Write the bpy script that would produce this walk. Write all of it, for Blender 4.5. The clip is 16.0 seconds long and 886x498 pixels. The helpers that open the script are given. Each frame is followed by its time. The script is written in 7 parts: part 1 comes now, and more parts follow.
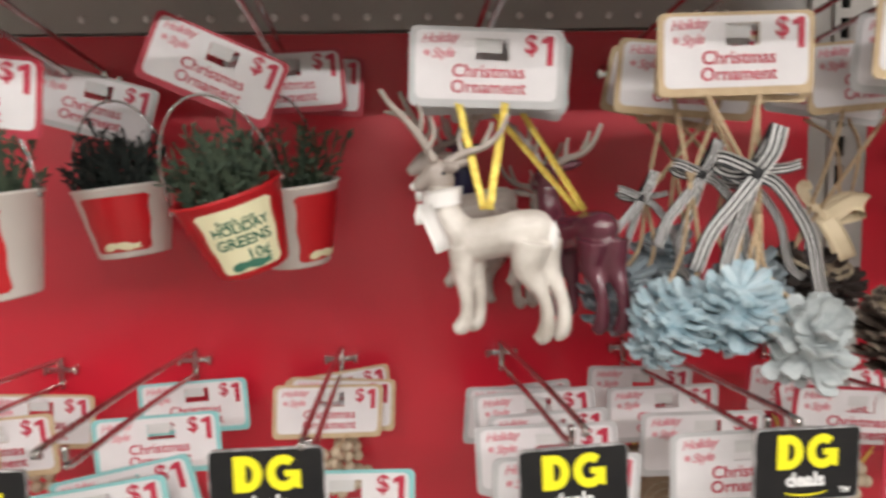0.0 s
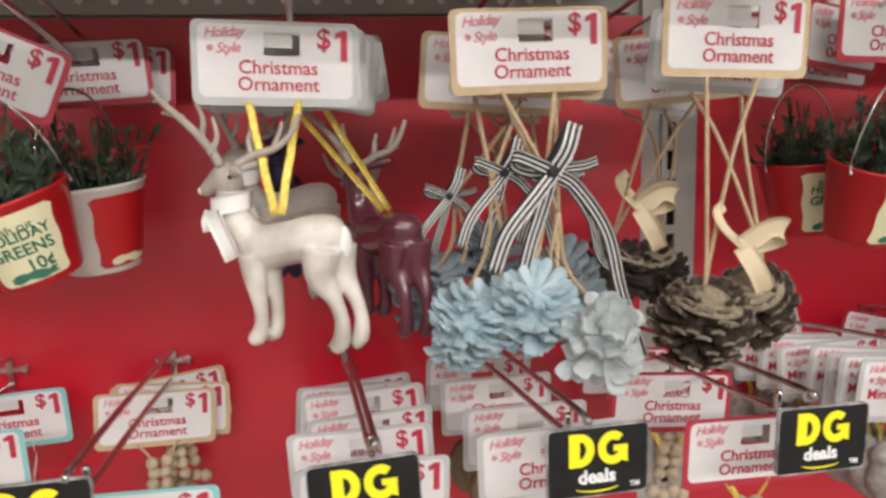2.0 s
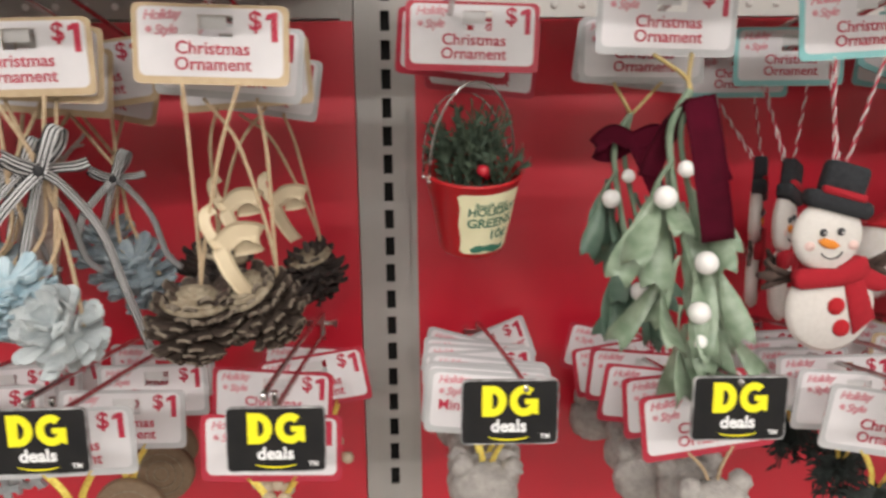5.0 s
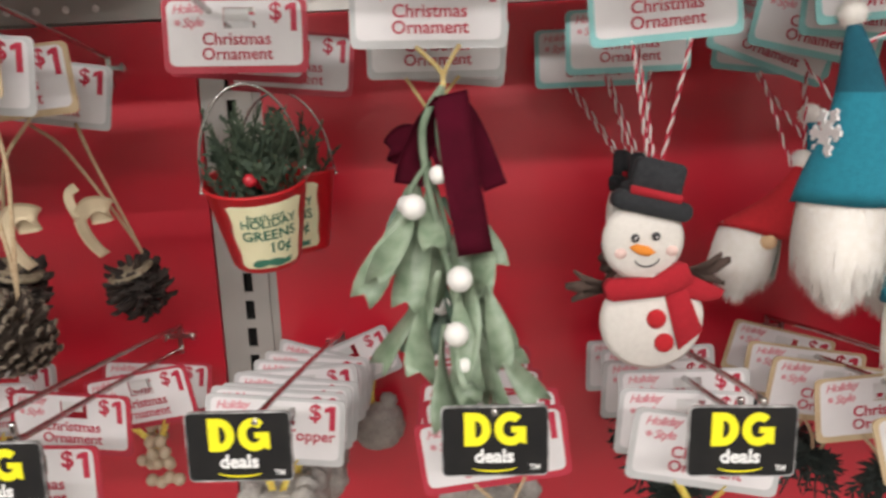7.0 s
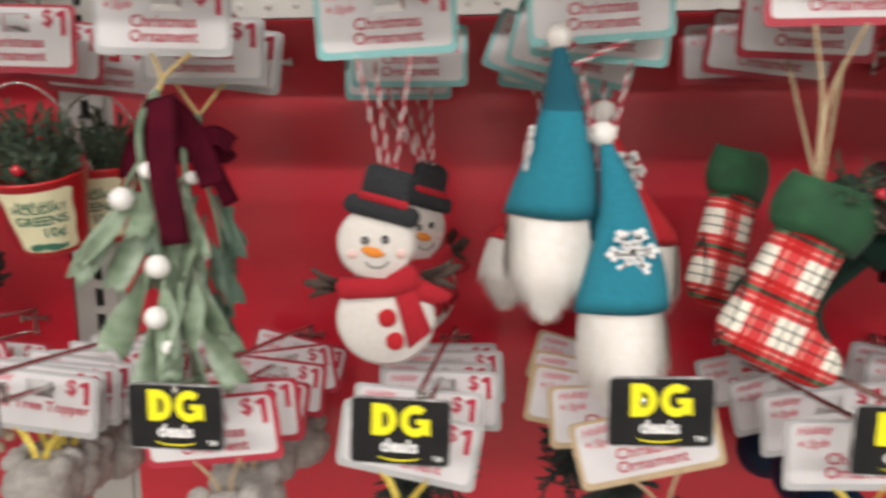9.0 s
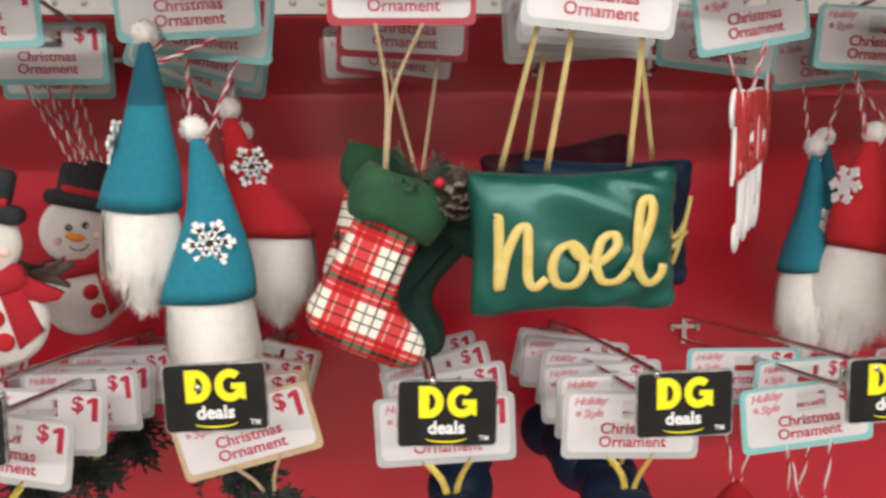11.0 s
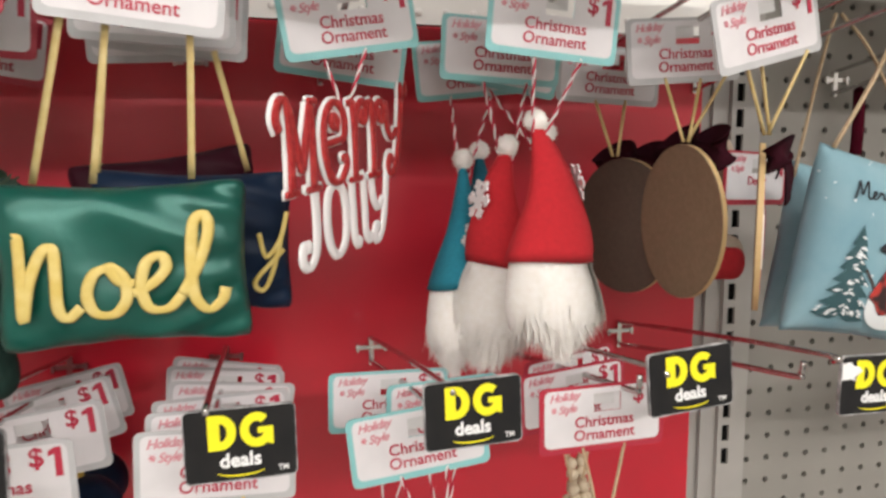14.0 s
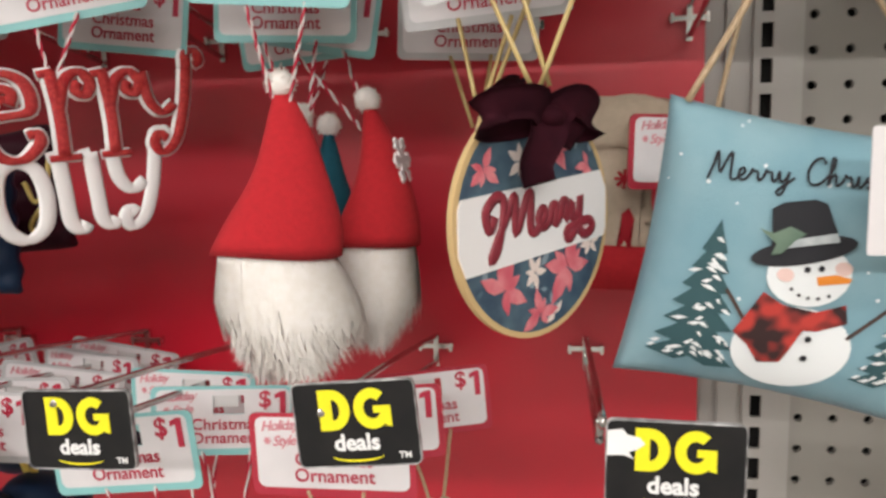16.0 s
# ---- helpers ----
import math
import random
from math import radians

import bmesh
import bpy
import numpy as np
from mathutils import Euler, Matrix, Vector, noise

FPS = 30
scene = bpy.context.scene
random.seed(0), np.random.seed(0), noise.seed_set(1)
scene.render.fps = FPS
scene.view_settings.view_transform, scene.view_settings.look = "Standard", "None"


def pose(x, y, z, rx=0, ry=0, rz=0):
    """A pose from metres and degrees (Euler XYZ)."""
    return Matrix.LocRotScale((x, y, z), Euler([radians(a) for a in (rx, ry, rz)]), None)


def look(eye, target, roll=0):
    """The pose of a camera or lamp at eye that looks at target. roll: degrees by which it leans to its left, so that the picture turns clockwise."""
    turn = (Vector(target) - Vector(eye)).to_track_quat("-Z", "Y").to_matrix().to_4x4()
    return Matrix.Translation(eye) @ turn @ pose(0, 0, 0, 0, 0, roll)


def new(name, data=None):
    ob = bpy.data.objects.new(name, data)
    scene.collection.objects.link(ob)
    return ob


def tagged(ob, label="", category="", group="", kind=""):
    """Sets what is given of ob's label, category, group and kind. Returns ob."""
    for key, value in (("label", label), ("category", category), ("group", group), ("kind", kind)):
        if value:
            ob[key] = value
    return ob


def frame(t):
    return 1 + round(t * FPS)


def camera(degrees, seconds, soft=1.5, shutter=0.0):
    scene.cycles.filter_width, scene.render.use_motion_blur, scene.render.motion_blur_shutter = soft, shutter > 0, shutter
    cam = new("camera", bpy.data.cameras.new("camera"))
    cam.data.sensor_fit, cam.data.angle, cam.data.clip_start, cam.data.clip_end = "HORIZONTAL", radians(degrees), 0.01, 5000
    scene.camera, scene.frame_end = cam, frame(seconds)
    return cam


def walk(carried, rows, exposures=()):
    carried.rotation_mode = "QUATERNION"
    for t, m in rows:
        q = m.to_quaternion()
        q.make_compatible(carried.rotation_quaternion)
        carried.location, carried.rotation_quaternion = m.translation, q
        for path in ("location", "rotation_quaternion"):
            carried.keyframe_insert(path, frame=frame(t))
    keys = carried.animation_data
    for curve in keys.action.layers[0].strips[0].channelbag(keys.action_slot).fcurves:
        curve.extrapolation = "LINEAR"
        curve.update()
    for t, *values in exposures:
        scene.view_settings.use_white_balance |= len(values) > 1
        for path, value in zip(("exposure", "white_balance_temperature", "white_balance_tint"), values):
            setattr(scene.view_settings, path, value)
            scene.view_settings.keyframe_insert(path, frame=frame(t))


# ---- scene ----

# ---------------------------------------------------------------- camera
cam = camera(61.5, 16.0, soft=2.8, shutter=0.5)
PATH = [
    # seconds, x, y, z, pitch, roll, yaw
    (0, -0.3975, -0.6413, 1.4982, -7.16, 1.27, -4.14),
    (0.5, -0.3542, -0.6317, 1.5010, -8.36, 1.82, -6.74),
    (1, -0.3447, -0.6169, 1.5140, -9.66, 1.94, -9.22),
    (1.5, -0.3517, -0.6233, 1.5208, -9.68, 1.83, -11.31),
    (2, -0.3322, -0.6329, 1.5129, -9.61, 1.79, -11.00),
    (2.5, -0.2957, -0.6369, 1.5076, -9.70, 1.75, -9.06),
    (3, -0.2579, -0.6312, 1.5067, -9.58, 1.38, -6.95),
    (3.5, -0.1966, -0.6381, 1.5104, -9.54, 1.13, -4.29),
    (4, -0.1272, -0.6601, 1.5166, -9.13, 0.68, -3.19),
    (4.5, -0.0607, -0.6746, 1.5171, -9.22, 0.65, -3.26),
    (5, 0.0171, -0.6918, 1.5091, -9.55, 0.70, -2.81),
    (5.2, 0.0305, -0.6915, 1.5113, -9.87, 1.66, -3.24),
    (7.3, 0.2274, -0.6516, 1.5138, -10.56, 2.17, 2.49),
    (7.5, 0.2500, -0.6533, 1.5191, -10.86, 1.73, 3.81),
    (8, 0.2812, -0.6583, 1.5148, -10.67, 1.14, 5.92),
    (8.5, 0.3126, -0.6723, 1.5127, -10.51, 0.74, 6.28),
    (9, 0.3890, -0.6755, 1.5031, -9.08, 0.35, 4.81),
    (9.5, 0.4668, -0.6774, 1.5091, -10.15, 0.87, 1.05),
    (9.7, 0.4912, -0.6777, 1.5024, -9.62, 0.89, 0.06),
    (11.8, 0.6270, -0.6895, 1.4884, -8.17, 0.49, -6.51),
    (12, 0.6480, -0.6817, 1.4873, -8.15, 0.47, -7.70),
    (12.5, 0.6897, -0.6828, 1.4891, -7.71, 0.14, -9.81),
    (13, 0.7164, -0.6975, 1.4970, -7.14, 0.11, -12.50),
    (13.5, 0.7328, -0.7046, 1.4927, -7.07, 0.18, -14.00),
    (14, 0.7395, -0.6670, 1.4872, -7.17, 0.12, -14.43),
    (14.5, 0.8021, -0.6401, 1.4882, -6.90, 0.16, -9.65),
    (15, 0.9515, -0.6141, 1.4861, -7.69, 1.01, -2.85),
    (15.5, 1.0465, -0.6116, 1.4792, -7.40, 1.10, 3.89),
    (16, 1.0759, -0.5907, 1.4734, -7.70, 1.37, 9.39),
]
EXPOSURES = [(0.0, -0.13), (16.0, -0.13)]
walk(cam, [(t, pose(x, y, z, 90 + pitch, roll, yaw)) for t, x, y, z, pitch, roll, yaw in PATH], EXPOSURES)

# ---------------------------------------------------------------- world and lights
world = bpy.data.worlds.new("world")
scene.world = world
world.use_nodes = True
world.node_tree.nodes["Background"].inputs[0].default_value = (1.0, 0.97, 0.93, 1)
world.node_tree.nodes["Background"].inputs[1].default_value = 0.25


def strip_lamp(x, y, z, length, watts, target):
    d = bpy.data.lights.new("unseen_tube_light", "AREA")
    d.shape, d.size, d.size_y, d.energy, d.color = "RECTANGLE", length, 0.10, watts, (1.0, 0.955, 0.925)
    ob = new("unseen_tube_light", d)
    ob.matrix_world = look((x, y, z), target)
    return ob


strip_lamp(0.3, -1.95, 3.10, 7.0, 70, (0.3, -1.2, 0.0))
# Unseen far row, added as frontal fill that reaches under the shelf.
strip_lamp(0.3, -4.40, 3.10, 7.0, 248, (0.3, -3.4, 0.0))


# ---------------------------------------------------------------- materials
def mat(name, color, rough=0.5, metal=0.0, color2=None, scale=60.0, bump=0.0, bscale=300.0, spec=0.5, sheen=0.0, coat=0.0, emit=None, detail=4.0):
    m = bpy.data.materials.new(name)
    m.use_nodes = True
    nt = m.node_tree
    b = nt.nodes["Principled BSDF"]
    b.inputs["Roughness"].default_value = rough
    b.inputs["Metallic"].default_value = metal
    b.inputs["Specular IOR Level"].default_value = spec
    b.inputs["Coat Weight"].default_value = coat
    b.inputs["Sheen Weight"].default_value = sheen
    b.inputs["Base Color"].default_value = (*color, 1)
    tc = nt.nodes.new("ShaderNodeTexCoord")
    if color2:
        n = nt.nodes.new("ShaderNodeTexNoise")
        n.inputs["Scale"].default_value, n.inputs["Detail"].default_value = scale, detail
        nt.links.new(tc.outputs["Object"], n.inputs["Vector"])
        r = nt.nodes.new("ShaderNodeValToRGB")
        r.color_ramp.elements[0].position, r.color_ramp.elements[1].position = 0.35, 0.68
        r.color_ramp.elements[0].color, r.color_ramp.elements[1].color = (*color, 1), (*color2, 1)
        nt.links.new(n.outputs["Fac"], r.inputs["Fac"])
        nt.links.new(r.outputs["Color"], b.inputs["Base Color"])
    if bump:
        n = nt.nodes.new("ShaderNodeTexNoise")
        n.inputs["Scale"].default_value, n.inputs["Detail"].default_value = bscale, 3.0
        nt.links.new(tc.outputs["Object"], n.inputs["Vector"])
        bp = nt.nodes.new("ShaderNodeBump")
        bp.inputs["Strength"].default_value, bp.inputs["Distance"].default_value = bump, 0.002
        nt.links.new(n.outputs["Fac"], bp.inputs["Height"])
        nt.links.new(bp.outputs["Normal"], b.inputs["Normal"])
    return m


def stripe_mat(name, a, c, period, axis=2, duty=0.5, rough=0.7, twist=0.0):
    """Two colours in stripes across one object axis; twist slants them."""
    m = mat(name, a, rough)
    nt = m.node_tree
    tc = nt.nodes.new("ShaderNodeTexCoord")
    sp = nt.nodes.new("ShaderNodeSeparateXYZ")
    nt.links.new(tc.outputs["UV"] if axis < 0 else tc.outputs["Object"], sp.inputs[0])
    if axis < 0:
        src = sp.outputs[-axis - 1]
    else:
        src = sp.outputs[axis]
    if twist:
        ad = nt.nodes.new("ShaderNodeMath")
        ad.operation = "MULTIPLY_ADD"
        nt.links.new(sp.outputs[0], ad.inputs[0])
        ad.inputs[1].default_value = twist
        nt.links.new(src, ad.inputs[2])
        src = ad.outputs[0]
    mu = nt.nodes.new("ShaderNodeMath")
    mu.operation = "MULTIPLY"
    nt.links.new(src, mu.inputs[0])
    mu.inputs[1].default_value = 1.0 / period
    fr = nt.nodes.new("ShaderNodeMath")
    fr.operation = "FRACT"
    nt.links.new(mu.outputs[0], fr.inputs[0])
    gt = nt.nodes.new("ShaderNodeMath")
    gt.operation = "GREATER_THAN"
    nt.links.new(fr.outputs[0], gt.inputs[0])
    gt.inputs[1].default_value = duty
    mx = nt.nodes.new("ShaderNodeMix")
    mx.data_type = "RGBA"
    nt.links.new(gt.outputs[0], mx.inputs["Factor"])
    mx.inputs["A"].default_value, mx.inputs["B"].default_value = (*a, 1), (*c, 1)
    nt.links.new(mx.outputs["Result"], nt.nodes["Principled BSDF"].inputs["Base Color"])
    return m


def plaid_mat(name):
    """Red, white, green and black tartan on object axes x and z."""
    m = mat(name, (0.7, 0.68, 0.62), 0.85, bump=0.3, bscale=900)
    nt = m.node_tree
    tc = nt.nodes.new("ShaderNodeTexCoord")
    sp = nt.nodes.new("ShaderNodeSeparateXYZ")
    nt.links.new(tc.outputs["Object"], sp.inputs[0])
    last = None
    for ax in (0, 2):
        mu = nt.nodes.new("ShaderNodeMath")
        mu.operation = "MULTIPLY"
        nt.links.new(sp.outputs[ax], mu.inputs[0])
        mu.inputs[1].default_value = 1 / 0.036
        fr = nt.nodes.new("ShaderNodeMath")
        fr.operation = "FRACT"
        nt.links.new(mu.outputs[0], fr.inputs[0])
        r = nt.nodes.new("ShaderNodeValToRGB")
        r.color_ramp.interpolation = "CONSTANT"
        el = r.color_ramp.elements
        pale, scarlet, pine, ink = (0.90, 0.87, 0.80), (0.62, 0.035, 0.04), (0.06, 0.14, 0.08), (0.16, 0.17, 0.15)
        stops = [(0.0, pale), (0.15, ink), (0.18, pale), (0.33, ink), (0.36, pale), (0.51, scarlet), (0.61, (0.80, 0.42, 0.38)), (0.64, scarlet), (0.72, pine if ax else scarlet), (0.80, scarlet), (0.88, (0.80, 0.42, 0.38)), (0.91, scarlet)]
        el[0].position, el[0].color = stops[0][0], (*stops[0][1], 1)
        el[1].position, el[1].color = stops[1][0], (*stops[1][1], 1)
        for p, c in stops[2:]:
            e = el.new(p)
            e.color = (*c, 1)
        nt.links.new(fr.outputs[0], r.inputs["Fac"])
        if last is None:
            last = r.outputs["Color"]
        else:
            mx = nt.nodes.new("ShaderNodeMix")
            mx.data_type, mx.blend_type = "RGBA", "MULTIPLY"
            mx.inputs["Factor"].default_value = 1.0
            nt.links.new(last, mx.inputs["A"])
            nt.links.new(r.outputs["Color"], mx.inputs["B"])
            gm = nt.nodes.new("ShaderNodeGamma")
            gm.inputs[1].default_value = 0.9
            nt.links.new(mx.outputs["Result"], gm.inputs[0])
            nt.links.new(gm.outputs[0], nt.nodes["Principled BSDF"].inputs["Base Color"])
    return m


RED_PANEL = mat("red_panel", (0.60, 0.010, 0.031), 0.33, color2=(0.52, 0.009, 0.028), scale=5, bump=0.03, bscale=25, spec=0.75)
PEG_GREY = mat("pegboard_grey", (0.31, 0.295, 0.265), 0.55, color2=(0.27, 0.255, 0.23), scale=9, bump=0.05, bscale=500)
GREY_METAL = mat("grey_powder_coat", (0.41, 0.39, 0.36), 0.5, color2=(0.36, 0.345, 0.32), scale=14, bump=0.05, bscale=500)
# Strip metal whitened to carry the light that falls on it.
LIT_STRIP_METAL = mat("lit_strip_metal", (0.86, 0.84, 0.80), 0.4, color2=(0.80, 0.78, 0.74), scale=12)
# Near-black colour that paints the shade inside holes and slots.
HOLLOW_SHADE = mat("hollow_shade", (0.012, 0.011, 0.010), 0.9)
WIRE = mat("zinc_wire", (0.62, 0.60, 0.58), 0.22, 1.0, color2=(0.45, 0.43, 0.42), scale=90)
CHROME = mat("chrome_plate", (0.75, 0.74, 0.72), 0.18, 1.0)
CARD = mat("white_card", (0.73, 0.705, 0.71), 0.4, color2=(0.67, 0.65, 0.655), scale=40)
CARD_BACK = mat("card_back", (0.62, 0.61, 0.60), 0.6, color2=(0.57, 0.56, 0.55), scale=40)
EDGE = {
    "silver": mat("silver_border", (0.46, 0.46, 0.46), 0.38, color2=(0.52, 0.52, 0.52), scale=50),
    "kraft": mat("kraft_border", (0.55, 0.42, 0.26), 0.65, color2=(0.49, 0.36, 0.22), scale=120),
    "red": mat("red_border", (0.47, 0.03, 0.055), 0.4, color2=(0.42, 0.026, 0.05), scale=50),
    "teal": mat("teal_border", (0.27, 0.58, 0.57), 0.42, color2=(0.24, 0.53, 0.53), scale=50),
}
INK_RED = mat("red_ink", (0.48, 0.025, 0.06), 0.5)
INK_MAROON = mat("maroon_ink", (0.20, 0.015, 0.028), 0.45, color2=(0.27, 0.025, 0.04), scale=200)
INK_PINK = mat("pink_ink", (0.66, 0.25, 0.29), 0.5)
INK_BLACK = mat("black_ink", (0.02, 0.02, 0.025), 0.5)
SIGN_BLACK = mat("sign_black", (0.010, 0.010, 0.011), 0.45, color2=(0.016, 0.015, 0.015), scale=60, spec=0.28)
SIGN_YELLOW = mat("sign_yellow", (0.86, 0.80, 0.015), 0.45)
SIGN_WHITE = mat("sign_white", (0.85, 0.85, 0.84), 0.45)
CLEAR_EDGE = mat("worn_plastic_edge", (0.10, 0.10, 0.10), 0.3, color2=(0.60, 0.60, 0.60), scale=90)
TWINE = mat("jute_twine", (0.46, 0.33, 0.20), 0.9, color2=(0.56, 0.43, 0.28), scale=400, bump=0.6, bscale=900)
GOLD = mat("gold_ribbon", (0.72, 0.50, 0.09), 0.32, 0.35, color2=(0.88, 0.74, 0.16), scale=300, bump=0.5, bscale=700)
GOLD_THREAD = mat("gold_thread", (0.66, 0.50, 0.13), 0.5, 0.1, color2=(0.74, 0.60, 0.22), scale=120, bump=0.15, bscale=1200)
GOLD_MATTE = mat("gold_cord", (0.60, 0.45, 0.18), 0.45, 0.2, color2=(0.68, 0.54, 0.26), scale=150)
STRIPE = stripe_mat("striped_ribbon", (0.010, 0.010, 0.012), (0.74, 0.73, 0.71), 0.334, -2, 0.63, 0.6)
CREAM = mat("cream_ribbon", (0.66, 0.55, 0.37), 0.6, color2=(0.60, 0.49, 0.32), scale=60, bump=0.2, bscale=900)
PLASTIC_WHITE = mat("pearl_white", (0.70, 0.66, 0.60), 0.28, color2=(0.38, 0.34, 0.29), scale=38, coat=0.3)
WHITE = mat("white_enamel", (0.80, 0.78, 0.75), 0.45)
TAUPE = mat("taupe_plastic", (0.36, 0.31, 0.27), 0.4, color2=(0.42, 0.37, 0.33), scale=120)
PURPLE = mat("plum_plastic", (0.085, 0.018, 0.030), 0.2, color2=(0.11, 0.024, 0.04), scale=70, coat=0.4)
NAVY = mat("navy_plastic", (0.012, 0.014, 0.045), 0.4)
CONE_BLUE = mat("powder_blue_scales", (0.31, 0.44, 0.50), 0.7, color2=(0.47, 0.57, 0.61), scale=140, bump=0.3, bscale=500)
CONE_PALE = mat("pale_silver_scales", (0.36, 0.40, 0.41), 0.5, color2=(0.50, 0.54, 0.54), scale=140, bump=0.3, bscale=500)
# Powder blue darkened: the shade on the rear cones is in the colour.
CONE_BLUE_SHADED = mat("shaded_blue_scales", (0.20, 0.25, 0.28), 0.75, color2=(0.30, 0.35, 0.37), scale=140, bump=0.3, bscale=500)
CONE_BROWN = mat("brown_scales", (0.030, 0.019, 0.014), 0.7, color2=(0.085, 0.060, 0.045), scale=230, bump=0.4, bscale=500)
CONE_TIP = mat("cone_scale_tips", (0.13, 0.10, 0.075), 0.75, color2=(0.25, 0.21, 0.16), scale=230, bump=0.3, bscale=500)
CONE_DARK = mat("dark_scales", (0.018, 0.013, 0.012), 0.7, color2=(0.05, 0.035, 0.028), scale=160, bump=0.4, bscale=500)
CONE_BASE = mat("cone_base", (0.20, 0.155, 0.10), 0.8, color2=(0.33, 0.28, 0.20), scale=200, bump=0.6, bscale=400)
PAIL_RED = mat("red_pail", (0.50, 0.010, 0.016), 0.35, color2=(0.45, 0.009, 0.014), scale=30, coat=0.15)
PAIL_WHITE = mat("white_pail", (0.66, 0.63, 0.58), 0.4, color2=(0.61, 0.58, 0.53), scale=30)
LABEL_CREAM = mat("cream_label", (0.74, 0.70, 0.46), 0.55, color2=(0.70, 0.66, 0.42), scale=60)
GREEN_INK = mat("green_ink", (0.03, 0.14, 0.09), 0.6)
FIR = mat("fir_needles", (0.035, 0.058, 0.038), 0.8, color2=(0.07, 0.098, 0.058), scale=120)
FIR_DARK = mat("dark_needles", (0.015, 0.022, 0.02), 0.85, color2=(0.03, 0.04, 0.035), scale=120)
BERRY = mat("red_berry", (0.45, 0.015, 0.03), 0.25, coat=0.3)
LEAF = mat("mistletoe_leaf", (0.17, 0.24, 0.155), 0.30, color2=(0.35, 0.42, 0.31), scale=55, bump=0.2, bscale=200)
# Darker copy paints the rear bunch's shade; also plain colour of the holly print.
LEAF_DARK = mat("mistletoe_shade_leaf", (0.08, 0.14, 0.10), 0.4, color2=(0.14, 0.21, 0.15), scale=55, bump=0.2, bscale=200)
STEM = mat("green_stem", (0.14, 0.20, 0.13), 0.6, color2=(0.20, 0.26, 0.18), scale=100)
VELVET = mat("maroon_velvet", (0.075, 0.004, 0.014), 0.9, color2=(0.045, 0.003, 0.009), scale=60, spec=0.08)
VELVET_DARK = mat("plum_velvet", (0.022, 0.004, 0.008), 0.9, color2=(0.036, 0.006, 0.011), scale=60, spec=0.08)
FELT_WHITE = mat("white_felt", (0.74, 0.70, 0.65), 0.95, color2=(0.69, 0.65, 0.60), scale=300, bump=0.5, bscale=1200)
FELT_RED = mat("red_felt", (0.50, 0.014, 0.022), 0.95, color2=(0.44, 0.012, 0.019), scale=300, bump=0.5, bscale=1200)
FELT_SCARF = mat("scarf_felt", (0.42, 0.012, 0.024), 0.95, color2=(0.37, 0.01, 0.02), scale=300, bump=0.5, bscale=1200)
FELT_BLACK = mat("black_felt", (0.018, 0.019, 0.022), 0.95, color2=(0.028, 0.03, 0.034), scale=300, bump=0.5, bscale=1200)
FELT_BROWN = mat("brown_felt", (0.06, 0.038, 0.030), 0.95, color2=(0.08, 0.05, 0.04), scale=300)
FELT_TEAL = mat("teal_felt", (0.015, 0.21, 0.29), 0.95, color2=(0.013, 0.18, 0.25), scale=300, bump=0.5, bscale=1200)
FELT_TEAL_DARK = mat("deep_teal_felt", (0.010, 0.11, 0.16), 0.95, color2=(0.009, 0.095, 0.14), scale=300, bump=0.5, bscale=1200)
ORANGE = mat("orange_felt", (0.72, 0.24, 0.03), 0.9)
ROSE = mat("rose_blush", (0.74, 0.54, 0.49), 0.95)
FUR = mat("white_fur", (0.86, 0.83, 0.79), 0.9, color2=(0.81, 0.77, 0.71), scale=200, sheen=0.03)
SKIN = mat("peach_felt", (0.70, 0.48, 0.28), 0.95)
GREEN_VELVET = mat("green_velvet", (0.007, 0.050, 0.018), 0.8, color2=(0.014, 0.085, 0.030), scale=50, sheen=0.08, bump=0.3, bscale=300)
EMERALD = mat("emerald_satin", (0.006, 0.112, 0.084), 0.31, 0.35, color2=(0.005, 0.088, 0.066), scale=25, bump=0.5, bscale=38, spec=0.7)
NAVY_SATIN = mat("navy_satin", (0.005, 0.016, 0.042), 0.5, color2=(0.004, 0.013, 0.034), scale=25, spec=0.2)
MAROON_SATIN = mat("maroon_satin", (0.030, 0.003, 0.009), 0.6, spec=0.15)
DARK_GREEN = mat("dark_green_felt", (0.006, 0.030, 0.022), 0.9, color2=(0.009, 0.04, 0.03), scale=200)
GLITTER_RED = mat("red_glitter", (0.40, 0.012, 0.02), 0.3, 0.2, color2=(0.62, 0.06, 0.05), scale=500, bump=0.6, bscale=1500)
ACRYLIC_WHITE = mat("white_acrylic", (0.82, 0.80, 0.79), 0.3, coat=0.2)
MDF = mat("brown_hardboard", (0.20, 0.135, 0.080), 0.75, color2=(0.23, 0.16, 0.10), scale=300)
# Brown hardboard darkened to paint the shade on the deepest plaque.
MDF_SHADED = mat("shaded_hardboard", (0.085, 0.058, 0.042), 0.8, color2=(0.10, 0.07, 0.05), scale=300)
WOOD_EDGE = mat("light_wood_edge", (0.60, 0.42, 0.20), 0.6)
PRINT_NAVY = mat("navy_print", (0.035, 0.065, 0.105), 0.45, color2=(0.09, 0.15, 0.19), scale=70)
PETAL = mat("poinsettia_print", (0.62, 0.10, 0.14), 0.45, color2=(0.74, 0.26, 0.28), scale=110)
PRINT_SLATE = mat("slate_print", (0.10, 0.16, 0.21), 0.45, color2=(0.05, 0.09, 0.13), scale=150)
PRINT_MIST = mat("mist_print", (0.30, 0.38, 0.42), 0.45, color2=(0.18, 0.25, 0.30), scale=150)
PETAL_PALE = mat("pale_petal_print", (0.78, 0.66, 0.60), 0.45)
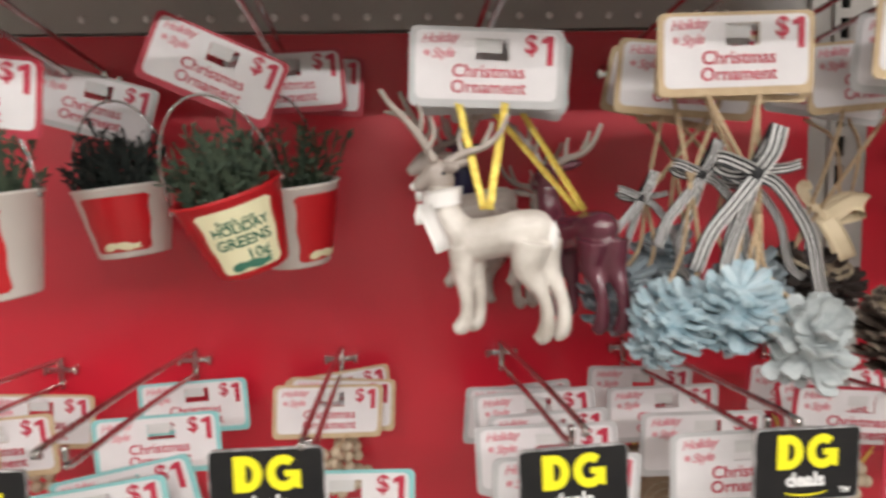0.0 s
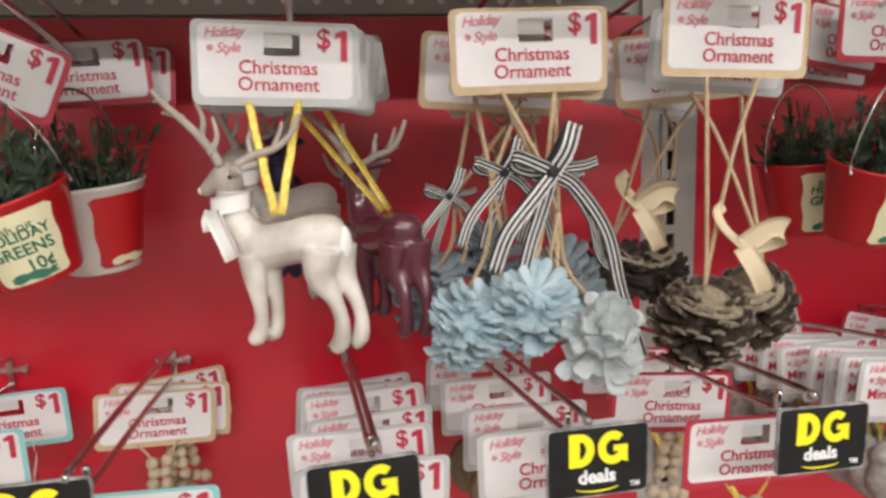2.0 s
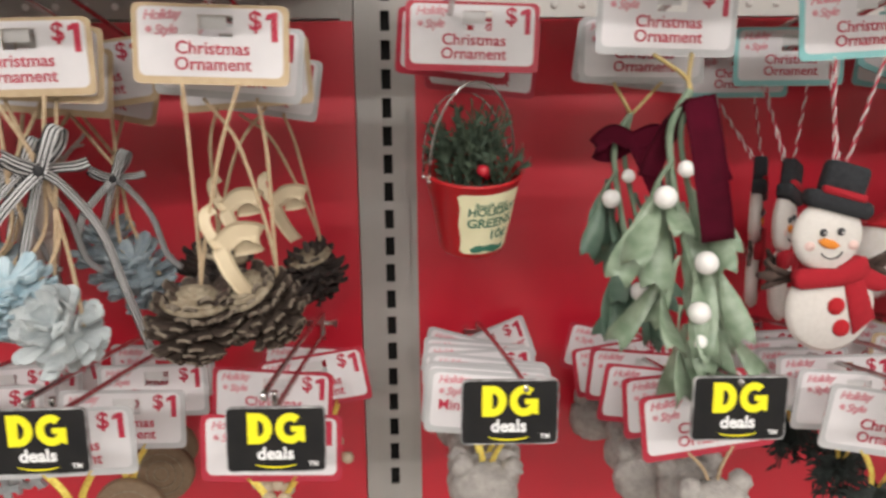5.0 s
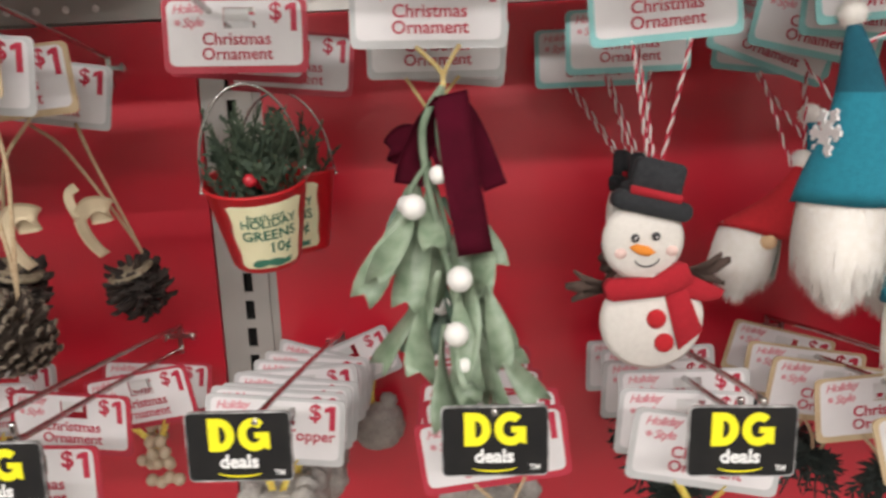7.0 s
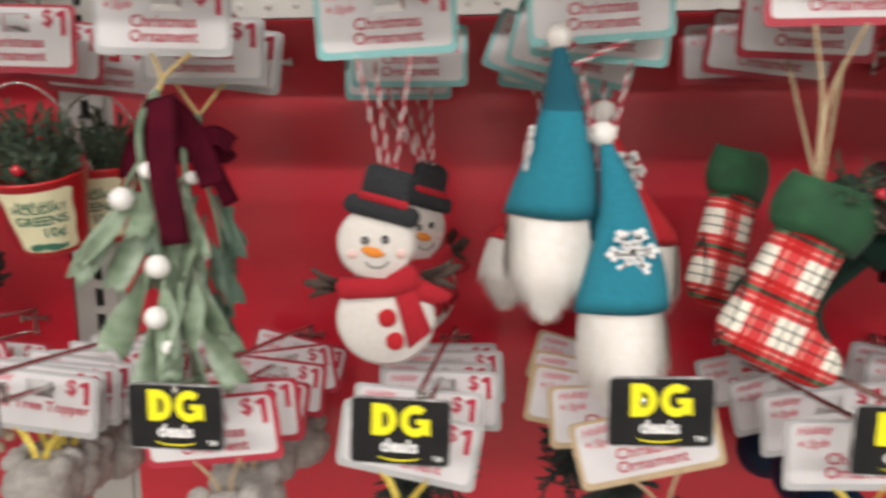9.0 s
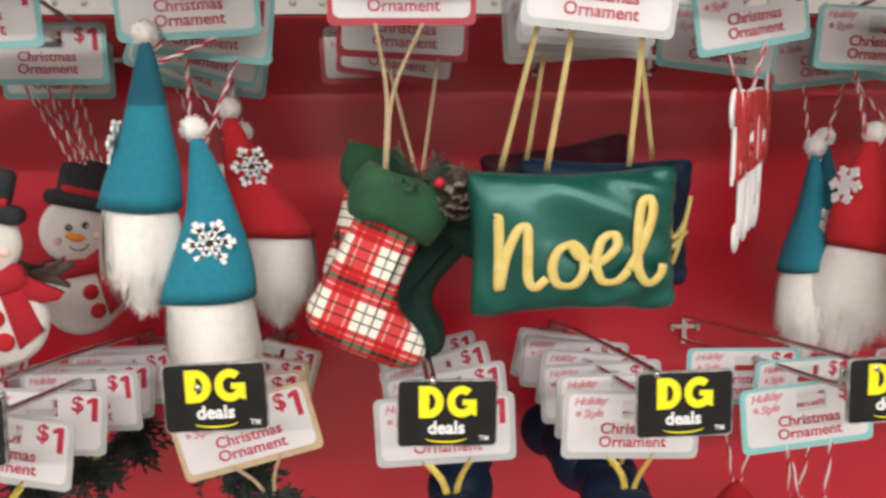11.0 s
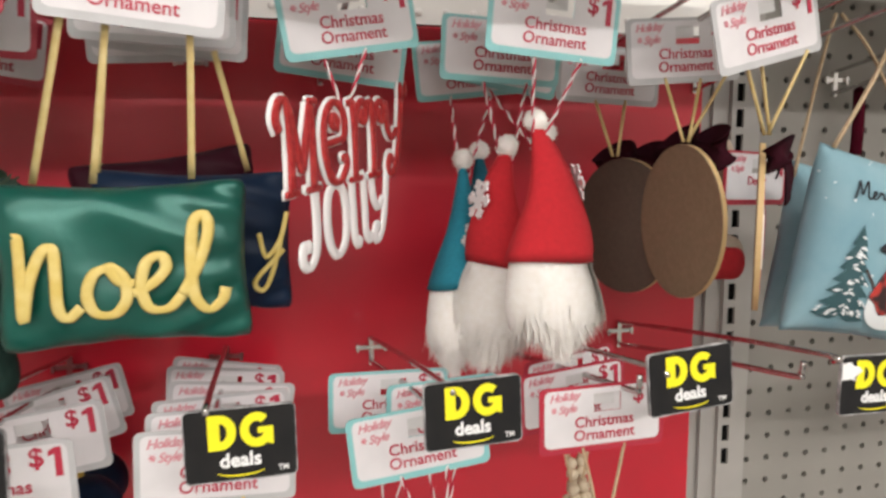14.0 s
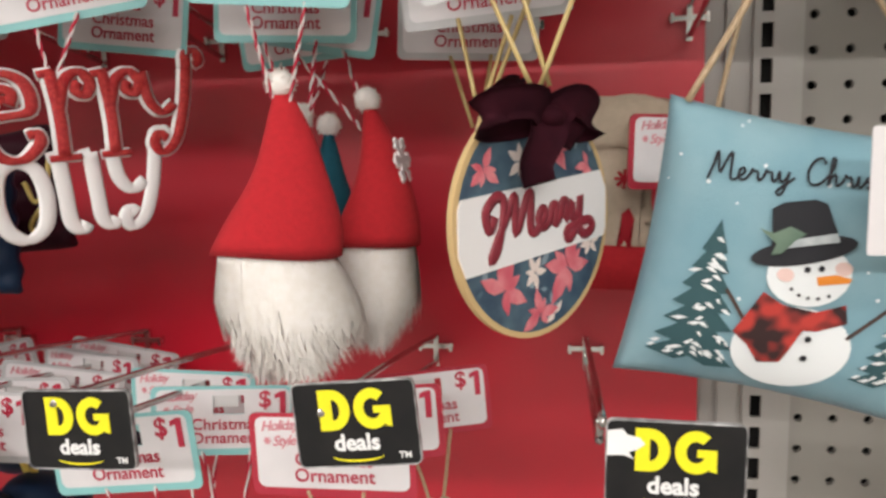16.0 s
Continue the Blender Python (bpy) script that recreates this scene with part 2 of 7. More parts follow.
BLUE_CLOTH = mat("blue_canvas", (0.19, 0.35, 0.41), 0.85, color2=(0.26, 0.42, 0.47), scale=26, bump=0.4, bscale=1500)
PRINT_TREE = mat("spruce_print", (0.030, 0.085, 0.095), 0.8)
PRINT_SNOW = mat("snow_print", (0.75, 0.78, 0.78), 0.85)
PRINT_BLACK = mat("black_print", (0.018, 0.018, 0.022), 0.85)
BUFFALO = mat("buffalo_print", (0.030, 0.012, 0.012), 0.85, color2=(0.45, 0.04, 0.03), scale=170, detail=0.0)
BEIGE_KNIT = mat("beige_knit", (0.55, 0.45, 0.34), 0.95, color2=(0.50, 0.41, 0.31), scale=200, bump=0.4, bscale=700)
BEAD = mat("wood_bead", (0.50, 0.40, 0.27), 0.55, color2=(0.58, 0.48, 0.35), scale=90)
PLUSH = mat("grey_plush", (0.42, 0.39, 0.36), 0.95, color2=(0.30, 0.28, 0.26), scale=150, bump=0.8, bscale=400)
PLAID = plaid_mat("tartan_cotton")
FLOOR = mat("vinyl_floor", (0.30, 0.285, 0.26), 0.4, color2=(0.25, 0.24, 0.22), scale=3)
CEIL = mat("ceiling_tile", (0.75, 0.74, 0.71), 0.9, color2=(0.70, 0.69, 0.66), scale=20)
WALL = mat("far_wall", (0.60, 0.58, 0.55), 0.8, color2=(0.52, 0.50, 0.475), scale=2)
TUBE = bpy.data.materials.new("tube_glow")
TUBE.use_nodes = True
TUBE.node_tree.nodes["Principled BSDF"].inputs["Emission Color"].default_value = (1.0, 0.96, 0.90, 1)
TUBE.node_tree.nodes["Principled BSDF"].inputs["Emission Strength"].default_value = 6.0


# ---------------------------------------------------------------- mesh helpers
def part(name, bm, material, parent, label="", smooth=True, at=None):
    """Link a bmesh as one mesh object under a thing or a part."""
    me = bpy.data.meshes.new(name)
    bm.to_mesh(me)
    bm.free()
    return part_mesh(name, me, material, parent, label, smooth, at)


def part_mesh(name, me, material, parent, label="", smooth=False, at=None):
    if not len(me.materials):
        for m in (material if isinstance(material, (list, tuple)) else [material]):
            me.materials.append(m)
        if smooth:
            for p in me.polygons:
                p.use_smooth = True
    ob = new(name, me)
    ob.parent = parent
    if at is not None:
        ob.matrix_local = at
    if label:
        ob["label"] = label
    return ob


def thing(name, m, label, category, group=""):
    ob = new(name)
    ob.empty_display_size = 0.01
    ob.matrix_world = m
    return tagged(ob, label, category, group)


def box(bm, x0, x1, y0, y1, z0, z1, mi=0):
    v = [bm.verts.new(p) for p in ((x0, y0, z0), (x1, y0, z0), (x1, y1, z0), (x0, y1, z0), (x0, y0, z1), (x1, y0, z1), (x1, y1, z1), (x0, y1, z1))]
    for f in ((0, 3, 2, 1), (4, 5, 6, 7), (0, 1, 5, 4), (1, 2, 6, 5), (2, 3, 7, 6), (3, 0, 4, 7)):
        bm.faces.new([v[i] for i in f]).material_index = mi
    return v


def smooth_path(pts, n=6):
    """Catmull-Rom through points of any dimension."""
    p = [np.array(q, float) for q in pts]
    p = [2 * p[0] - p[1]] + p + [2 * p[-1] - p[-2]]
    out = []
    for i in range(1, len(p) - 2):
        for k in range(n):
            t = k / n
            out.append(0.5 * (2 * p[i] + (p[i + 1] - p[i - 1]) * t + (2 * p[i - 1] - 5 * p[i] + 4 * p[i + 1] - p[i + 2]) * t * t + (3 * p[i] - p[i - 1] - 3 * p[i + 1] + p[i + 2]) * t ** 3))
    out.append(p[-2])
    return out


def tube(bm, pts, r, n=7, mi=0, cap=True):
    """A tube along points; r is a number or one radius a point. Writes uv-free rings."""
    pts = [Vector(p) for p in pts]
    rs = [r] * len(pts) if not isinstance(r, (list, tuple, np.ndarray)) else list(r)
    rs = [float(q) for q in rs]
    rings, side = [], None
    for i, p in enumerate(pts):
        d = (pts[min(i + 1, len(pts) - 1)] - pts[max(i - 1, 0)])
        d = d.normalized() if d.length > 1e-9 else Vector((0, 0, 1))
        if side is None:
            side = d.orthogonal().normalized()
        side = (side - d * side.dot(d))
        side = side.normalized() if side.length > 1e-6 else d.orthogonal().normalized()
        up = d.cross(side)
        rings.append([bm.verts.new(p + rs[i] * (math.cos(a) * side + math.sin(a) * up)) for a in [2 * math.pi * k / n for k in range(n)]])
    for a, b in zip(rings, rings[1:]):
        for k in range(n):
            bm.faces.new((a[k], a[(k + 1) % n], b[(k + 1) % n], b[k])).material_index = mi
    if cap:
        bm.faces.new(rings[0][::-1]).material_index = mi
        bm.faces.new(rings[-1]).material_index = mi


def ball(bm, c, r, mi=0, seg=12, rng=8, sc=(1, 1, 1)):
    m = Matrix.Translation(c) @ Matrix.Diagonal((*sc, 1))
    before = set(bm.faces)
    bmesh.ops.create_uvsphere(bm, u_segments=seg, v_segments=rng, radius=r, matrix=m)
    for f in bm.faces:
        if f not in before:
            f.material_index = mi


def ribbon(bm, pts, width, across, thick=0.0004, mi=0, taper=None):
    """A flat band along points; across: its direction of width (one vector, or one a point). Gives uv: x along, y across."""
    uv = bm.loops.layers.uv.verify()
    pts = [Vector(p) for p in pts]
    n = len(pts)
    ac = [Vector(across)] * n if not isinstance(across[0], (list, tuple, Vector)) else [Vector(a) for a in across]
    rows = []
    for i, p in enumerate(pts):
        d = (pts[min(i + 1, n - 1)] - pts[max(i - 1, 0)]).normalized()
        a = (ac[i] - d * ac[i].dot(d)).normalized()
        w = width / 2 * (taper[i] if taper else 1)
        t = d.cross(a) * thick / 2
        rows.append([bm.verts.new(p + s * w * a + q * t) for q in (1, -1) for s in (-1, -0.5, 0, 0.5, 1)])
    for i in range(n - 1):
        for base in (0, 5):
            for k in range(4):
                q = [rows[i][base + k], rows[i][base + k + 1], rows[i + 1][base + k + 1], rows[i + 1][base + k]]
                vs = [(i, k / 4), (i, (k + 1) / 4), (i + 1, (k + 1) / 4), (i + 1, k / 4)]
                if base:
                    q, vs = q[::-1], vs[::-1]
                f = bm.faces.new(q)
                f.material_index = mi
                for l, c in zip(f.loops, vs):
                    l[uv].uv = c
        for k in (0, 4):
            q = [rows[i][k], rows[i + 1][k], rows[i + 1][5 + k], rows[i][5 + k]]
            bm.faces.new(q if k == 4 else q[::-1]).material_index = mi
    for r in (rows[0], rows[-1]):
        bm.faces.new(r[0:5] + r[9:4:-1]).material_index = mi


def plate(bm, outline, y0, y1, mi=0, bevel=0.0):
    """A flat piece: outline of (x, z), from y0 (front) to y1 (back)."""
    if bevel:
        cx = sum(p[0] for p in outline) / len(outline)
        cz = sum(p[1] for p in outline) / len(outline)
        inner = []
        for x, z in outline:
            d = math.hypot(x - cx, z - cz) or 1
            inner.append((x - (x - cx) / d * bevel, z - (z - cz) / d * bevel))
        layers = [(inner, y0), (outline, y0 + bevel), (outline, y1 - bevel), (inner, y1)]
    else:
        layers = [(outline, y0), (outline, y1)]
    rings = [[bm.verts.new((x, y, z)) for x, z in o] for o, y in layers]
    n = len(outline)
    area = sum(outline[i][0] * outline[(i + 1) % n][1] - outline[(i + 1) % n][0] * outline[i][1] for i in range(n))
    for a, b in zip(rings, rings[1:]):
        for k in range(n):
            f = (a[k], b[k], b[(k + 1) % n], a[(k + 1) % n])
            bm.faces.new(f if area > 0 else f[::-1]).material_index = mi
    for ring, flip in ((rings[0], area < 0), (rings[-1], area > 0)):
        f = bm.faces.new(ring[::-1] if flip else ring)
        f.material_index = mi
        bmesh.ops.triangulate(bm, faces=[f])


def rounded(x0, x1, z0, z1, r, n=4):
    out = []
    for cx, cz, a0 in ((x1 - r, z1 - r, 0), (x0 + r, z1 - r, 90), (x0 + r, z0 + r, 180), (x1 - r, z0 + r, 270)):
        out += [(cx + r * math.cos(radians(a0 + 90 * k / n)), cz + r * math.sin(radians(a0 + 90 * k / n))) for k in range(n + 1)]
    return out


def oval(cx, cz, rx, rz, n=28, turn=0.0, wob=0.0):
    out = []
    for k in range(n):
        a = 2 * math.pi * k / n
        w = 1 + wob * math.sin(3 * a + 1)
        x, z = rx * w * math.cos(a), rz * w * math.sin(a)
        c, s = math.cos(radians(turn)), math.sin(radians(turn))
        out.append((cx + c * x - s * z, cz + s * x + c * z))
    return out


LETTERS = {}


def letters(text, size, fat=0.0, shear=0.0, depth=0.0002, spacing=1.0):
    """A mesh of text in the x z plane, facing -y, centred on its own origin."""
    key = (text, size, fat, shear, depth, spacing)
    if key not in LETTERS:
        cu = bpy.data.curves.new("text", "FONT")
        cu.body, cu.size, cu.offset, cu.shear, cu.extrude = text, size, fat, shear, depth
        cu.align_x, cu.align_y, cu.resolution_u, cu.space_character = "CENTER", "CENTER", 3, spacing
        ob = bpy.data.objects.new("text", cu)
        scene.collection.objects.link(ob)
        me = bpy.data.meshes.new_from_object(ob.evaluated_get(bpy.context.evaluated_depsgraph_get()))
        bpy.data.objects.remove(ob)
        bpy.data.curves.remove(cu)
        me.materials.clear()
        me.transform(pose(0, 0, 0, 90))
        LETTERS[key] = me
    return LETTERS[key]


def add_letters(bm, text, size, x, z, y=0.0, mi=0, turn=0.0, **kw):
    me = letters(text, size, **kw).copy()
    me.transform(pose(x, y, z, 0, turn, 0))
    n = len(bm.faces)
    bm.from_mesh(me)
    bm.faces.ensure_lookup_table()
    for f in bm.faces[n:]:
        f.material_index = mi
    bpy.data.meshes.remove(me)


# ---------------------------------------------------------------- structure
def structure(name, bm, material, label, smooth=False):
    me = bpy.data.meshes.new(name)
    bm.to_mesh(me)
    bm.free()
    for m in (material if isinstance(material, (list, tuple)) else [material]):
        me.materials.append(m)
    ob = new(name, me)
    return tagged(ob, label, name.split("_")[0], kind="structure")


def slab(name, x0, x1, y0, y1, z0, z1, material, label):
    bm = bmesh.new()
    box(bm, x0, x1, y0, y1, z0, z1)
    return structure(name, bm, material, label)


slab("floor", -4, 4.6, -6.0, 0.5, -0.1, 0.0, FLOOR, "pale vinyl floor of the shop aisle")
slab("ceiling", -4, 4.6, -6.0, 0.5, 3.2, 3.3, CEIL, "white tiled ceiling above the aisle")
slab("wall_aisle", -4, 4.6, -6.1, -6.0, 0, 3.2, WALL, "plain wall across the aisle")
slab("wall_west", -4.1, -4, -6.1, 0.5, 0, 3.2, WALL, "plain wall closing the aisle")
slab("wall_east", 4.6, 4.7, -6.1, 0.5, 0, 3.2, WALL, "plain wall closing the aisle")
slab("wall_back", -4, 4.6, 0.4, 0.5, 0, 3.2, WALL, "plain wall behind the shelving")


def pegboard(name, x0, x1, z0, z1, y, label, xoff, zoff, hx0, hx1, hz0, hz1):
    """Grey board with rows of real round holes, one inch apart, in the region given; plain around it."""
    bm = bmesh.new()
    p = 0.0254
    i0, i1 = math.ceil((hx0 - xoff) / p), math.floor((hx1 - xoff) / p)
    j0, j1 = math.ceil((hz0 - zoff) / p), math.floor((hz1 - zoff) / p)
    gx0, gx1 = xoff + (i0 - 0.5) * p, xoff + (i1 + 0.5) * p
    gz0, gz1 = zoff + (j0 - 0.5) * p, zoff + (j1 + 0.5) * p
    n = 12
    for i in range(i0, i1 + 1):
        for j in range(j0, j1 + 1):
            cx, cz = xoff + i * p, zoff + j * p
            ring, rim, deep = [], [], []
            for k in range(n):
                a = 2 * math.pi * k / n + math.pi / n
                c, s = math.cos(a), math.sin(a)
                sc = p / 2 / max(abs(c), abs(s))
                ring.append(bm.verts.new((cx + c * sc, y, cz + s * sc)))
                rim.append(bm.verts.new((cx + c * 0.0034, y, cz + s * 0.0034)))
                deep.append(bm.verts.new((cx + c * 0.0034, y + 0.005, cz + s * 0.0034)))
            for k in range(n):
                q = (k + 1) % n
                bm.faces.new((ring[k], ring[q], rim[q], rim[k]))
                bm.faces.new((rim[k], rim[q], deep[q], deep[k]))
    for a, b, c, d in ((x0, gx0, z0, z1), (gx1, x1, z0, z1), (gx0, gx1, z0, gz0), (gx0, gx1, gz1, z1)):
        if b - a > 1e-4 and d - c > 1e-4:
            v = [bm.verts.new(q) for q in ((a, y, c), (b, y, c), (b, y, d), (a, y, d))]
            bm.faces.new(v)
    bmesh.ops.recalc_face_normals(bm, faces=bm.faces)
    ob = structure(name, bm, PEG_GREY, label)
    # Added black sheet: paints the shade behind the holes.
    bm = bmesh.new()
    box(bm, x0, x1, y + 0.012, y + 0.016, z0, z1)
    back = structure(name + "_backing", bm, HOLLOW_SHADE, "dark backing sheet behind the perforated board")
    return ob


pegboard("wall_pegboard", 1.232, 2.45, 0.15, 2.1, 0.004, "grey metal pegboard with rows of round holes", 1.253, 1.5635, 1.24, 1.62, 1.10, 1.68)
slab("wall_panel_a", -1.19, -0.029, 0.006, 0.020, 0.15, 2.1, GREY_METAL, "grey metal back panel of the shelving bay")
slab("wall_panel_b", 0.026, 1.196, 0.006, 0.020, 0.15, 2.1, GREY_METAL, "grey metal back panel of the shelving bay")


def red_panel(name, x0, x1, z0, z1):
    bm = bmesh.new()
    box(bm, x0, x1, -0.003, 0.003, z0, z1)
    return structure(name, bm, RED_PANEL, "glossy red sheet lining the back of the shelving bay")


red_panel("wall_red_a", -1.18, -0.0285, 0.2, 1.600)
red_panel("wall_red_b", 0.026, 1.176, 0.2, 1.601)


def upright(name, x):
    """Slotted steel post: a folded channel with a column of real slots."""
    bm = bmesh.new()
    p = 0.0254
    yf = -0.005
    x0, x1, s0, s1 = x - 0.008, x + 0.017, x - 0.0042, x + 0.0042
    z0, z1, j0, j1 = 0.0, 2.12, 42, 66
    for j in range(j0, j1):
        zc = 1.4985 + (j - 55) * p
        h = 0.0088
        zz = (zc - p / 2, zc - h, zc + h, zc + p / 2)
        xx = (x0, s0, s1, x1)
        for a in range(3):
            for b in range(3):
                if a == 1 and b == 1:
                    continue
                v = [bm.verts.new(q) for q in ((xx[a], yf, zz[b]), (xx[a + 1], yf, zz[b]), (xx[a + 1], yf, zz[b + 1]), (xx[a], yf, zz[b + 1]))]
                bm.faces.new(v)
        for (ax, az), (bx, bz) in (((s0, zz[1]), (s1, zz[1])), ((s1, zz[1]), (s1, zz[2])), ((s1, zz[2]), (s0, zz[2])), ((s0, zz[2]), (s0, zz[1]))):
            v = [bm.verts.new(q) for q in ((ax, yf, az), (bx, yf, bz), (bx, yf + 0.003, bz), (ax, yf + 0.003, az))]
            bm.faces.new(v)
    lo, hi = 1.4985 + (j0 - 55 - 0.5) * p, 1.4985 + (j1 - 55 - 0.5) * p
    for a, b in ((z0, lo), (hi, z1)):
        box(bm, x0, x1, yf, yf + 0.003, a, b)
    # returns at both sides and the wider flanges behind them
    box(bm, x0 - 0.0015, x0, yf, 0.030, z0, z1)
    box(bm, x1, x1 + 0.0015, yf, 0.030, z0, z1)
    box(bm, x0 - 0.0195, x0 - 0.0015, 0.0005, 0.004, z0, z1)
    box(bm, x1 + 0.0015, x1 + 0.009, -0.002, 0.004, z0, z1)
    bmesh.ops.remove_doubles(bm, verts=bm.verts, dist=1e-6)
    ob = structure(name, bm, GREY_METAL, "grey slotted steel upright between two shelving bays")
    # Added black strip: paints the shade inside the slots.
    bm = bmesh.new()
    box(bm, x0 + 0.001, x1 - 0.001, yf + 0.012, yf + 0.014, z0, z1)
    structure(name + "_core", bm, HOLLOW_SHADE, "black strip painting the shade inside the slotted upright")
    return ob


upright("trim_upright_a", 0.0)
upright("trim_upright_b", 1.219)


def shelf_above(name, x0, x1, gap=0.004):
    """Folded steel shelf over the display: deck, front lip, rear flange and ribs under it."""
    bm = bmesh.new()
    box(bm, x0, x1, -0.300, -gap, 1.650, 1.653)
    box(bm, x0, x1, -0.303, -0.300, 1.640, 1.675)
    for k in range(4):
        y = -0.085 - 0.065 * k
        box(bm, x0, x1, y - 0.006, y + 0.006, 1.640, 1.650)
    return structure(name, bm, GREY_METAL, "grey steel shelf above the hanging display")


shelf_above("trim_shelf_a", -1.18, -0.03)
shelf_above("trim_shelf_b", 0.03, 1.19, 0.072)
shelf_above("trim_shelf_c", 1.25, 2.4)


def rear_strip(name, x0, x1, material, label, pins):
    bm = bmesh.new()
    box(bm, x0, x1, -0.0035, 0.0055, 1.6025, 1.640)
    ob = structure(name, bm, material, label)
    # White balls stand in for light shining through a row of holes.
    bm = bmesh.new()
    for x in pins:
        ball(bm, (x, -0.0045, 1.613), 0.0032, sc=(1, 0.6, 1))
    structure(name + "_pins", bm, WHITE, "row of white plastic pins in the strip", True)


rear_strip("trim_strip_a", -1.18, -0.04, GREY_METAL, "grey steel strip above the red sheet", [-0.31 - 0.0254 * k for k in range(-8, 14)])
rear_strip("trim_strip_b", 0.026, 1.19, LIT_STRIP_METAL, "steel strip above the red sheet, whitened for light on it", [0.05 + 0.0254 * k for k in range(44)])

# tubes on the ceiling, out of view; the far row is added for fill
def tube_fitting(x, y):
    ob = thing("ceiling_light", pose(x, y, 3.2), "white fluorescent tube fitting on the ceiling, out of view", "light", "ceiling lights")
    bm = bmesh.new()
    box(bm, -0.6, 0.6, -0.07, 0.07, -0.05, 0.0)
    part("housing", bm, WHITE, ob, smooth=False)
    for y in (-0.035, 0.035):
        bm = bmesh.new()
        tube(bm, [(-0.58, y, -0.066), (0.58, y, -0.066)], 0.013, 10)
        part("tube", bm, TUBE, ob)


for x in (-2.2, -0.95, 0.3, 1.55, 2.8):
    tube_fitting(x, -1.95)
    tube_fitting(x, -4.40)


# ---------------------------------------------------------------- peg hooks and price signs
def peg_hook(x, z, sign=True, sx=0.012, sz=0.0, lean=0.0, torn=False, rise=0.028):
    h = thing("peg_hook", pose(x, -0.004, z), "zinc wire double peg hook clipped to the back panel", "hook", "peg hooks of the display")
    bm = bmesh.new()
    box(bm, -0.014, 0.014, -0.004, 0.0, -0.0015, 0.0025)
    box(bm, -0.0022, 0.0022, -0.0045, 0.0, -0.016, 0.010)
    for s in (-1, 1):
        box(bm, s * 0.0125 - 0.0012, s * 0.0125 + 0.0012, -0.007, 0.0, -0.003, 0.004)
    part("base_plate", bm, CHROME, h, "bright T-shaped clip", smooth=False)
    bm = bmesh.new()
    tube(bm, smooth_path([(0, -0.002, -0.012), (0, -0.008, -0.012), (0, -0.02, -0.010), (0, -0.13, rise * 0.45 - 0.004), (0, -0.245, rise * 0.9), (0, -0.256, rise * 0.9 + 0.004), (0, -0.258, rise * 0.9 + 0.013)], 4), 0.0021, 8)
    part("prong", bm, WIRE, h)
    bm = bmesh.new()
    tube(bm, smooth_path([(0.0, -0.002, 0.008), (0.0, -0.01, 0.010), (0.0, -0.14, rise * 0.5 + 0.016), (0.0, -0.278, rise + 0.020), (0.0, -0.284, rise + 0.017)], 4), 0.0019, 8)
    part("sign_wire", bm, WIRE, h)
    if sign:
        price_sign(x + sx, -0.292, z + rise + 0.023 + sz, lean, torn)


SIGN = {}


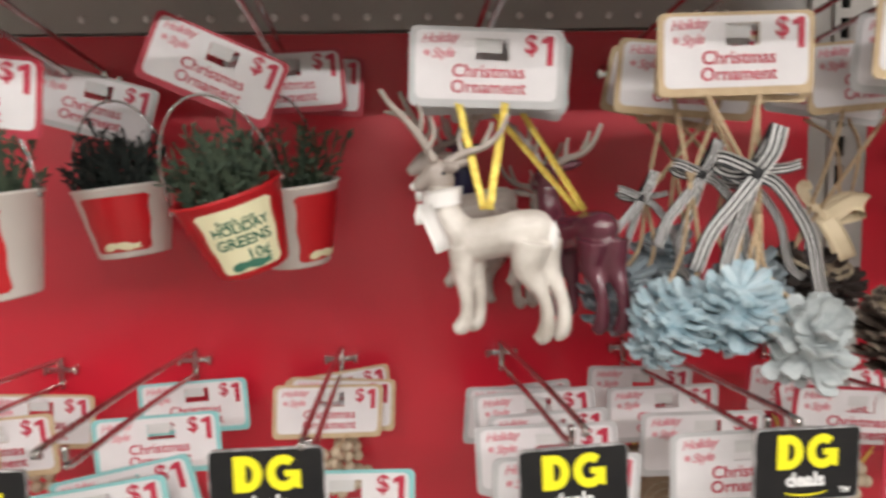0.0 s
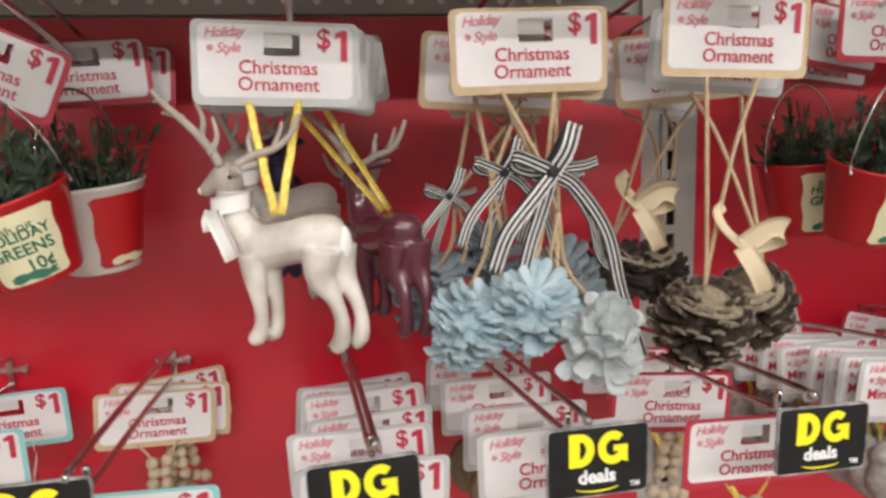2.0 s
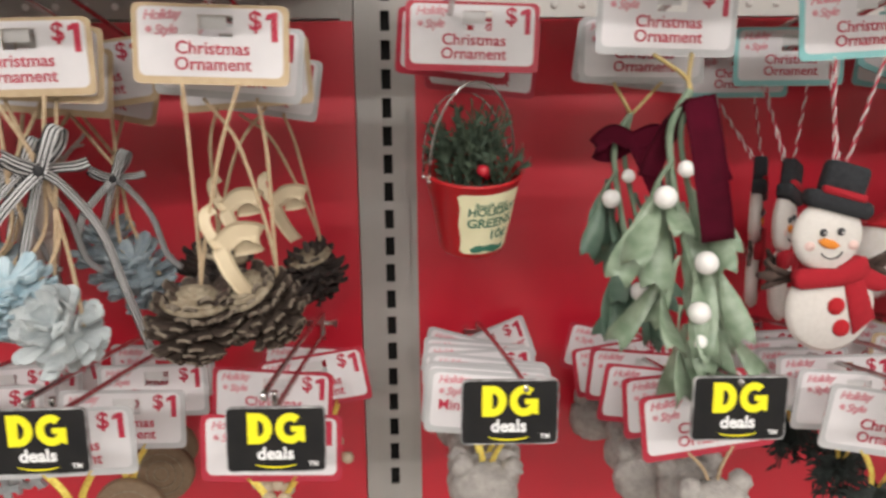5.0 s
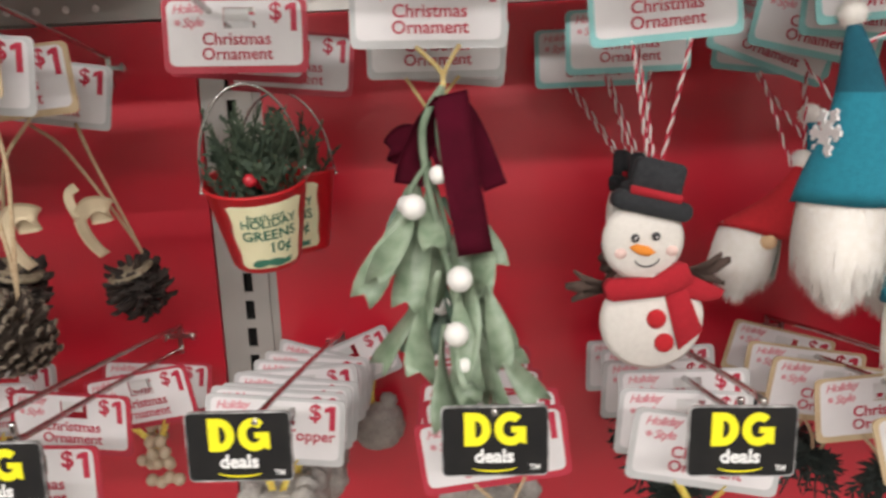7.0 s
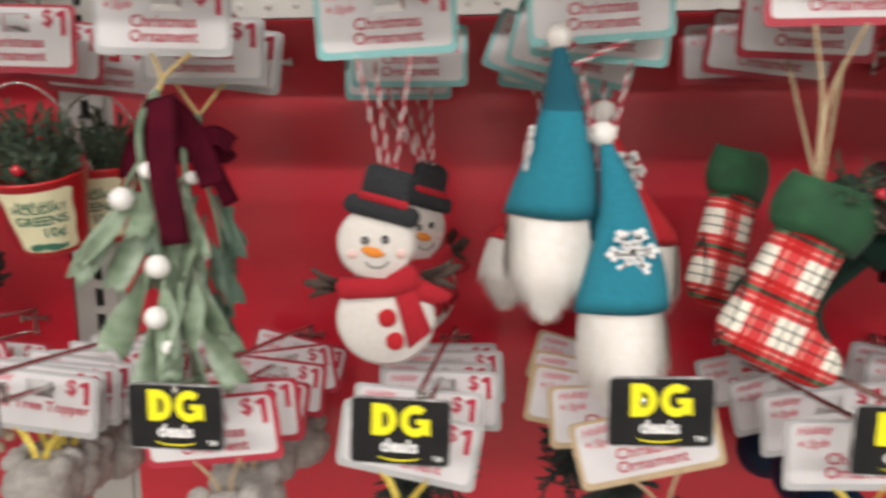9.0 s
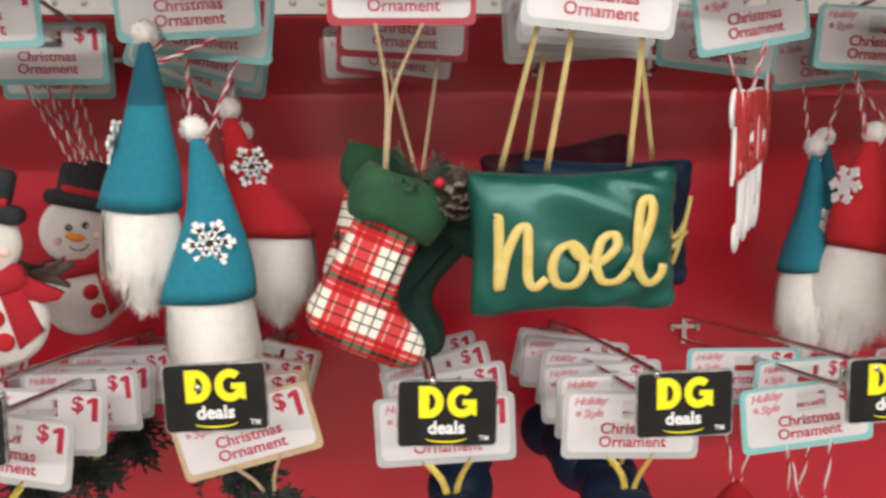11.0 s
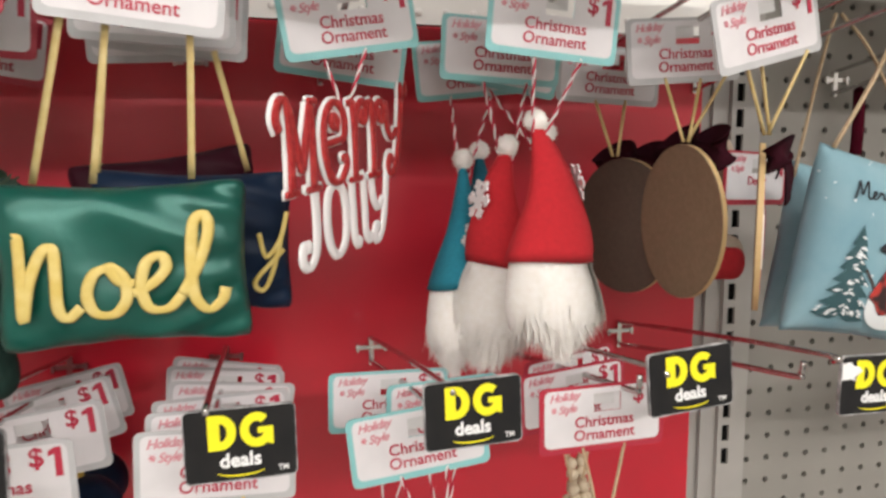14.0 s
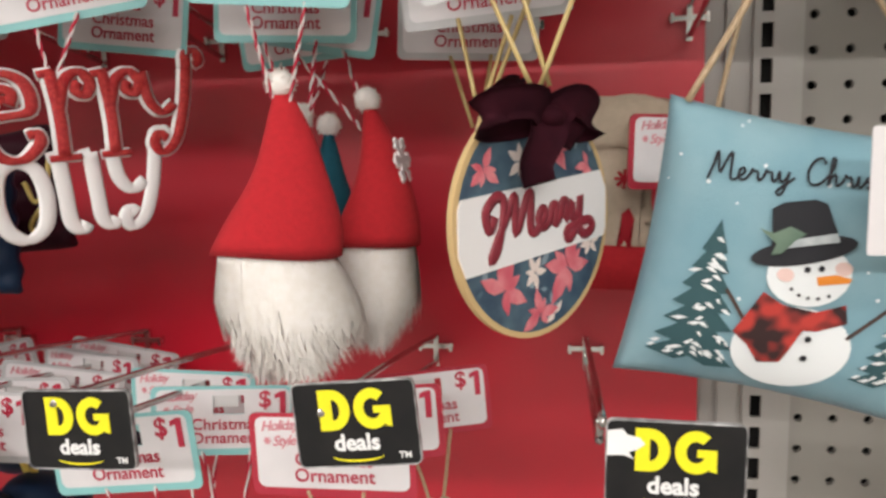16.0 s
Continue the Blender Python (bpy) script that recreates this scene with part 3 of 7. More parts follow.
def price_sign(x, y, ztop, lean, torn):
    """A black sign card in a worn clear holder, hung from its top edge."""
    s = thing("price_sign", pose(x, y, ztop, 0, lean, 0), "black and yellow deal sign card in clear holder" if not torn else "black and yellow deal sign card, torn at one corner", "sign", "deal signs on the hooks")
    w, hgt = 0.0545, 0.0375
    if "card" not in SIGN:
        bm = bmesh.new()
        plate(bm, rounded(-w / 2, w / 2, -hgt, 0, 0.0028), -0.0006, 0.0006)
        SIGN["card"] = bm_mesh("card", bm, [SIGN_BLACK])
        bm = bmesh.new()
        o, i = rounded(-w / 2 - 0.0004, w / 2 + 0.0004, -hgt - 0.0004, 0.0004, 0.0032), rounded(-w / 2 + 0.0002, w / 2 - 0.0002, -hgt + 0.0003, -0.0002, 0.0025)
        for k in range(len(o)):
            q = (k + 1) % len(o)
            for y0 in (-0.0012,):
                v = [bm.verts.new((a[0], y0, a[1])) for a in (o[k], o[q], i[q], i[k])]
                bm.faces.new(v)
                v2 = [bm.verts.new((a[0], 0.0012, a[1])) for a in (i[k], i[q], o[q], o[k])]
                bm.faces.new(v2)
                bm.faces.new([bm.verts.new(c) for c in ((o[q][0], y0, o[q][1]), (o[k][0], y0, o[k][1]), (o[k][0], 0.0012, o[k][1]), (o[q][0], 0.0012, o[q][1]))])
        SIGN["rim"] = bm_mesh("rim", bm, [CLEAR_EDGE])
        # yellow block marks: a rounded block with an opening beside an open ring block
        bm = bmesh.new()
        yb = (-0.0011, -0.0006)
        u = 0.0182
        x0, zt = -0.0158, -0.0030
        plate(bm, [(x0, zt), (x0, zt - 0.0035), (x0 + 0.0018, zt - 0.0035), (x0 + 0.0018, zt - u + 0.0030), (x0, zt - u + 0.0030), (x0, zt - u), (x0 + 0.0058, zt - u), (x0 + 0.0058, zt)], *yb)
        arc = [(x0 + 0.0058 + 0.0080 * math.sin(a), zt - u / 2 + u / 2 * math.cos(a)) for a in [math.pi * k / 12 for k in range(13)]]
        inn = [(x0 + 0.0058 + 0.0034 * math.sin(a), zt - u / 2 + u * 0.26 * math.cos(a)) for a in [math.pi * k / 12 for k in range(13)]]
        for k in range(12):
            plate(bm, [arc[k], arc[k + 1], inn[k + 1], inn[k]], *yb)
        cx = 0.0080
        arc = [(cx + 0.0082 * math.cos(a), zt - u / 2 + u / 2 * math.sin(a)) for a in [radians(48 + 305 * k / 20) for k in range(21)]]
        inn = [(cx + 0.0038 * math.cos(a), zt - u / 2 + u * 0.25 * math.sin(a)) for a in [radians(48 + 305 * k / 20) for k in range(21)]]
        for k in range(20):
            plate(bm, [arc[k], arc[k + 1], inn[k + 1], inn[k]], *yb)
        plate(bm, [(cx + 0.0005, zt - u / 2 + 0.0012), (cx + 0.0005, zt - u / 2 - 0.0020), (cx + 0.0082, zt - u / 2 - 0.0020), (cx + 0.0082, zt - u / 2 + 0.0012)], *yb)
        plate(bm, [(cx + 0.0055, zt - u / 2), (cx + 0.0055, zt - u + 0.0015), (cx + 0.0082, zt - u + 0.0008), (cx + 0.0082, zt - u / 2)], *yb)
        arc = [(-0.0005 + 0.0120 * math.sin(a), -0.0349 + 0.0022 * (1 - math.cos(a))) for a in [radians(-75 + 150 * k / 10) for k in range(11)]]
        low = [(px, pz - 0.0008 * math.cos((k - 5) / 5 * 1.4)) for k, (px, pz) in enumerate(arc)]
        plate(bm, arc + low[::-1], *yb)
        bmesh.ops.remove_doubles(bm, verts=bm.verts, dist=1e-5)
        SIGN["mark"] = bm_mesh("yellow_mark", bm, [SIGN_YELLOW])
        bm = bmesh.new()
        add_letters(bm, "deals", 0.0102, -0.0005, -0.0273, -0.0008, fat=0.0003)
        add_letters(bm, "TM", 0.0040, 0.0205, -0.0335, -0.0008, fat=0.00006)
        SIGN["text"] = bm_mesh("lettering", bm, [SIGN_WHITE])
        bm = bmesh.new()
        plate(bm, [(-0.027, -0.0045), (-0.021, -0.0035), (-0.019, -0.0060), (-0.0145, -0.0068), (-0.012, -0.0095), (-0.0155, -0.0122), (-0.0185, -0.0130), (-0.0165, -0.0160), (-0.0205, -0.0145), (-0.027, -0.0150)], -0.0016, -0.0010)
        SIGN["tear"] = bm_mesh("tear", bm, [SIGN_WHITE])
    card = part_mesh("card", SIGN["card"], None, s)
    part_mesh("holder_rim", SIGN["rim"], None, s, "worn clear plastic rim")
    part_mesh("yellow_mark", SIGN["mark"], None, card)
    part_mesh("lettering", SIGN["text"], None, card, "white printed words")
    if torn:
        part_mesh("tear", SIGN["tear"], None, card, "torn white paper patch")


def bm_mesh(name, bm, mats, smooth=False):
    me = bpy.data.meshes.new(name)
    bm.to_mesh(me)
    bm.free()
    for m in mats:
        me.materials.append(m)
    if smooth:
        for p in me.polygons:
            p.use_smooth = True
    return me


# ---------------------------------------------------------------- hang tags
TAG = {}
TW0, TW1, TH0, TH1 = -0.046, 0.042, -0.035, 0.0095


def ring_faces(bm, xs, zs, y, mi, flip=False, r=0.004):
    """A sheet with rounded corners and one rectangular hole: 8 faces of a 3 x 3 grid."""
    for a in range(3):
        for b in range(3):
            if a == 1 and b == 1:
                continue
            q = [(xs[a], zs[b]), (xs[a + 1], zs[b]), (xs[a + 1], zs[b + 1]), (xs[a], zs[b + 1])]
            if a != 1 and b != 1:
                k = {(0, 0): 0, (2, 0): 1, (2, 2): 2, (0, 2): 3}[a, b]
                sx, sz = (1 if a == 0 else -1), (1 if b == 0 else -1)
                cx, cz = q[k][0] + sx * r, q[k][1] + sz * r
                arc = [(cx - sx * r * math.cos(t), cz - sz * r * math.sin(t)) for t in (0, math.pi / 6, math.pi / 3, math.pi / 2)]
                q[k:k + 1] = arc if k in (0, 2) else arc[::-1]
            q = [(x, y, z) for x, z in q]
            bm.faces.new([bm.verts.new(c) for c in (q[::-1] if flip else q)]).material_index = mi


def tag_meshes(border, words):
    key = (border, words)
    if key in TAG:
        return TAG[key]
    bm = bmesh.new()
    hx0, hx1, hz0, hz1 = -0.0085, 0.0105, -0.0085, 0.0035
    t = 0.0004
    ring_faces(bm, (TW0, hx0, hx1, TW1), (TH0, hz0, hz1, TH1), -t, 0)
    ring_faces(bm, (TW0, hx0, hx1, TW1), (TH0, hz0, hz1, TH1), t, 2, True)
    for line in (rounded(TW0, TW1, TH0, TH1, 0.004, 3), [(hx0, hz0), (hx0, hz1), (hx1, hz1), (hx1, hz0)]):
        for (ax, az), (bx, bz) in zip(line, line[1:] + line[:1]):
            bm.faces.new([bm.verts.new(q) for q in ((ax, -t, az), (bx, -t, bz), (bx, t, bz), (ax, t, az))]).material_index = 0
    e = 0.0034
    ring_faces(bm, (TW0 + e, hx0, hx1, TW1 - e), (TH0 + e + 0.001, hz0, hz1, TH1 - 0.002), -t - 0.0003, 1)
    # the flap of the hang hole, pushed back a little
    box(bm, hx0, hx1 - 0.0040, t + 0.0004, t + 0.0009, hz0 + 0.0042, hz1, 2)
    bmesh.ops.remove_doubles(bm, verts=bm.verts, dist=1e-6)
    card = bm_mesh("tag", bm, [EDGE[border], CARD, CARD_BACK])
    bm = bmesh.new()
    y = -t - 0.0007
    add_letters(bm, "$", 0.0150, 0.0232, 0.0006, y, 0, fat=0.00022)
    plate(bm, [(0.0322, -0.0105), (0.0358, -0.0105), (0.0358, 0.0058), (0.0322, 0.0058)], y - 0.0002, y + 0.0001, 0)
    plate(bm, [(0.0292, 0.0012), (0.0330, 0.0026), (0.0330, 0.0058), (0.0292, 0.0040)], y - 0.0003, y + 0.0001, 0)
    a, b = words
    add_letters(bm, a, 0.0102, -0.0010, -0.0150, y, 0, fat=0.00009)
    if b:
        add_letters(bm, b, 0.0102, -0.0010, -0.0238, y, 0, fat=0.00009)
    add_letters(bm, "Holiday", 0.0076, -0.0292, 0.0030, y, 1, -4, shear=0.35, fat=0.00008, spacing=0.88)
    add_letters(bm, "Style", 0.0076, -0.0272, -0.0052, y, 1, -4, shear=0.35, fat=0.00008, spacing=0.88)
    for j in range(3):
        c, s = math.cos(j * math.pi / 3), math.sin(j * math.pi / 3)
        plate(bm, [(-0.0362 + 0.0020 * c - 0.0004 * s, -0.0052 + 0.0020 * s + 0.0004 * c), (-0.0362 - 0.0020 * c - 0.0004 * s, -0.0052 - 0.0020 * s + 0.0004 * c),
                   (-0.0362 - 0.0020 * c + 0.0004 * s, -0.0052 - 0.0020 * s - 0.0004 * c), (-0.0362 + 0.0020 * c + 0.0004 * s, -0.0052 + 0.0020 * s - 0.0004 * c)], y - 0.0002 - 0.0001 * j, y + 0.0001, 1)
    text = bm_mesh("lettering", bm, [INK_RED, INK_PINK])
    TAG[key] = (card, text)
    return TAG[key]


CO = ("Christmas", "Ornament")


def tag(parent, m, border, words=CO):
    card, text = tag_meshes(border, words)
    t = part_mesh("tag", card, None, parent, border + "-bordered white card hang tag with red print", at=m)
    part_mesh("lettering", text, None, t)
    return t


def cord(parent, pts_list, r, material, label="", name="cord", n=6):
    bm = bmesh.new()
    for pts in pts_list:
        tube(bm, smooth_path(pts, 5), r, n)
    return part(name, bm, material, parent, label)


# ---------------------------------------------------------------- hooks with their signs
for x in (-0.625, -0.475, -0.332, -0.205, -0.100, 0.047, 0.185, 0.325, 0.450, 0.575, 0.695, 0.800, 0.925, 1.045, 1.164):
    peg_hook(x, 1.563, sx=0.006, sz=0.018 if x > 0.5 else 0.0)
peg_hook(1.328, 1.563, sign=False)
# hook x, sign centre x, sign top z, sign lean
for hx, sx, sz, lean, torn in (
    (-0.679, -0.600, 1.356, 2, False), (-0.444, -0.461, 1.360, 0, False), (-0.304, -0.311, 1.353, -2, False), (-0.195, -0.190, 1.357, 0, False), (-0.065, -0.059, 1.354, 1, False),
    (0.082, 0.073, 1.366, 1, False), (0.206, 0.206, 1.364, 1, False), (0.343, 0.333, 1.359, 2, False), (0.462, 0.471, 1.374, -1, False), (0.589, 0.597, 1.361, 1, False),
    (0.714, 0.730, 1.362, -1, False), (0.841, 0.852, 1.367, -2, False), (0.970, 0.984, 1.375, -5, False), (1.090, 1.119, 1.362, 1, True)):
    if hx < 0:
        peg_hook(hx, 1.325, sx=sx - hx, sz=sz - 1.364, lean=lean, torn=torn, rise=0.016)
    else:
        peg_hook(hx, 1.313, sx=sx - hx, sz=sz - 1.364, lean=lean, torn=torn)
peg_hook(-0.568, 1.329, sign=False, rise=0.014)


# ---------------------------------------------------------------- kinds of ornament
def ornament(name, x, y, z, label, turn=0.0, tilt=0.0, category="ornament", group="", pitch=0.0):
    return thing(name, pose(x, y, z, pitch, tilt, turn), label, category, group)


def hung_tag(o, x, y, z, border, tilt=0.0, turn=0.0, words=CO, pitch=0.0):
    """A tag whose hole hangs at a place of the world, as a part of thing o."""
    return tag(o, o.matrix_world.inverted() @ pose(x, y, z, pitch, tilt, turn), border, words)


def world_cord(o, lines, r, material, label="", name="cord"):
    inv = o.matrix_world.inverted()
    return cord(o, [[inv @ Vector(p) for p in l] for l in lines], r, material, label, name)


def candy_bm(bm, pts, r):
    """Two strands twisted round one another: returns white then red."""
    path = smooth_path(pts, 10)
    for s, mi in ((0, 0), (math.pi, 1)):
        a = []
        for i, p in enumerate(path):
            d = Vector(path[min(i + 1, len(path) - 1)]) - Vector(path[max(i - 1, 0)])
            d.normalize()
            u = d.orthogonal().normalized()
            v = d.cross(u)
            w = s + i * 0.9
            a.append(Vector(p) + r * 0.55 * (math.cos(w) * u + math.sin(w) * v))
        tube(bm, a, r * 0.75, 5, mi)


CANDY_W = mat("white_yarn", (0.72, 0.68, 0.66), 0.9)
CANDY_R = mat("red_yarn", (0.50, 0.02, 0.05), 0.9)


def candy_cord(o, lines, r=0.0011):
    inv = o.matrix_world.inverted()
    bm = bmesh.new()
    for l in lines:
        n = max(4, int(sum((Vector(a) - Vector(b)).length for a, b in zip(l, l[1:])) / 0.006))
        pts = smooth_path(l, max(2, n // (len(l) - 1)))
        candy_bm(bm, [inv @ Vector(p) for p in pts[::3] + [pts[-1]]], r)
    return part("cord", bm, [CANDY_W, CANDY_R], o, "red and white twisted yarn loop")


# ---- reindeer
U = 0.0003


def deer(name, m, body_mat, antler_mat, scarf, label, detail=True, antler_turn=0.0):
    """A standing reindeer facing -x; local origin at the eye, one unit a third of a millimetre."""
    o = thing(name, m, label, "reindeer ornament", "reindeer ornaments")

    def P(px, py, d=0.0):
        return ((px - 484) * U, d, (323 - py) * U)
    bm = bmesh.new()

    def limb(pts, n=8):
        path = smooth_path([(*P(a, b, d), r * U * 1.1) for a, b, d, r in pts], 5)
        tube(bm, [q[:3] for q in path], [max(q[3], 0.0008) for q in path], 12)
    limb([(488, 448, 0, 24), (530, 458, 0, 39), (590, 450, 0, 39), (640, 440, 0, 41), (680, 432, 0, 33), (700, 430, 0, 12)])
    limb([(540, 460, 0, 34), (497, 430, 0, 31), (475, 385, 0, 26), (470, 345, 0, 24)])
    for s, dx in ((-1, 0), (1, 16)):
        d = s * 0.0055
        limb([(518 + dx, 470, d, 27), (520 + dx, 520, d, 20), (527 + dx, 570, d, 14), (527 + dx, 605, d, 13), (517 + dx, 632, d, 16), (500 + dx, 641, d, 11)])
        dx *= 1.6
        limb([(662 + dx * 0.5, 455, d, 36), (655 + dx, 510, d, 28), (680 + dx, 555, d, 15), (692 + dx, 595, d, 13), (688 + dx, 635, d, 16), (672 + dx, 652, d, 13)])

    def soften(b):
        md = b.modifiers.new("remesh", "REMESH")
        md.mode, md.voxel_size, md.use_smooth_shade = "VOXEL", 0.0012, True
        sm = b.modifiers.new("smooth", "SMOOTH")
        sm.factor, sm.iterations = 0.6, 5
    soften(part("body", bm, body_mat, o))
    bm = bmesh.new()
    limb([(470, 352, 0, 24), (472, 330, 0, 25), (476, 312, 0, 17)])
    limb([(485, 316, 0, 18), (465, 322, 0, 25), (438, 338, 0, 18), (420, 350, 0, 13), (414, 354, 0, 8)])
    for s in (-1, 1):
        d = s * 0.0055
        limb([(490, 310, d * 0.6, 6), (508, 306 - 6 * s, d * 2.2, 11), (528, 302 - 10 * s, d * 3.2, 4)])
    soften(part("head", bm, antler_mat if detail else body_mat, o, "taupe head with ears" if detail else ""))

    def antler(pts, r):
        path = smooth_path([P(a, c, d) for a, c, d in pts], 5)
        n = len(path)
        tube(bm, path, [max(r * (1 - 0.55 * k / n), 0.0007) for k in range(n)], 8)
    for s in (-1, 1):
        bm = bmesh.new()
        d = 0.004 * s
        if s < 0:
            antler([(464, 302, d), (446, 262, d * 2), (424, 222, d * 4), (398, 186, d * 6), (384, 160, d * 7)], 0.0030)
            antler([(436, 246, d * 2), (446, 215, d * 2.5), (440, 186, d * 3)], 0.0020)
            antler([(416, 210, d * 4), (396, 204, d * 4), (376, 200, d * 4)], 0.0019)
            antler([(450, 280, d * 2), (468, 248, d * 2), (462, 210, d * 2)], 0.0020)
        else:
            antler([(478, 303, d), (510, 285, d * 2), (552, 272, d * 3), (582, 246, d * 3.5), (600, 208, d * 4)], 0.0029)
            antler([(508, 284, d * 2), (500, 256, d * 2.4), (506, 236, d * 2.6)], 0.0019)
            antler([(548, 272, d * 3), (562, 240, d * 3.4), (566, 222, d * 3.6)], 0.0019)
        part("antler", bm, antler_mat, o, "grey branched antler", at=pose(0, 0, 0, 0, 0, antler_turn))
    if detail:
        bm = bmesh.new()
        ball(bm, (*P(484, 323)[:1], -0.0062, P(484, 323)[2]), 0.0013)
        part("eye", bm, INK_BLACK, o)
        bm = bmesh.new()
        ball(bm, P(412, 350), 0.0026)
        part("nose", bm, WHITE, o)
        bm = bmesh.new()
        ball(bm, P(698, 448), 0.0058, sc=(0.7, 0.8, 1.6))
        part("tail", bm, WHITE, o)
    if scarf:
        bm = bmesh.new()
        ringp = []
        for k in range(17):
            a = 2 * math.pi * k / 16
            ringp.append((P(473, 374)[0] + 0.0115 * math.cos(a), 0.0105 * math.sin(a), P(473, 374)[2] + 0.0022 * math.cos(a)))
        ribbon(bm, ringp, 0.0105, (0.1, 0, 1), 0.0016)
        q = [P(450, 388, -0.0105), P(464, 420, -0.0118), P(480, 452, -0.0128), P(490, 476, -0.0132)]
        ribbon(bm, q, 0.0095, (1, 0, 0.45), 0.0016)
        q = [P(442, 386, -0.008), P(437, 405, -0.010), P(440, 424, -0.0105)]
        ribbon(bm, q, 0.007, (1, 0, 0.1), 0.0014)
        part("scarf", bm, scarf, o, "white scarf")
    return o


d1 = deer("reindeer_ornament", pose(-0.3655, -0.226, 1.4885, 0, 0, -24) @ Matrix.Scale(0.92, 4), PLASTIC_WHITE, TAUPE, WHITE, "pearly white reindeer ornament with grey antlers and a white scarf")
hung_tag(d1, -0.338, -0.212, 1.5595, "silver", 2.5, 0)
for a, b in (((-0.357, -0.212, 1.528), (-0.346, -0.233, 1.468)), ((-0.330, -0.212, 1.528), (-0.343, -0.234, 1.468))):
    a, b = d1.matrix_world.inverted() @ Vector(a), d1.matrix_world.inverted() @ Vector(b)
    bm = bmesh.new()
    ribbon(bm, [a.lerp(b, k / 8) + Vector((0, 0.0008 * math.sin(k * 2), 0)) for k in range(9)], 0.0048, (1, 0.5, 0), 0.0004)
    part("ribbon", bm, GOLD, d1, "crinkled metallic gold ribbon loop")
d2 = deer("reindeer_ornament", pose(-0.296, -0.176, 1.484, 0, 0, -66) @ Matrix.Scale(0.90, 4), PURPLE, TAUPE, None, "glossy plum reindeer ornament with grey antlers", False)
hung_tag(d2, -0.325, -0.180, 1.560, "silver", 6, 4)
for a, b in (((-0.318, -0.182, 1.528), (-0.282, -0.205, 1.464)), ((-0.336, -0.182, 1.528), (-0.286, -0.205, 1.464))):
    a, b = d2.matrix_world.inverted() @ Vector(a), d2.matrix_world.inverted() @ Vector(b)
    bm = bmesh.new()
    ribbon(bm, [a.lerp(b, k / 8) for k in range(9)], 0.0042, (1, 0.5, 0), 0.0004)
    part("ribbon", bm, GOLD, d2, "metallic gold ribbon loop")
d3 = deer("reindeer_ornament", pose(-0.345, -0.105, 1.500, 0, 0, 85) @ Matrix.Scale(0.95, 4), NAVY, TAUPE, None, "dark navy reindeer ornament behind paler ones", False)
hung_tag(d3, -0.318, -0.150, 1.560, "silver", 10, 6)
d4 = deer("reindeer_ornament", pose(-0.283, -0.060, 1.462, 0, 0, 130) @ Matrix.Scale(0.9, 4), TAUPE, TAUPE, None, "grey reindeer ornament hung behind a plum one", False, 50)
hung_tag(d4, -0.312, -0.110, 1.560, "silver", -7, 8)
d5 = deer("reindeer_ornament", pose(-0.366, -0.125, 1.495, 0, 0, 8) @ Matrix.Scale(0.9, 4), TAUPE, TAUPE, WHITE, "taupe reindeer ornament hung behind a white one", False)
hung_tag(d5, -0.333, -0.196, 1.557, "silver", 0, -3)


# ---- pine cones
def cone_bm(length, width, turns=9, per=9, open_=0.5, slim=1.0, rough=0.12):
    """Scales in rising spirals round a core; axis -z from base (top) to tip."""
    bm = bmesh.new()
    core = [(0, 0, 0), (0, 0, -length * 0.3), (0, 0, -length * 0.75), (0, 0, -length)]
    tube(bm, core, [width * 0.20, width * 0.26, width * 0.16, 0.001], 10)
    rnd = random.Random(5)
    for i in range(turns):
        u = (i + 0.3) / turns
        r = width / 2 * (0.50 + 0.68 * math.sin(math.pi * min(1, 0.16 + 0.72 * u))) * (1 if u < 0.5 else 1 - 0.75 * (u - 0.5) ** 1.3 * 1.6)
        z = -length * (0.05 + 0.88 * u)
        k_n = max(5, int(per * (0.65 + 0.6 * math.sin(math.pi * (0.2 + 0.6 * u)))))
        for k in range(k_n):
            a = 2 * math.pi * (k + 0.5 * (i % 2) + rnd.uniform(-rough, rough)) / k_n
            tilt = open_ * (1.0 - 1.9 * u) + rnd.uniform(-1.4, 1.4) * rough
            R = Matrix.Translation((0, 0, z)) @ Matrix.Rotation(a, 4, "Z") @ Matrix.Rotation(-tilt, 4, "Y")
            L = r * rnd.uniform(1.0 - rough, 1.0 + 0.7 * rough)
            w = min(0.95 * 2 * math.pi * r / k_n, L * 0.85) * 0.395 * slim
            t = 0.0011
            sec = [(0.12, 0.35, 0.8), (0.55, 0.80, 1.0), (0.84, 1.0, 1.1), (0.95, 0.84, 1.0), (1.0, 0.42, 0.6)]
            rows = []
            for q, (s, ww, tt) in enumerate(sec):
                lift = (0, 0, 0.0004, 0.0012, 0.0022)[q]
                rows.append([bm.verts.new(R @ Vector((L * s, y * w * ww, zz * t * tt + lift + (0.0006 if y == 0 else 0)))) for zz in (1, -1) for y in (-1, 0, 1)])
            for A, B in zip(rows, rows[1:]):
                end = 1 if B is rows[-1] else 0
                for s in (0, 1):
                    bm.faces.new((A[s], A[s + 1], B[s + 1], B[s])).material_index = end
                    bm.faces.new((A[3 + s], B[3 + s], B[4 + s], A[4 + s])).material_index = end
                bm.faces.new((A[0], B[0], B[3], A[3])).material_index = end
                bm.faces.new((A[2], A[5], B[5], B[2])).material_index = end
            bm.faces.new((rows[-1][0], rows[-1][1], rows[-1][2], rows[-1][5], rows[-1][4], rows[-1][3])).material_index = 1
    return bm


CONES = {}


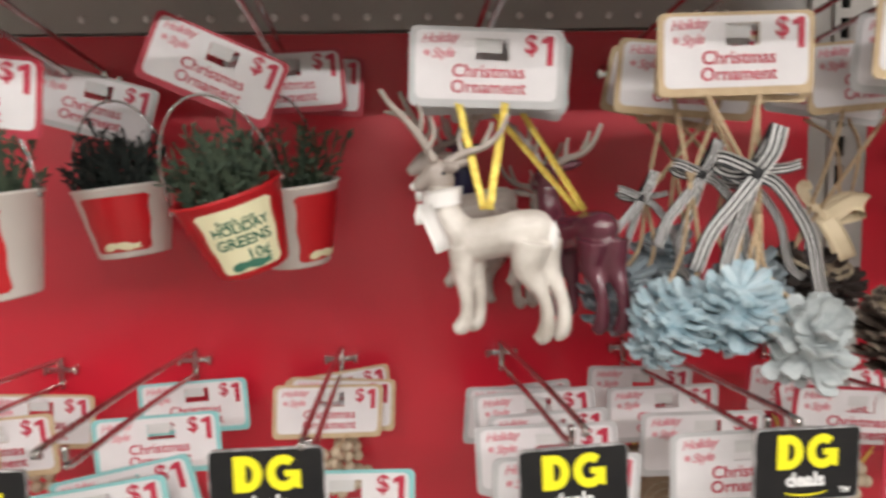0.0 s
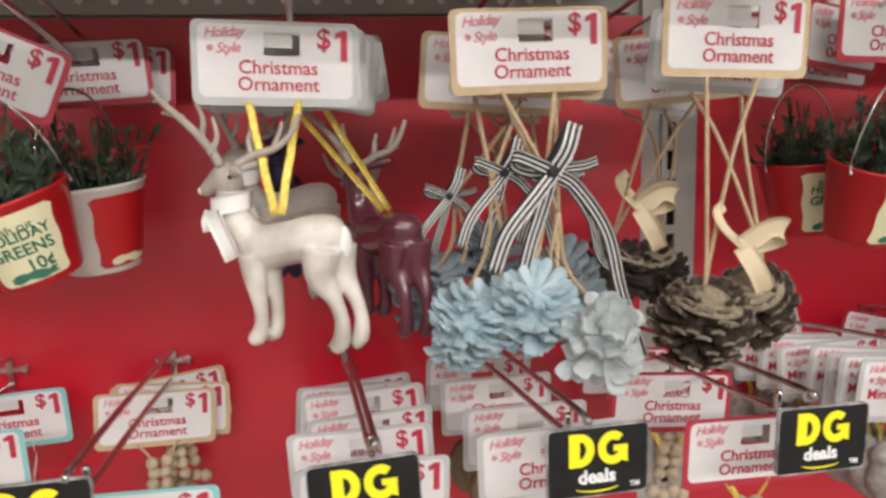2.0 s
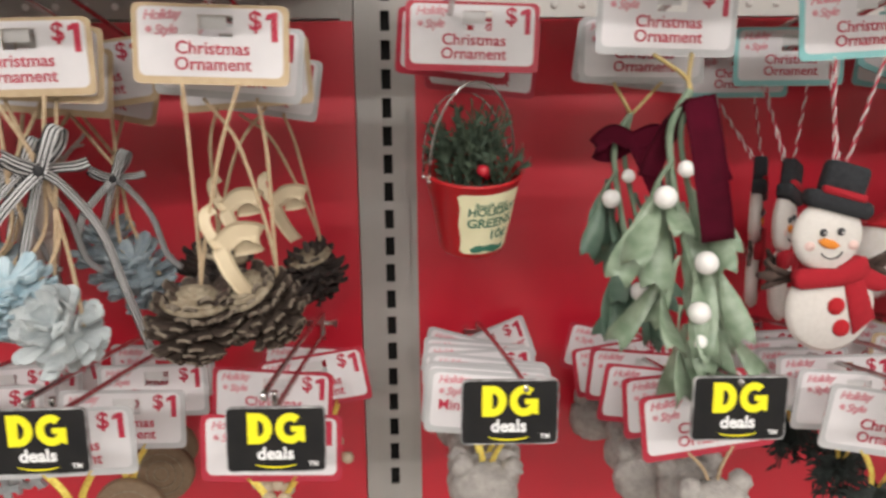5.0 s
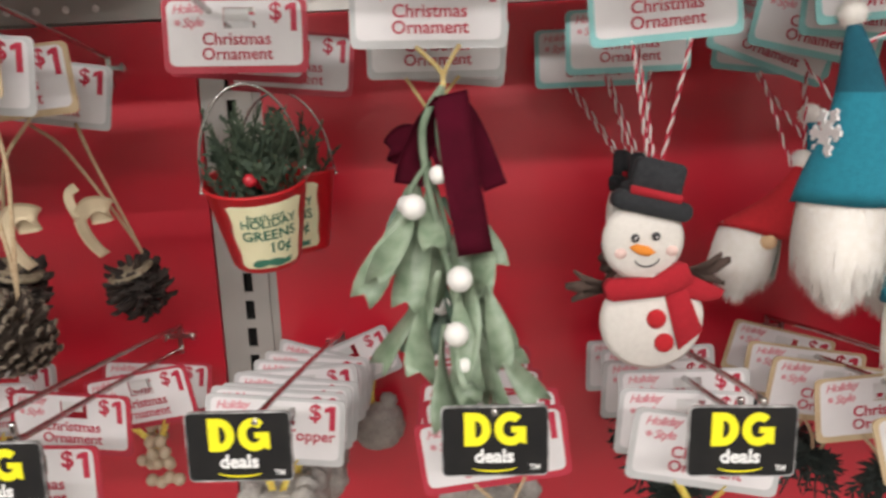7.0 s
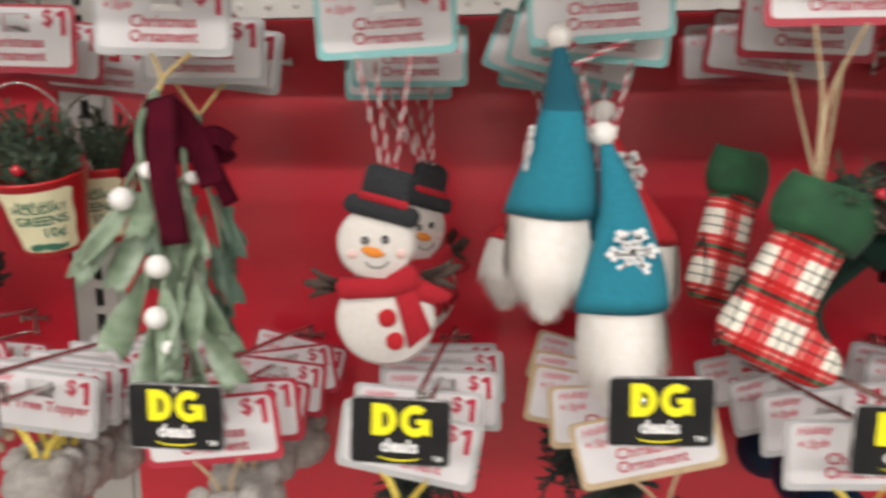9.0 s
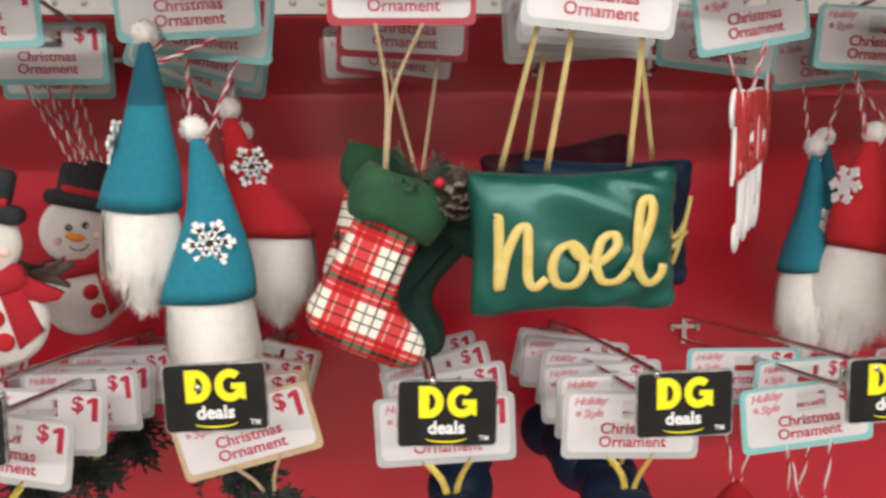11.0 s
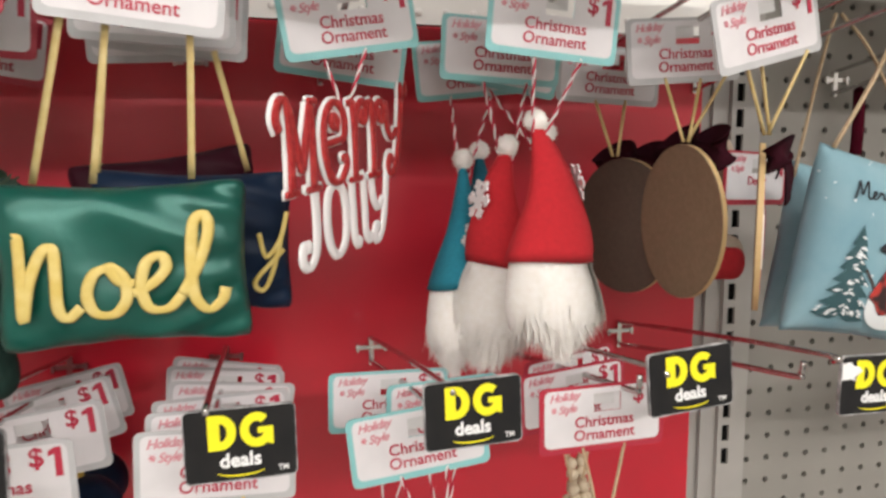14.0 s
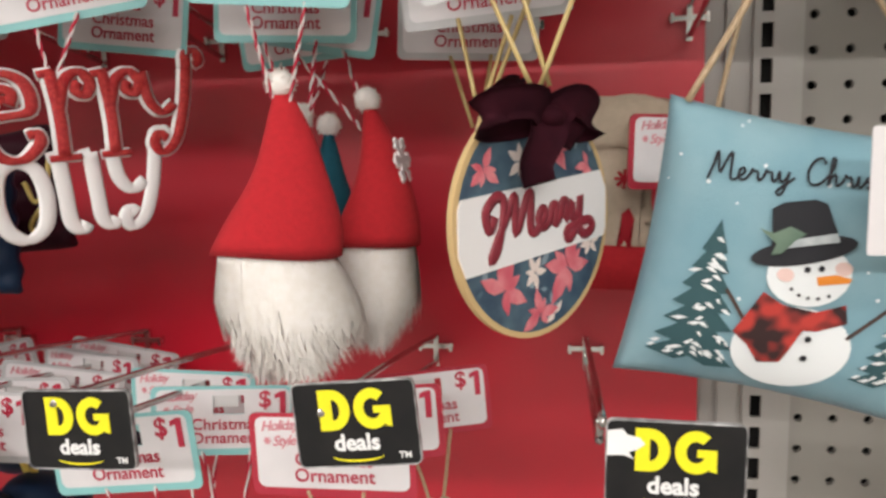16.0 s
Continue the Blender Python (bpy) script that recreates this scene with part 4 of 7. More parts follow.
def cone_mesh(material, length, width, turns, per, open_, slim=1.0, rough=0.12):
    key = (material.name, length, width, turns, per, open_, slim, rough)
    if key not in CONES:
        CONES[key] = bm_mesh("scales", cone_bm(length, width, turns, per, open_, slim, rough), [material, CONE_TIP if material is CONE_BROWN else material])
    return CONES[key]


def striped_bow(o, centre, size, seed, tails=True):
    rnd = random.Random(seed)
    inv = o.matrix_world.inverted()
    c = Vector(centre)
    bm = bmesh.new()

    def band(pts, w, across):
        ribbon(bm, [inv @ (c + Vector(p) * size) for p in smooth_path(pts, 6)], w * size, across, 0.0005)
    band([(0, -0.02, 0), (0.14, -0.12, 0.26), (0.24, -0.08, 0.54), (0.30, 0.05, 0.56), (0.22, 0.12, 0.34), (0, 0.02, 0.02)], 0.22, (0.85, -0.25, -0.35))
    band([(0, -0.02, 0), (-0.22, -0.10, 0.10), (-0.46, -0.02, 0.20), (-0.44, 0.08, 0.08), (-0.25, 0.08, 0.0), (0, 0.02, 0)], 0.18, (0.3, -0.4, 0.9))
    band([(0, 0.02, 0), (0.2, 0.05, 0.03), (0.45, 0.06, 0.05), (0.62, 0.05, 0.10)], 0.15, (0.1, -0.3, 0.9))
    if tails:
        band([(0, -0.04, -0.02), (-0.25, -0.12, -0.28), (-0.62, -0.14, -0.72), (-0.80, -0.10, -1.20)], 0.19, (0.85, -0.3, -0.35))
        band([(0, -0.02, -0.02), (-0.12, -0.02, -0.4), (-0.28, 0.02, -0.9), (-0.38, 0.02, -1.28)], 0.17, (0.95, -0.3, 0.1))
        band([(0.02, -0.02, -0.02), (0.30, -0.06, -0.20), (0.72, -0.02, -0.80), (0.95, 0.05, -1.6), (1.25, 0.03, -2.5 if seed == 1 else -1.9)], 0.17, (0.8, -0.4, 0.4))
    ball(bm, inv @ c, 0.10 * size, sc=(1, 1, 1.2))
    return part("bow", bm, STRIPE, o, "black and white striped ribbon bow")


def cone_ornament(x, y, z, material, length, width, turns, per, open_, rx, ry, rz, hang, border, tagat, label, tilt=0.0, bow=None, bow_seed=1, slim=0.8, rough=0.20, tag_turn=0.0):
    o = ornament("pine_cone_ornament", x, y, z, label, category="pine cone", group="pine cone ornaments")
    me = cone_mesh(material, length, width, turns, per, open_, slim, rough)
    part_mesh("cone", me, None, o, at=pose(0, 0, 0, rx, ry, rz) @ pose(0, 0, length / 2))
    tx, ty, tz = tagat
    if border:
        hung_tag(o, tx, ty, tz, border, tilt, tag_turn)
    hx, hy, hz = hang
    kx, kz = (hx + x) / 2 * 0.5 + hx * 0.5, hz
    world_cord(o, [[(tx - 0.018, ty, tz - 0.034), (hx, hy, hz)], [(tx + 0.012, ty, tz - 0.034), (hx, hy, hz)], [(hx, hy, hz), (hx - 0.004, hy, (hz + z) / 2), (x - 0.008, y - 0.004, z + 0.010)], [(hx, hy, hz), (hx + 0.006, hy, (hz + z) / 2), (x + 0.012, y - 0.004, z + 0.006)]], 0.0013, TWINE, "jute twine loop")
    if bow:
        striped_bow(o, bow[:3], bow[3], bow_seed)
    return o


LBL = "powder blue painted pine cone hung on twine"
cone_ornament(-0.249, -0.248, 1.399, CONE_BLUE, 0.046, 0.043, 10, 11, 0.22, 14, 24, 0, (-0.226, -0.225, 1.480), None, (-0.215, -0.215, 1.565), LBL, bow=(-0.218, -0.222, 1.484, 0.034), bow_seed=2)
cone_ornament(-0.214, -0.255, 1.406, CONE_BLUE, 0.040, 0.046, 9, 12, 0.32, 24, -6, 20, (-0.198, -0.238, 1.485), "kraft", (-0.205, -0.238, 1.5625), LBL + " with striped bow", -1, bow=(-0.197, -0.244, 1.485, 0.044))
cone_ornament(-0.179, -0.270, 1.393, CONE_PALE, 0.036, 0.045, 6, 10, 0.8, 50, -20, 10, (-0.192, -0.240, 1.462), "kraft", (-0.202, -0.230, 1.560), "pale silver painted pine cone hung on twine", 3, slim=0.95, rough=0.30)
cone_ornament(-0.258, -0.190, 1.404, CONE_BLUE_SHADED, 0.040, 0.044, 7, 10, 0.5, 15, 15, 0, (-0.240, -0.190, 1.470), "kraft", (-0.212, -0.190, 1.553), "blue painted pine cone hung behind others, darkened as shade", 5, bow=(-0.246, -0.200, 1.470, 0.028), bow_seed=3)
cone_ornament(-0.165, -0.180, 1.404, CONE_BLUE_SHADED, 0.040, 0.046, 7, 10, 0.5, 20, -15, 0, (-0.180, -0.170, 1.480), "kraft", (-0.196, -0.165, 1.556), "blue painted pine cone hung behind others, darkened as shade", -8, bow=(-0.176, -0.190, 1.476, 0.032), bow_seed=4)
cone_ornament(-0.205, -0.130, 1.412, CONE_BLUE_SHADED, 0.042, 0.046, 7, 10, 0.5, 15, 0, 0, (-0.198, -0.130, 1.490), "kraft", (-0.200, -0.130, 1.552), "blue painted pine cone hung behind others, darkened as shade", 12)


def brown_cone(x, y, z, length, width, rx, ry, rz, tagat, tilt, border, label, ribbon_at=None, material=CONE_BROWN):
    o = ornament("pine_cone_ornament", x, y, z, label, category="pine cone", group="brown pine cone ornaments")
    part_mesh("cone", cone_mesh(material, length, width, 8, 12, 0.45, 0.9, 0.14) if material is CONE_BROWN else cone_mesh(material, length, width, 8, 11, 0.5, 0.6, 0.2), None, o, at=pose(0, 0, 0, rx, ry, rz) @ pose(0, 0, length / 2))
    bm = bmesh.new()
    for k in range(5 if material is CONE_BROWN else 1):
        bmesh.ops.create_cone(bm, cap_ends=True, segments=18, radius1=width * (0.40 - 0.07 * k), radius2=width * (0.36 - 0.07 * k), depth=0.0022, matrix=pose(0, 0, length / 2 + 0.001 + 0.0018 * k, 0, 0, 20 * k))
    me = bm_mesh("cut_base", bm, [CONE_BASE], True)
    part_mesh("cut_base", me, None, o, "woody lighter base of the cone", at=pose(0, 0, 0, rx, ry, rz))
    tx, ty, tz = tagat
    if border:
        hung_tag(o, tx, ty, tz, border, tilt)
    top = (x + 0.004, y, z + 0.030)
    world_cord(o, [[(tx - 0.020, ty, tz - 0.034), ((tx - 0.02 + top[0]) / 2, ty, 1.495), top, (x - 0.004, y, z + 0.012)], [(tx + 0.012, ty, tz - 0.034), ((tx + 0.012 + top[0]) / 2, ty, 1.490), top, (x + 0.006, y, z + 0.010)]], 0.0013, TWINE, "jute twine loop")
    if ribbon_at:
        inv = o.matrix_world.inverted()
        c = Vector(ribbon_at)
        bm = bmesh.new()
        for pts, w, ac in (([(0, 0, 0), (0.012, -0.006, 0.010), (0.023, -0.004, 0.009), (0.021, 0.002, 0.002), (0.008, 0, 0)], 0.012, (0.2, -0.3, 1)), ([(0, 0, 0), (0.006, -0.004, -0.012), (0.012, -0.003, -0.022), (0.016, 0, -0.028)], 0.011, (1, -0.3, 0.35)),
                           ([(0, 0, 0), (-0.008, 0.006, 0.010), (-0.010, 0.010, 0.018), (-0.005, 0.012, 0.022)], 0.007, (1, 0.3, 0))):
            ribbon(bm, [inv @ (c + Vector(p)) for p in smooth_path(pts, 5)], w, ac, 0.0005)
        part("bow", bm, CREAM, o, "cream ribbon bow")
    return o


BL = "brown natural pine cone hung on jute twine"
brown_cone(-0.111, -0.250, 1.388, 0.040, 0.052, 14, 6, 0, (-0.090, -0.250, 1.5675), 2, "kraft", BL + " with a cream bow", (-0.092, -0.262, 1.440))
brown_cone(-0.068, -0.240, 1.395, 0.048, 0.044, 30, -30, 0, (-0.085, -0.225, 1.560), 5, "silver", BL)
brown_cone(-0.125, -0.150, 1.398, 0.046, 0.048, 10, 20, 0, (-0.088, -0.180, 1.556), -4, "kraft", BL, (-0.110, -0.17, 1.452), CONE_DARK)
brown_cone(-0.058, -0.090, 1.386, 0.040, 0.046, 18, -14, 0, (-0.085, -0.130, 1.552), 9, "silver", BL, (-0.085, -0.12, 1.450), CONE_DARK)


# ---- pails of greens
PAIL = {}


def sprig_bm(bm, base, tip, rnd, leaf=0.009, n=16, mi=0):
    base, tip = Vector(base), Vector(tip)
    d = tip - base
    mid = base.lerp(tip, 0.5) + Vector((rnd.uniform(-1, 1), rnd.uniform(-1, 1), 0.5)) * 0.004
    path = [Vector(p) for p in smooth_path([base, mid, tip], 6)]
    tube(bm, path, [0.0007] * len(path), 4, mi)
    for k in range(n):
        p = path[int((0.15 + 0.85 * k / n) * (len(path) - 1))]
        v = (d.normalized() * 0.7 + Vector((rnd.uniform(-1, 1), rnd.uniform(-1, 1), rnd.uniform(-0.4, 1)))).normalized()
        s = v.orthogonal().normalized() * 0.0009
        L = leaf * rnd.uniform(0.6, 1.1)
        a, b, c, e = bm.verts.new(p - s), bm.verts.new(p + v * L * 0.5 - s * 1.5), bm.verts.new(p + v * L), bm.verts.new(p + v * L * 0.5 + s * 1.5)
        bm.faces.new((a, b, c, e)).material_index = mi


def pail(x, y, z, turn, tilt, body_mat, label_mat, ink, words, greens, berries, label, seed, pitch=0.0, r0=0.0235, r1=0.0345, h=0.058):
    """A tapered pail; z is its rim; its printed label faces local -y."""
    o = ornament("pail_ornament", x, y, z, label, turn, tilt, "pail", "little pails of greens", pitch)
    bm = bmesh.new()
    prof = [(0.0, -h), (r0 - 0.001, -h), (r0, -h + 0.0015), (r1, -0.0025), (r1 + 0.0012, -0.0015), (r1 + 0.0012, 0.0), (r1 - 0.0006, 0.0), (r1 - 0.0014, -0.004), (r0 - 0.001, -h + 0.004), (0.0, -h + 0.004)]
    n = 36
    rings = [[bm.verts.new((r * math.cos(2 * math.pi * k / n), r * math.sin(2 * math.pi * k / n), zz)) for k in range(n)] if r else [bm.verts.new((0, 0, zz))] for r, zz in prof]
    for A, B in zip(rings, rings[1:]):
        for k in range(n):
            q = (k + 1) % n
            f = [A[k % len(A)], A[q % len(A)], B[q % len(B)], B[k % len(B)]]
            f = list(dict.fromkeys(f))
            bm.faces.new(f)
    bmesh.ops.recalc_face_normals(bm, faces=bm.faces)
    part("bucket", bm, body_mat, o)

    def wrap(px, pz, lift):
        r = r0 + (r1 - r0) * (pz + h) / h + lift
        a = px / r
        return (r * math.sin(a), -r * math.cos(a), pz)
    bm = bmesh.new()
    half, zt, zb = 0.0255, -0.0065, -h + 0.0045
    cols = 14
    grid = []
    for j in range(11):
        row = []
        for i in range(cols + 1):
            u, v = -1 + 2 * i / cols, j / 10
            wv = half * (1 - 0.24 * v)
            pz = zt + (zb - zt) * v
            if abs(u) > 0.86 and (v < 0.06 or v > 0.94):
                pz += 0.0022 * (1 if v > 0.5 else -1)
            row.append(bm.verts.new(wrap(u * wv * (1 + 0.03 * math.cos(v * 12.5)), pz, 0.0005)))
        grid.append(row)
    for A, B in zip(grid, grid[1:]):
        for k in range(cols):
            bm.faces.new((A[k], B[k], B[k + 1], A[k + 1]))
    lab = part("label", bm, label_mat, o, "printed paper label")
    bm = bmesh.new()
    for text, size, px, pz, sl, fat in words:
        t = bmesh.new()
        add_letters(t, text, size, px, pz, 0, 0, sl, fat=fat, depth=0.0001)
        bmesh.ops.subdivide_edges(t, edges=[e for e in t.edges if e.calc_length() > 0.003], cuts=2)
        for v in t.verts:
            v.co = wrap(v.co.x, v.co.z, 0.0008 - v.co.y)
        me = bpy.data.meshes.new("t")
        t.to_mesh(me)
        t.free()
        bm.from_mesh(me)
        bpy.data.meshes.remove(me)
    for q in range(2):
        pts = [wrap(-0.013 + 0.026 * k / 8, -h + 0.0085 + 0.0016 * math.sin(k * 0.9 + q) * (1 - 2 * q), 0.0008) for k in range(9)]
        ribbon(bm, pts, 0.0034, (0, 0, 1), 0.0002, taper=[0.3, 0.8, 1, 1, 0.8, 1, 1, 0.7, 0.2])
    part("lettering", bm, ink, lab, smooth=False)
    # wire handle with its ears
    bm = bmesh.new()
    arc = [(r1 * 1.0 * math.cos(a), 0.002, 0.002 + 0.058 * math.sin(a)) for a in [math.pi * k / 20 for k in range(21)]]
    tube(bm, arc, 0.0009, 6)
    for s in (-1, 1):
        tube(bm, [(s * r1, 0.002, 0.003), (s * (r1 + 0.0015), 0.0, -0.003), (s * (r1 + 0.002), 0.0, -0.005)], 0.0009, 6)
        ball(bm, (s * (r1 + 0.0012), 0, -0.0035), 0.0018)
    part("handle", bm, WIRE, o, "thin steel wire handle")
    bm = bmesh.new()
    rnd = random.Random(seed)
    for k in range(60):
        a, q = rnd.uniform(0, 6.283), math.sqrt(rnd.random())
        b = (r1 * 0.7 * q * math.cos(a), r1 * 0.7 * q * math.sin(a), -0.012)
        sp = rnd.uniform(0.9, 1.75)
        t = (b[0] * sp + rnd.uniform(-0.012, 0.012), b[1] * sp + rnd.uniform(-0.01, 0.01), rnd.uniform(0.006, 0.046) * (1.25 - 0.5 * q))
        sprig_bm(bm, b, t, rnd, 0.009, 20)
    tagged(part("evergreen_tuft", bm, greens, o, "tuft of artificial evergreen sprigs", smooth=False), kind="stuff")
    for k in range(berries):
        bm = bmesh.new()
        ball(bm, (-0.006 + 0.007 * k, -0.024 + 0.008 * k, 0.008 - 0.006 * k), 0.0042)
        part("berry", bm, BERRY, o, "shiny red berry")
    return o


GREENS = (("fresh cut", 0.0068, -0.001, -0.0150, 0, 0.00005), ("HOLIDAY", 0.0085, 0.0005, -0.0200, 0, 0.00018), ("GREENS", 0.0098, 0.0, -0.0288, 0, 0.0002), ("10¢", 0.0105, 0.006, -0.0385, 0, 0.0002))
OTHER = (("XXXXX", 0.0001, 0, -0.02, 0, 0),)
p1 = pail(-0.500, -0.165, 1.480, 12, -17, PAIL_RED, LABEL_CREAM, GREEN_INK, GREENS, FIR, 0, "red pail of greens with a cream label, hung tilted", 3, pitch=6, h=0.053)
hung_tag(p1, -0.500, -0.150, 1.566, "red", 24, 0)
p3 = pail(-0.468, -0.110, 1.482, 55, -6, PAIL_WHITE, PAIL_RED, LABEL_CREAM, OTHER, FIR, 0, "white pail of greens with a red label", 4)
hung_tag(p3, -0.470, -0.085, 1.566, "red", -3, 5)
hung_tag(p3, -0.455, -0.070, 1.566, "red", 4, 12)
p4 = pail(-0.588, -0.090, 1.482, 2, -6, PAIL_WHITE, PAIL_RED, LABEL_CREAM, OTHER, FIR_DARK, 0, "white pail of dark greens with a red label", 5, r0=0.025, r1=0.034, h=0.050)
hung_tag(p4, -0.606, -0.075, 1.552, "silver", 16, 4)
p5 = pail(-0.630, -0.205, 1.480, 0, -8, PAIL_WHITE, PAIL_RED, LABEL_CREAM, OTHER, FIR, 0, "white pail of greens with a red label, hung in front", 6)
hung_tag(p5, -0.629, -0.205, 1.551, "red", 6, 0)
p2 = pail(0.063, -0.180, 1.478, 22, -6, PAIL_RED, LABEL_CREAM, GREEN_INK, GREENS, FIR, 2, "red pail of greens and red berries with a cream label", 7, pitch=16, r0=0.0225, r1=0.0325)
hung_tag(p2, 0.064, -0.190, 1.5775, "red", 2, 0)
p6 = pail(0.065, -0.098, 1.474, 6, -4, PAIL_RED, LABEL_CREAM, GREEN_INK, GREENS, FIR, 0, "red pail of greens hung behind another", 8)
hung_tag(p6, 0.056, -0.150, 1.575, "red", 5, 20)
hung_tag(p6, 0.080, -0.105, 1.566, "red", 6, 10)


# ---- mistletoe
def leaf_bm(length, width, bend):
    bm = bmesh.new()
    rows = []
    prof = [0.12, 0.18, 0.34, 0.56, 0.76, 0.90, 1.0, 0.97, 0.74]
    for i, w in enumerate(prof):
        u = i / (len(prof) - 1)
        rows.append([bm.verts.new((s * width / 2 * w, -bend * u * u * length - abs(s) * 0.0028 * w + s * 0.0022 * math.sin(5.5 * u + 20 * bend) + dy, -u * length * (0.91 if (s == 0 and u == 1) else 1.0))) for dy in (0, 0.0007) for s in (-1, 0, 1)])
    for A, B in zip(rows, rows[1:]):
        for s in (0, 1):
            bm.faces.new((A[s], B[s], B[s + 1], A[s + 1]))
            bm.faces.new((A[3 + s], A[4 + s], B[4 + s], B[3 + s]))
        bm.faces.new((A[0], A[3], B[3], B[0]))
        bm.faces.new((A[2], B[2], B[5], A[5]))
    bm.faces.new((rows[-1][0], rows[-1][3], rows[-1][4], rows[-1][5], rows[-1][2], rows[-1][1]))
    bm.faces.new((rows[0][0], rows[0][1], rows[0][2], rows[0][5], rows[0][4], rows[0][3]))
    return bm


LEAVES = [bm_mesh("leaf", leaf_bm(0.058, 0.0185, b), [LEAF], True) for b in (0.06, 0.28)]
LEAVES_SHADED = [bm_mesh("leaf", leaf_bm(0.052, 0.0165, b), [LEAF_DARK], True) for b in (0.10, 0.25)]


def mistletoe(x, y, z, label, meshes, seed, bow, size=1.0):
    """z: the top loop. A drooping bunch of forked leaves on stems, with white berries and a velvet bow."""
    o = ornament("mistletoe_ornament", x, y, z, label, category="mistletoe", group="mistletoe bunches")
    rnd = random.Random(seed)
    bm = bmesh.new()
    tube(bm, smooth_path([(0.0, 0, 0.0), (-0.008, -0.002, -0.012), (-0.012, -0.002, -0.03), (-0.006, -0.006, -0.075), (0.004, -0.012, -0.115)], 6), 0.0022, 7)
    tube(bm, smooth_path([(0.0, 0, 0.0), (-0.003, 0.004, -0.03), (0.008, 0.004, -0.08), (0.012, 0.002, -0.12)], 6), 0.0018, 7)
    tube(bm, smooth_path([(-0.010, -0.004, -0.04), (-0.020, -0.006, -0.055), (-0.026, -0.006, -0.075)], 5), 0.0015, 6)
    part("stem", bm, STEM, o)
    spots = [(-0.020, -0.008, -0.060, 24), (-0.010, 0.004, -0.062, 10), (-0.016, 0.0, -0.050, 16), (0.006, 0.006, -0.060, -14), (0.014, 0.004, -0.062, -26), (-0.004, 0.008, -0.075, 4), (0.010, 0.008, -0.080, -10),
             (-0.006, -0.010, -0.098, 16), (0.010, -0.010, -0.098, -20), (0.002, -0.014, -0.105, 2), (-0.012, -0.008, -0.108, 30), (0.018, -0.008, -0.104, -42), (0.004, -0.012, -0.125, 8), (0.012, -0.012, -0.128, -12),
             (0.018, -0.010, -0.130, -36), (-0.004, -0.012, -0.128, 22), (0.008, -0.008, -0.132, -2)]
    spots = spots + [(px * 0.7 + rnd.uniform(-0.006, 0.006), py + 0.008, pz + rnd.uniform(-0.012, 0.012), a * 1.3 + rnd.uniform(-14, 14)) for px, py, pz, a in spots[::2]]
    for i, (px, py, pz, a) in enumerate(spots):
        k = rnd.randrange(2)
        part_mesh("leaf", meshes[k], None, o, at=pose(px * size, py, pz * size, rnd.uniform(-22, 10), a * 0.74 + rnd.uniform(-9, 9), rnd.uniform(-60, 60)) @ Matrix.Scale(rnd.uniform(0.8, 1.05) * size, 4))
    for bx, by, bz, br in ((-0.018, -0.016, -0.062, 0.0070), (0.005, -0.024, -0.100, 0.0070), (0.002, -0.024, -0.130, 0.0068), (-0.004, -0.010, -0.046, 0.0052), (0.006, -0.018, -0.150, 0.005)):
        b = bmesh.new()
        ball(b, (bx * size, by, bz * size), br * size)
        part("berry", b, WHITE, o, "white mistletoe berry")
    for pts, w, ac in bow:
        bm = bmesh.new()
        ribbon(bm, smooth_path(pts, 6), w, ac, 0.0012)
        part("bow_ribbon", bm, VELVET, o, "maroon velvet ribbon of the bow")
    return o


BOW1 = [([(0.004, -0.004, -0.004), (0.006, -0.010, -0.022), (0.008, -0.016, -0.046), (0.014, -0.018, -0.088)], 0.019, (1, -0.2, 0.1)), ([(0.002, 0.0, -0.008), (-0.008, 0.004, -0.020), (-0.018, 0.006, -0.040), (-0.021, 0.006, -0.052)], 0.017, (0.9, 0.3, 0.2)),
        ([(0.004, 0.0, -0.008), (0.013, 0.008, -0.020), (0.020, 0.010, -0.036), (0.027, 0.008, -0.056)], 0.015, (0.8, 0.4, 0.2))]
BOW2 = [([(0.0, -0.004, -0.02), (0.014, -0.010, -0.014), (0.024, -0.006, -0.022), (0.014, 0.0, -0.028), (0.0, 0, -0.02)], 0.013, (0, -0.2, 1)), ([(0.0, -0.004, -0.02), (-0.016, -0.010, -0.014), (-0.026, -0.006, -0.024), (-0.014, 0.0, -0.028), (0.0, 0, -0.02)], 0.013, (0, -0.2, 1)),
        ([(0.002, -0.004, -0.02), (0.010, -0.006, -0.036), (0.022, -0.006, -0.062)], 0.012, (1, 0, 0.3))]
m1 = mistletoe(0.186, -0.248, 1.527, "sage green mistletoe bunch with white berries and a maroon bow", LEAVES, 3, BOW1)
hung_tag(m1, 0.182, -0.222, 1.584, "silver", 2, 0)
world_cord(m1, [[(0.172, -0.222, 1.550), (0.185, -0.240, 1.536), (0.187, -0.247, 1.527)], [(0.196, -0.222, 1.550), (0.188, -0.240, 1.536), (0.186, -0.247, 1.527)]], 0.0014, GOLD_MATTE, "gold cord loop")
m2 = mistletoe(0.176, -0.165, 1.515, "mistletoe bunch with a velvet bow, hung behind, leaves darkened as shade", LEAVES_SHADED, 8, BOW2, 0.95)
hung_tag(m2, 0.184, -0.168, 1.570, "silver", 1, 0)
hung_tag(m2, 0.188, -0.140, 1.568, "silver", 7, 0)
world_cord(m2, [[(0.162, -0.168, 1.536), (0.175, -0.166, 1.515)], [(0.196, -0.168, 1.536), (0.177, -0.166, 1.515)]], 0.0012, GOLD_MATTE, "gold cord loop")


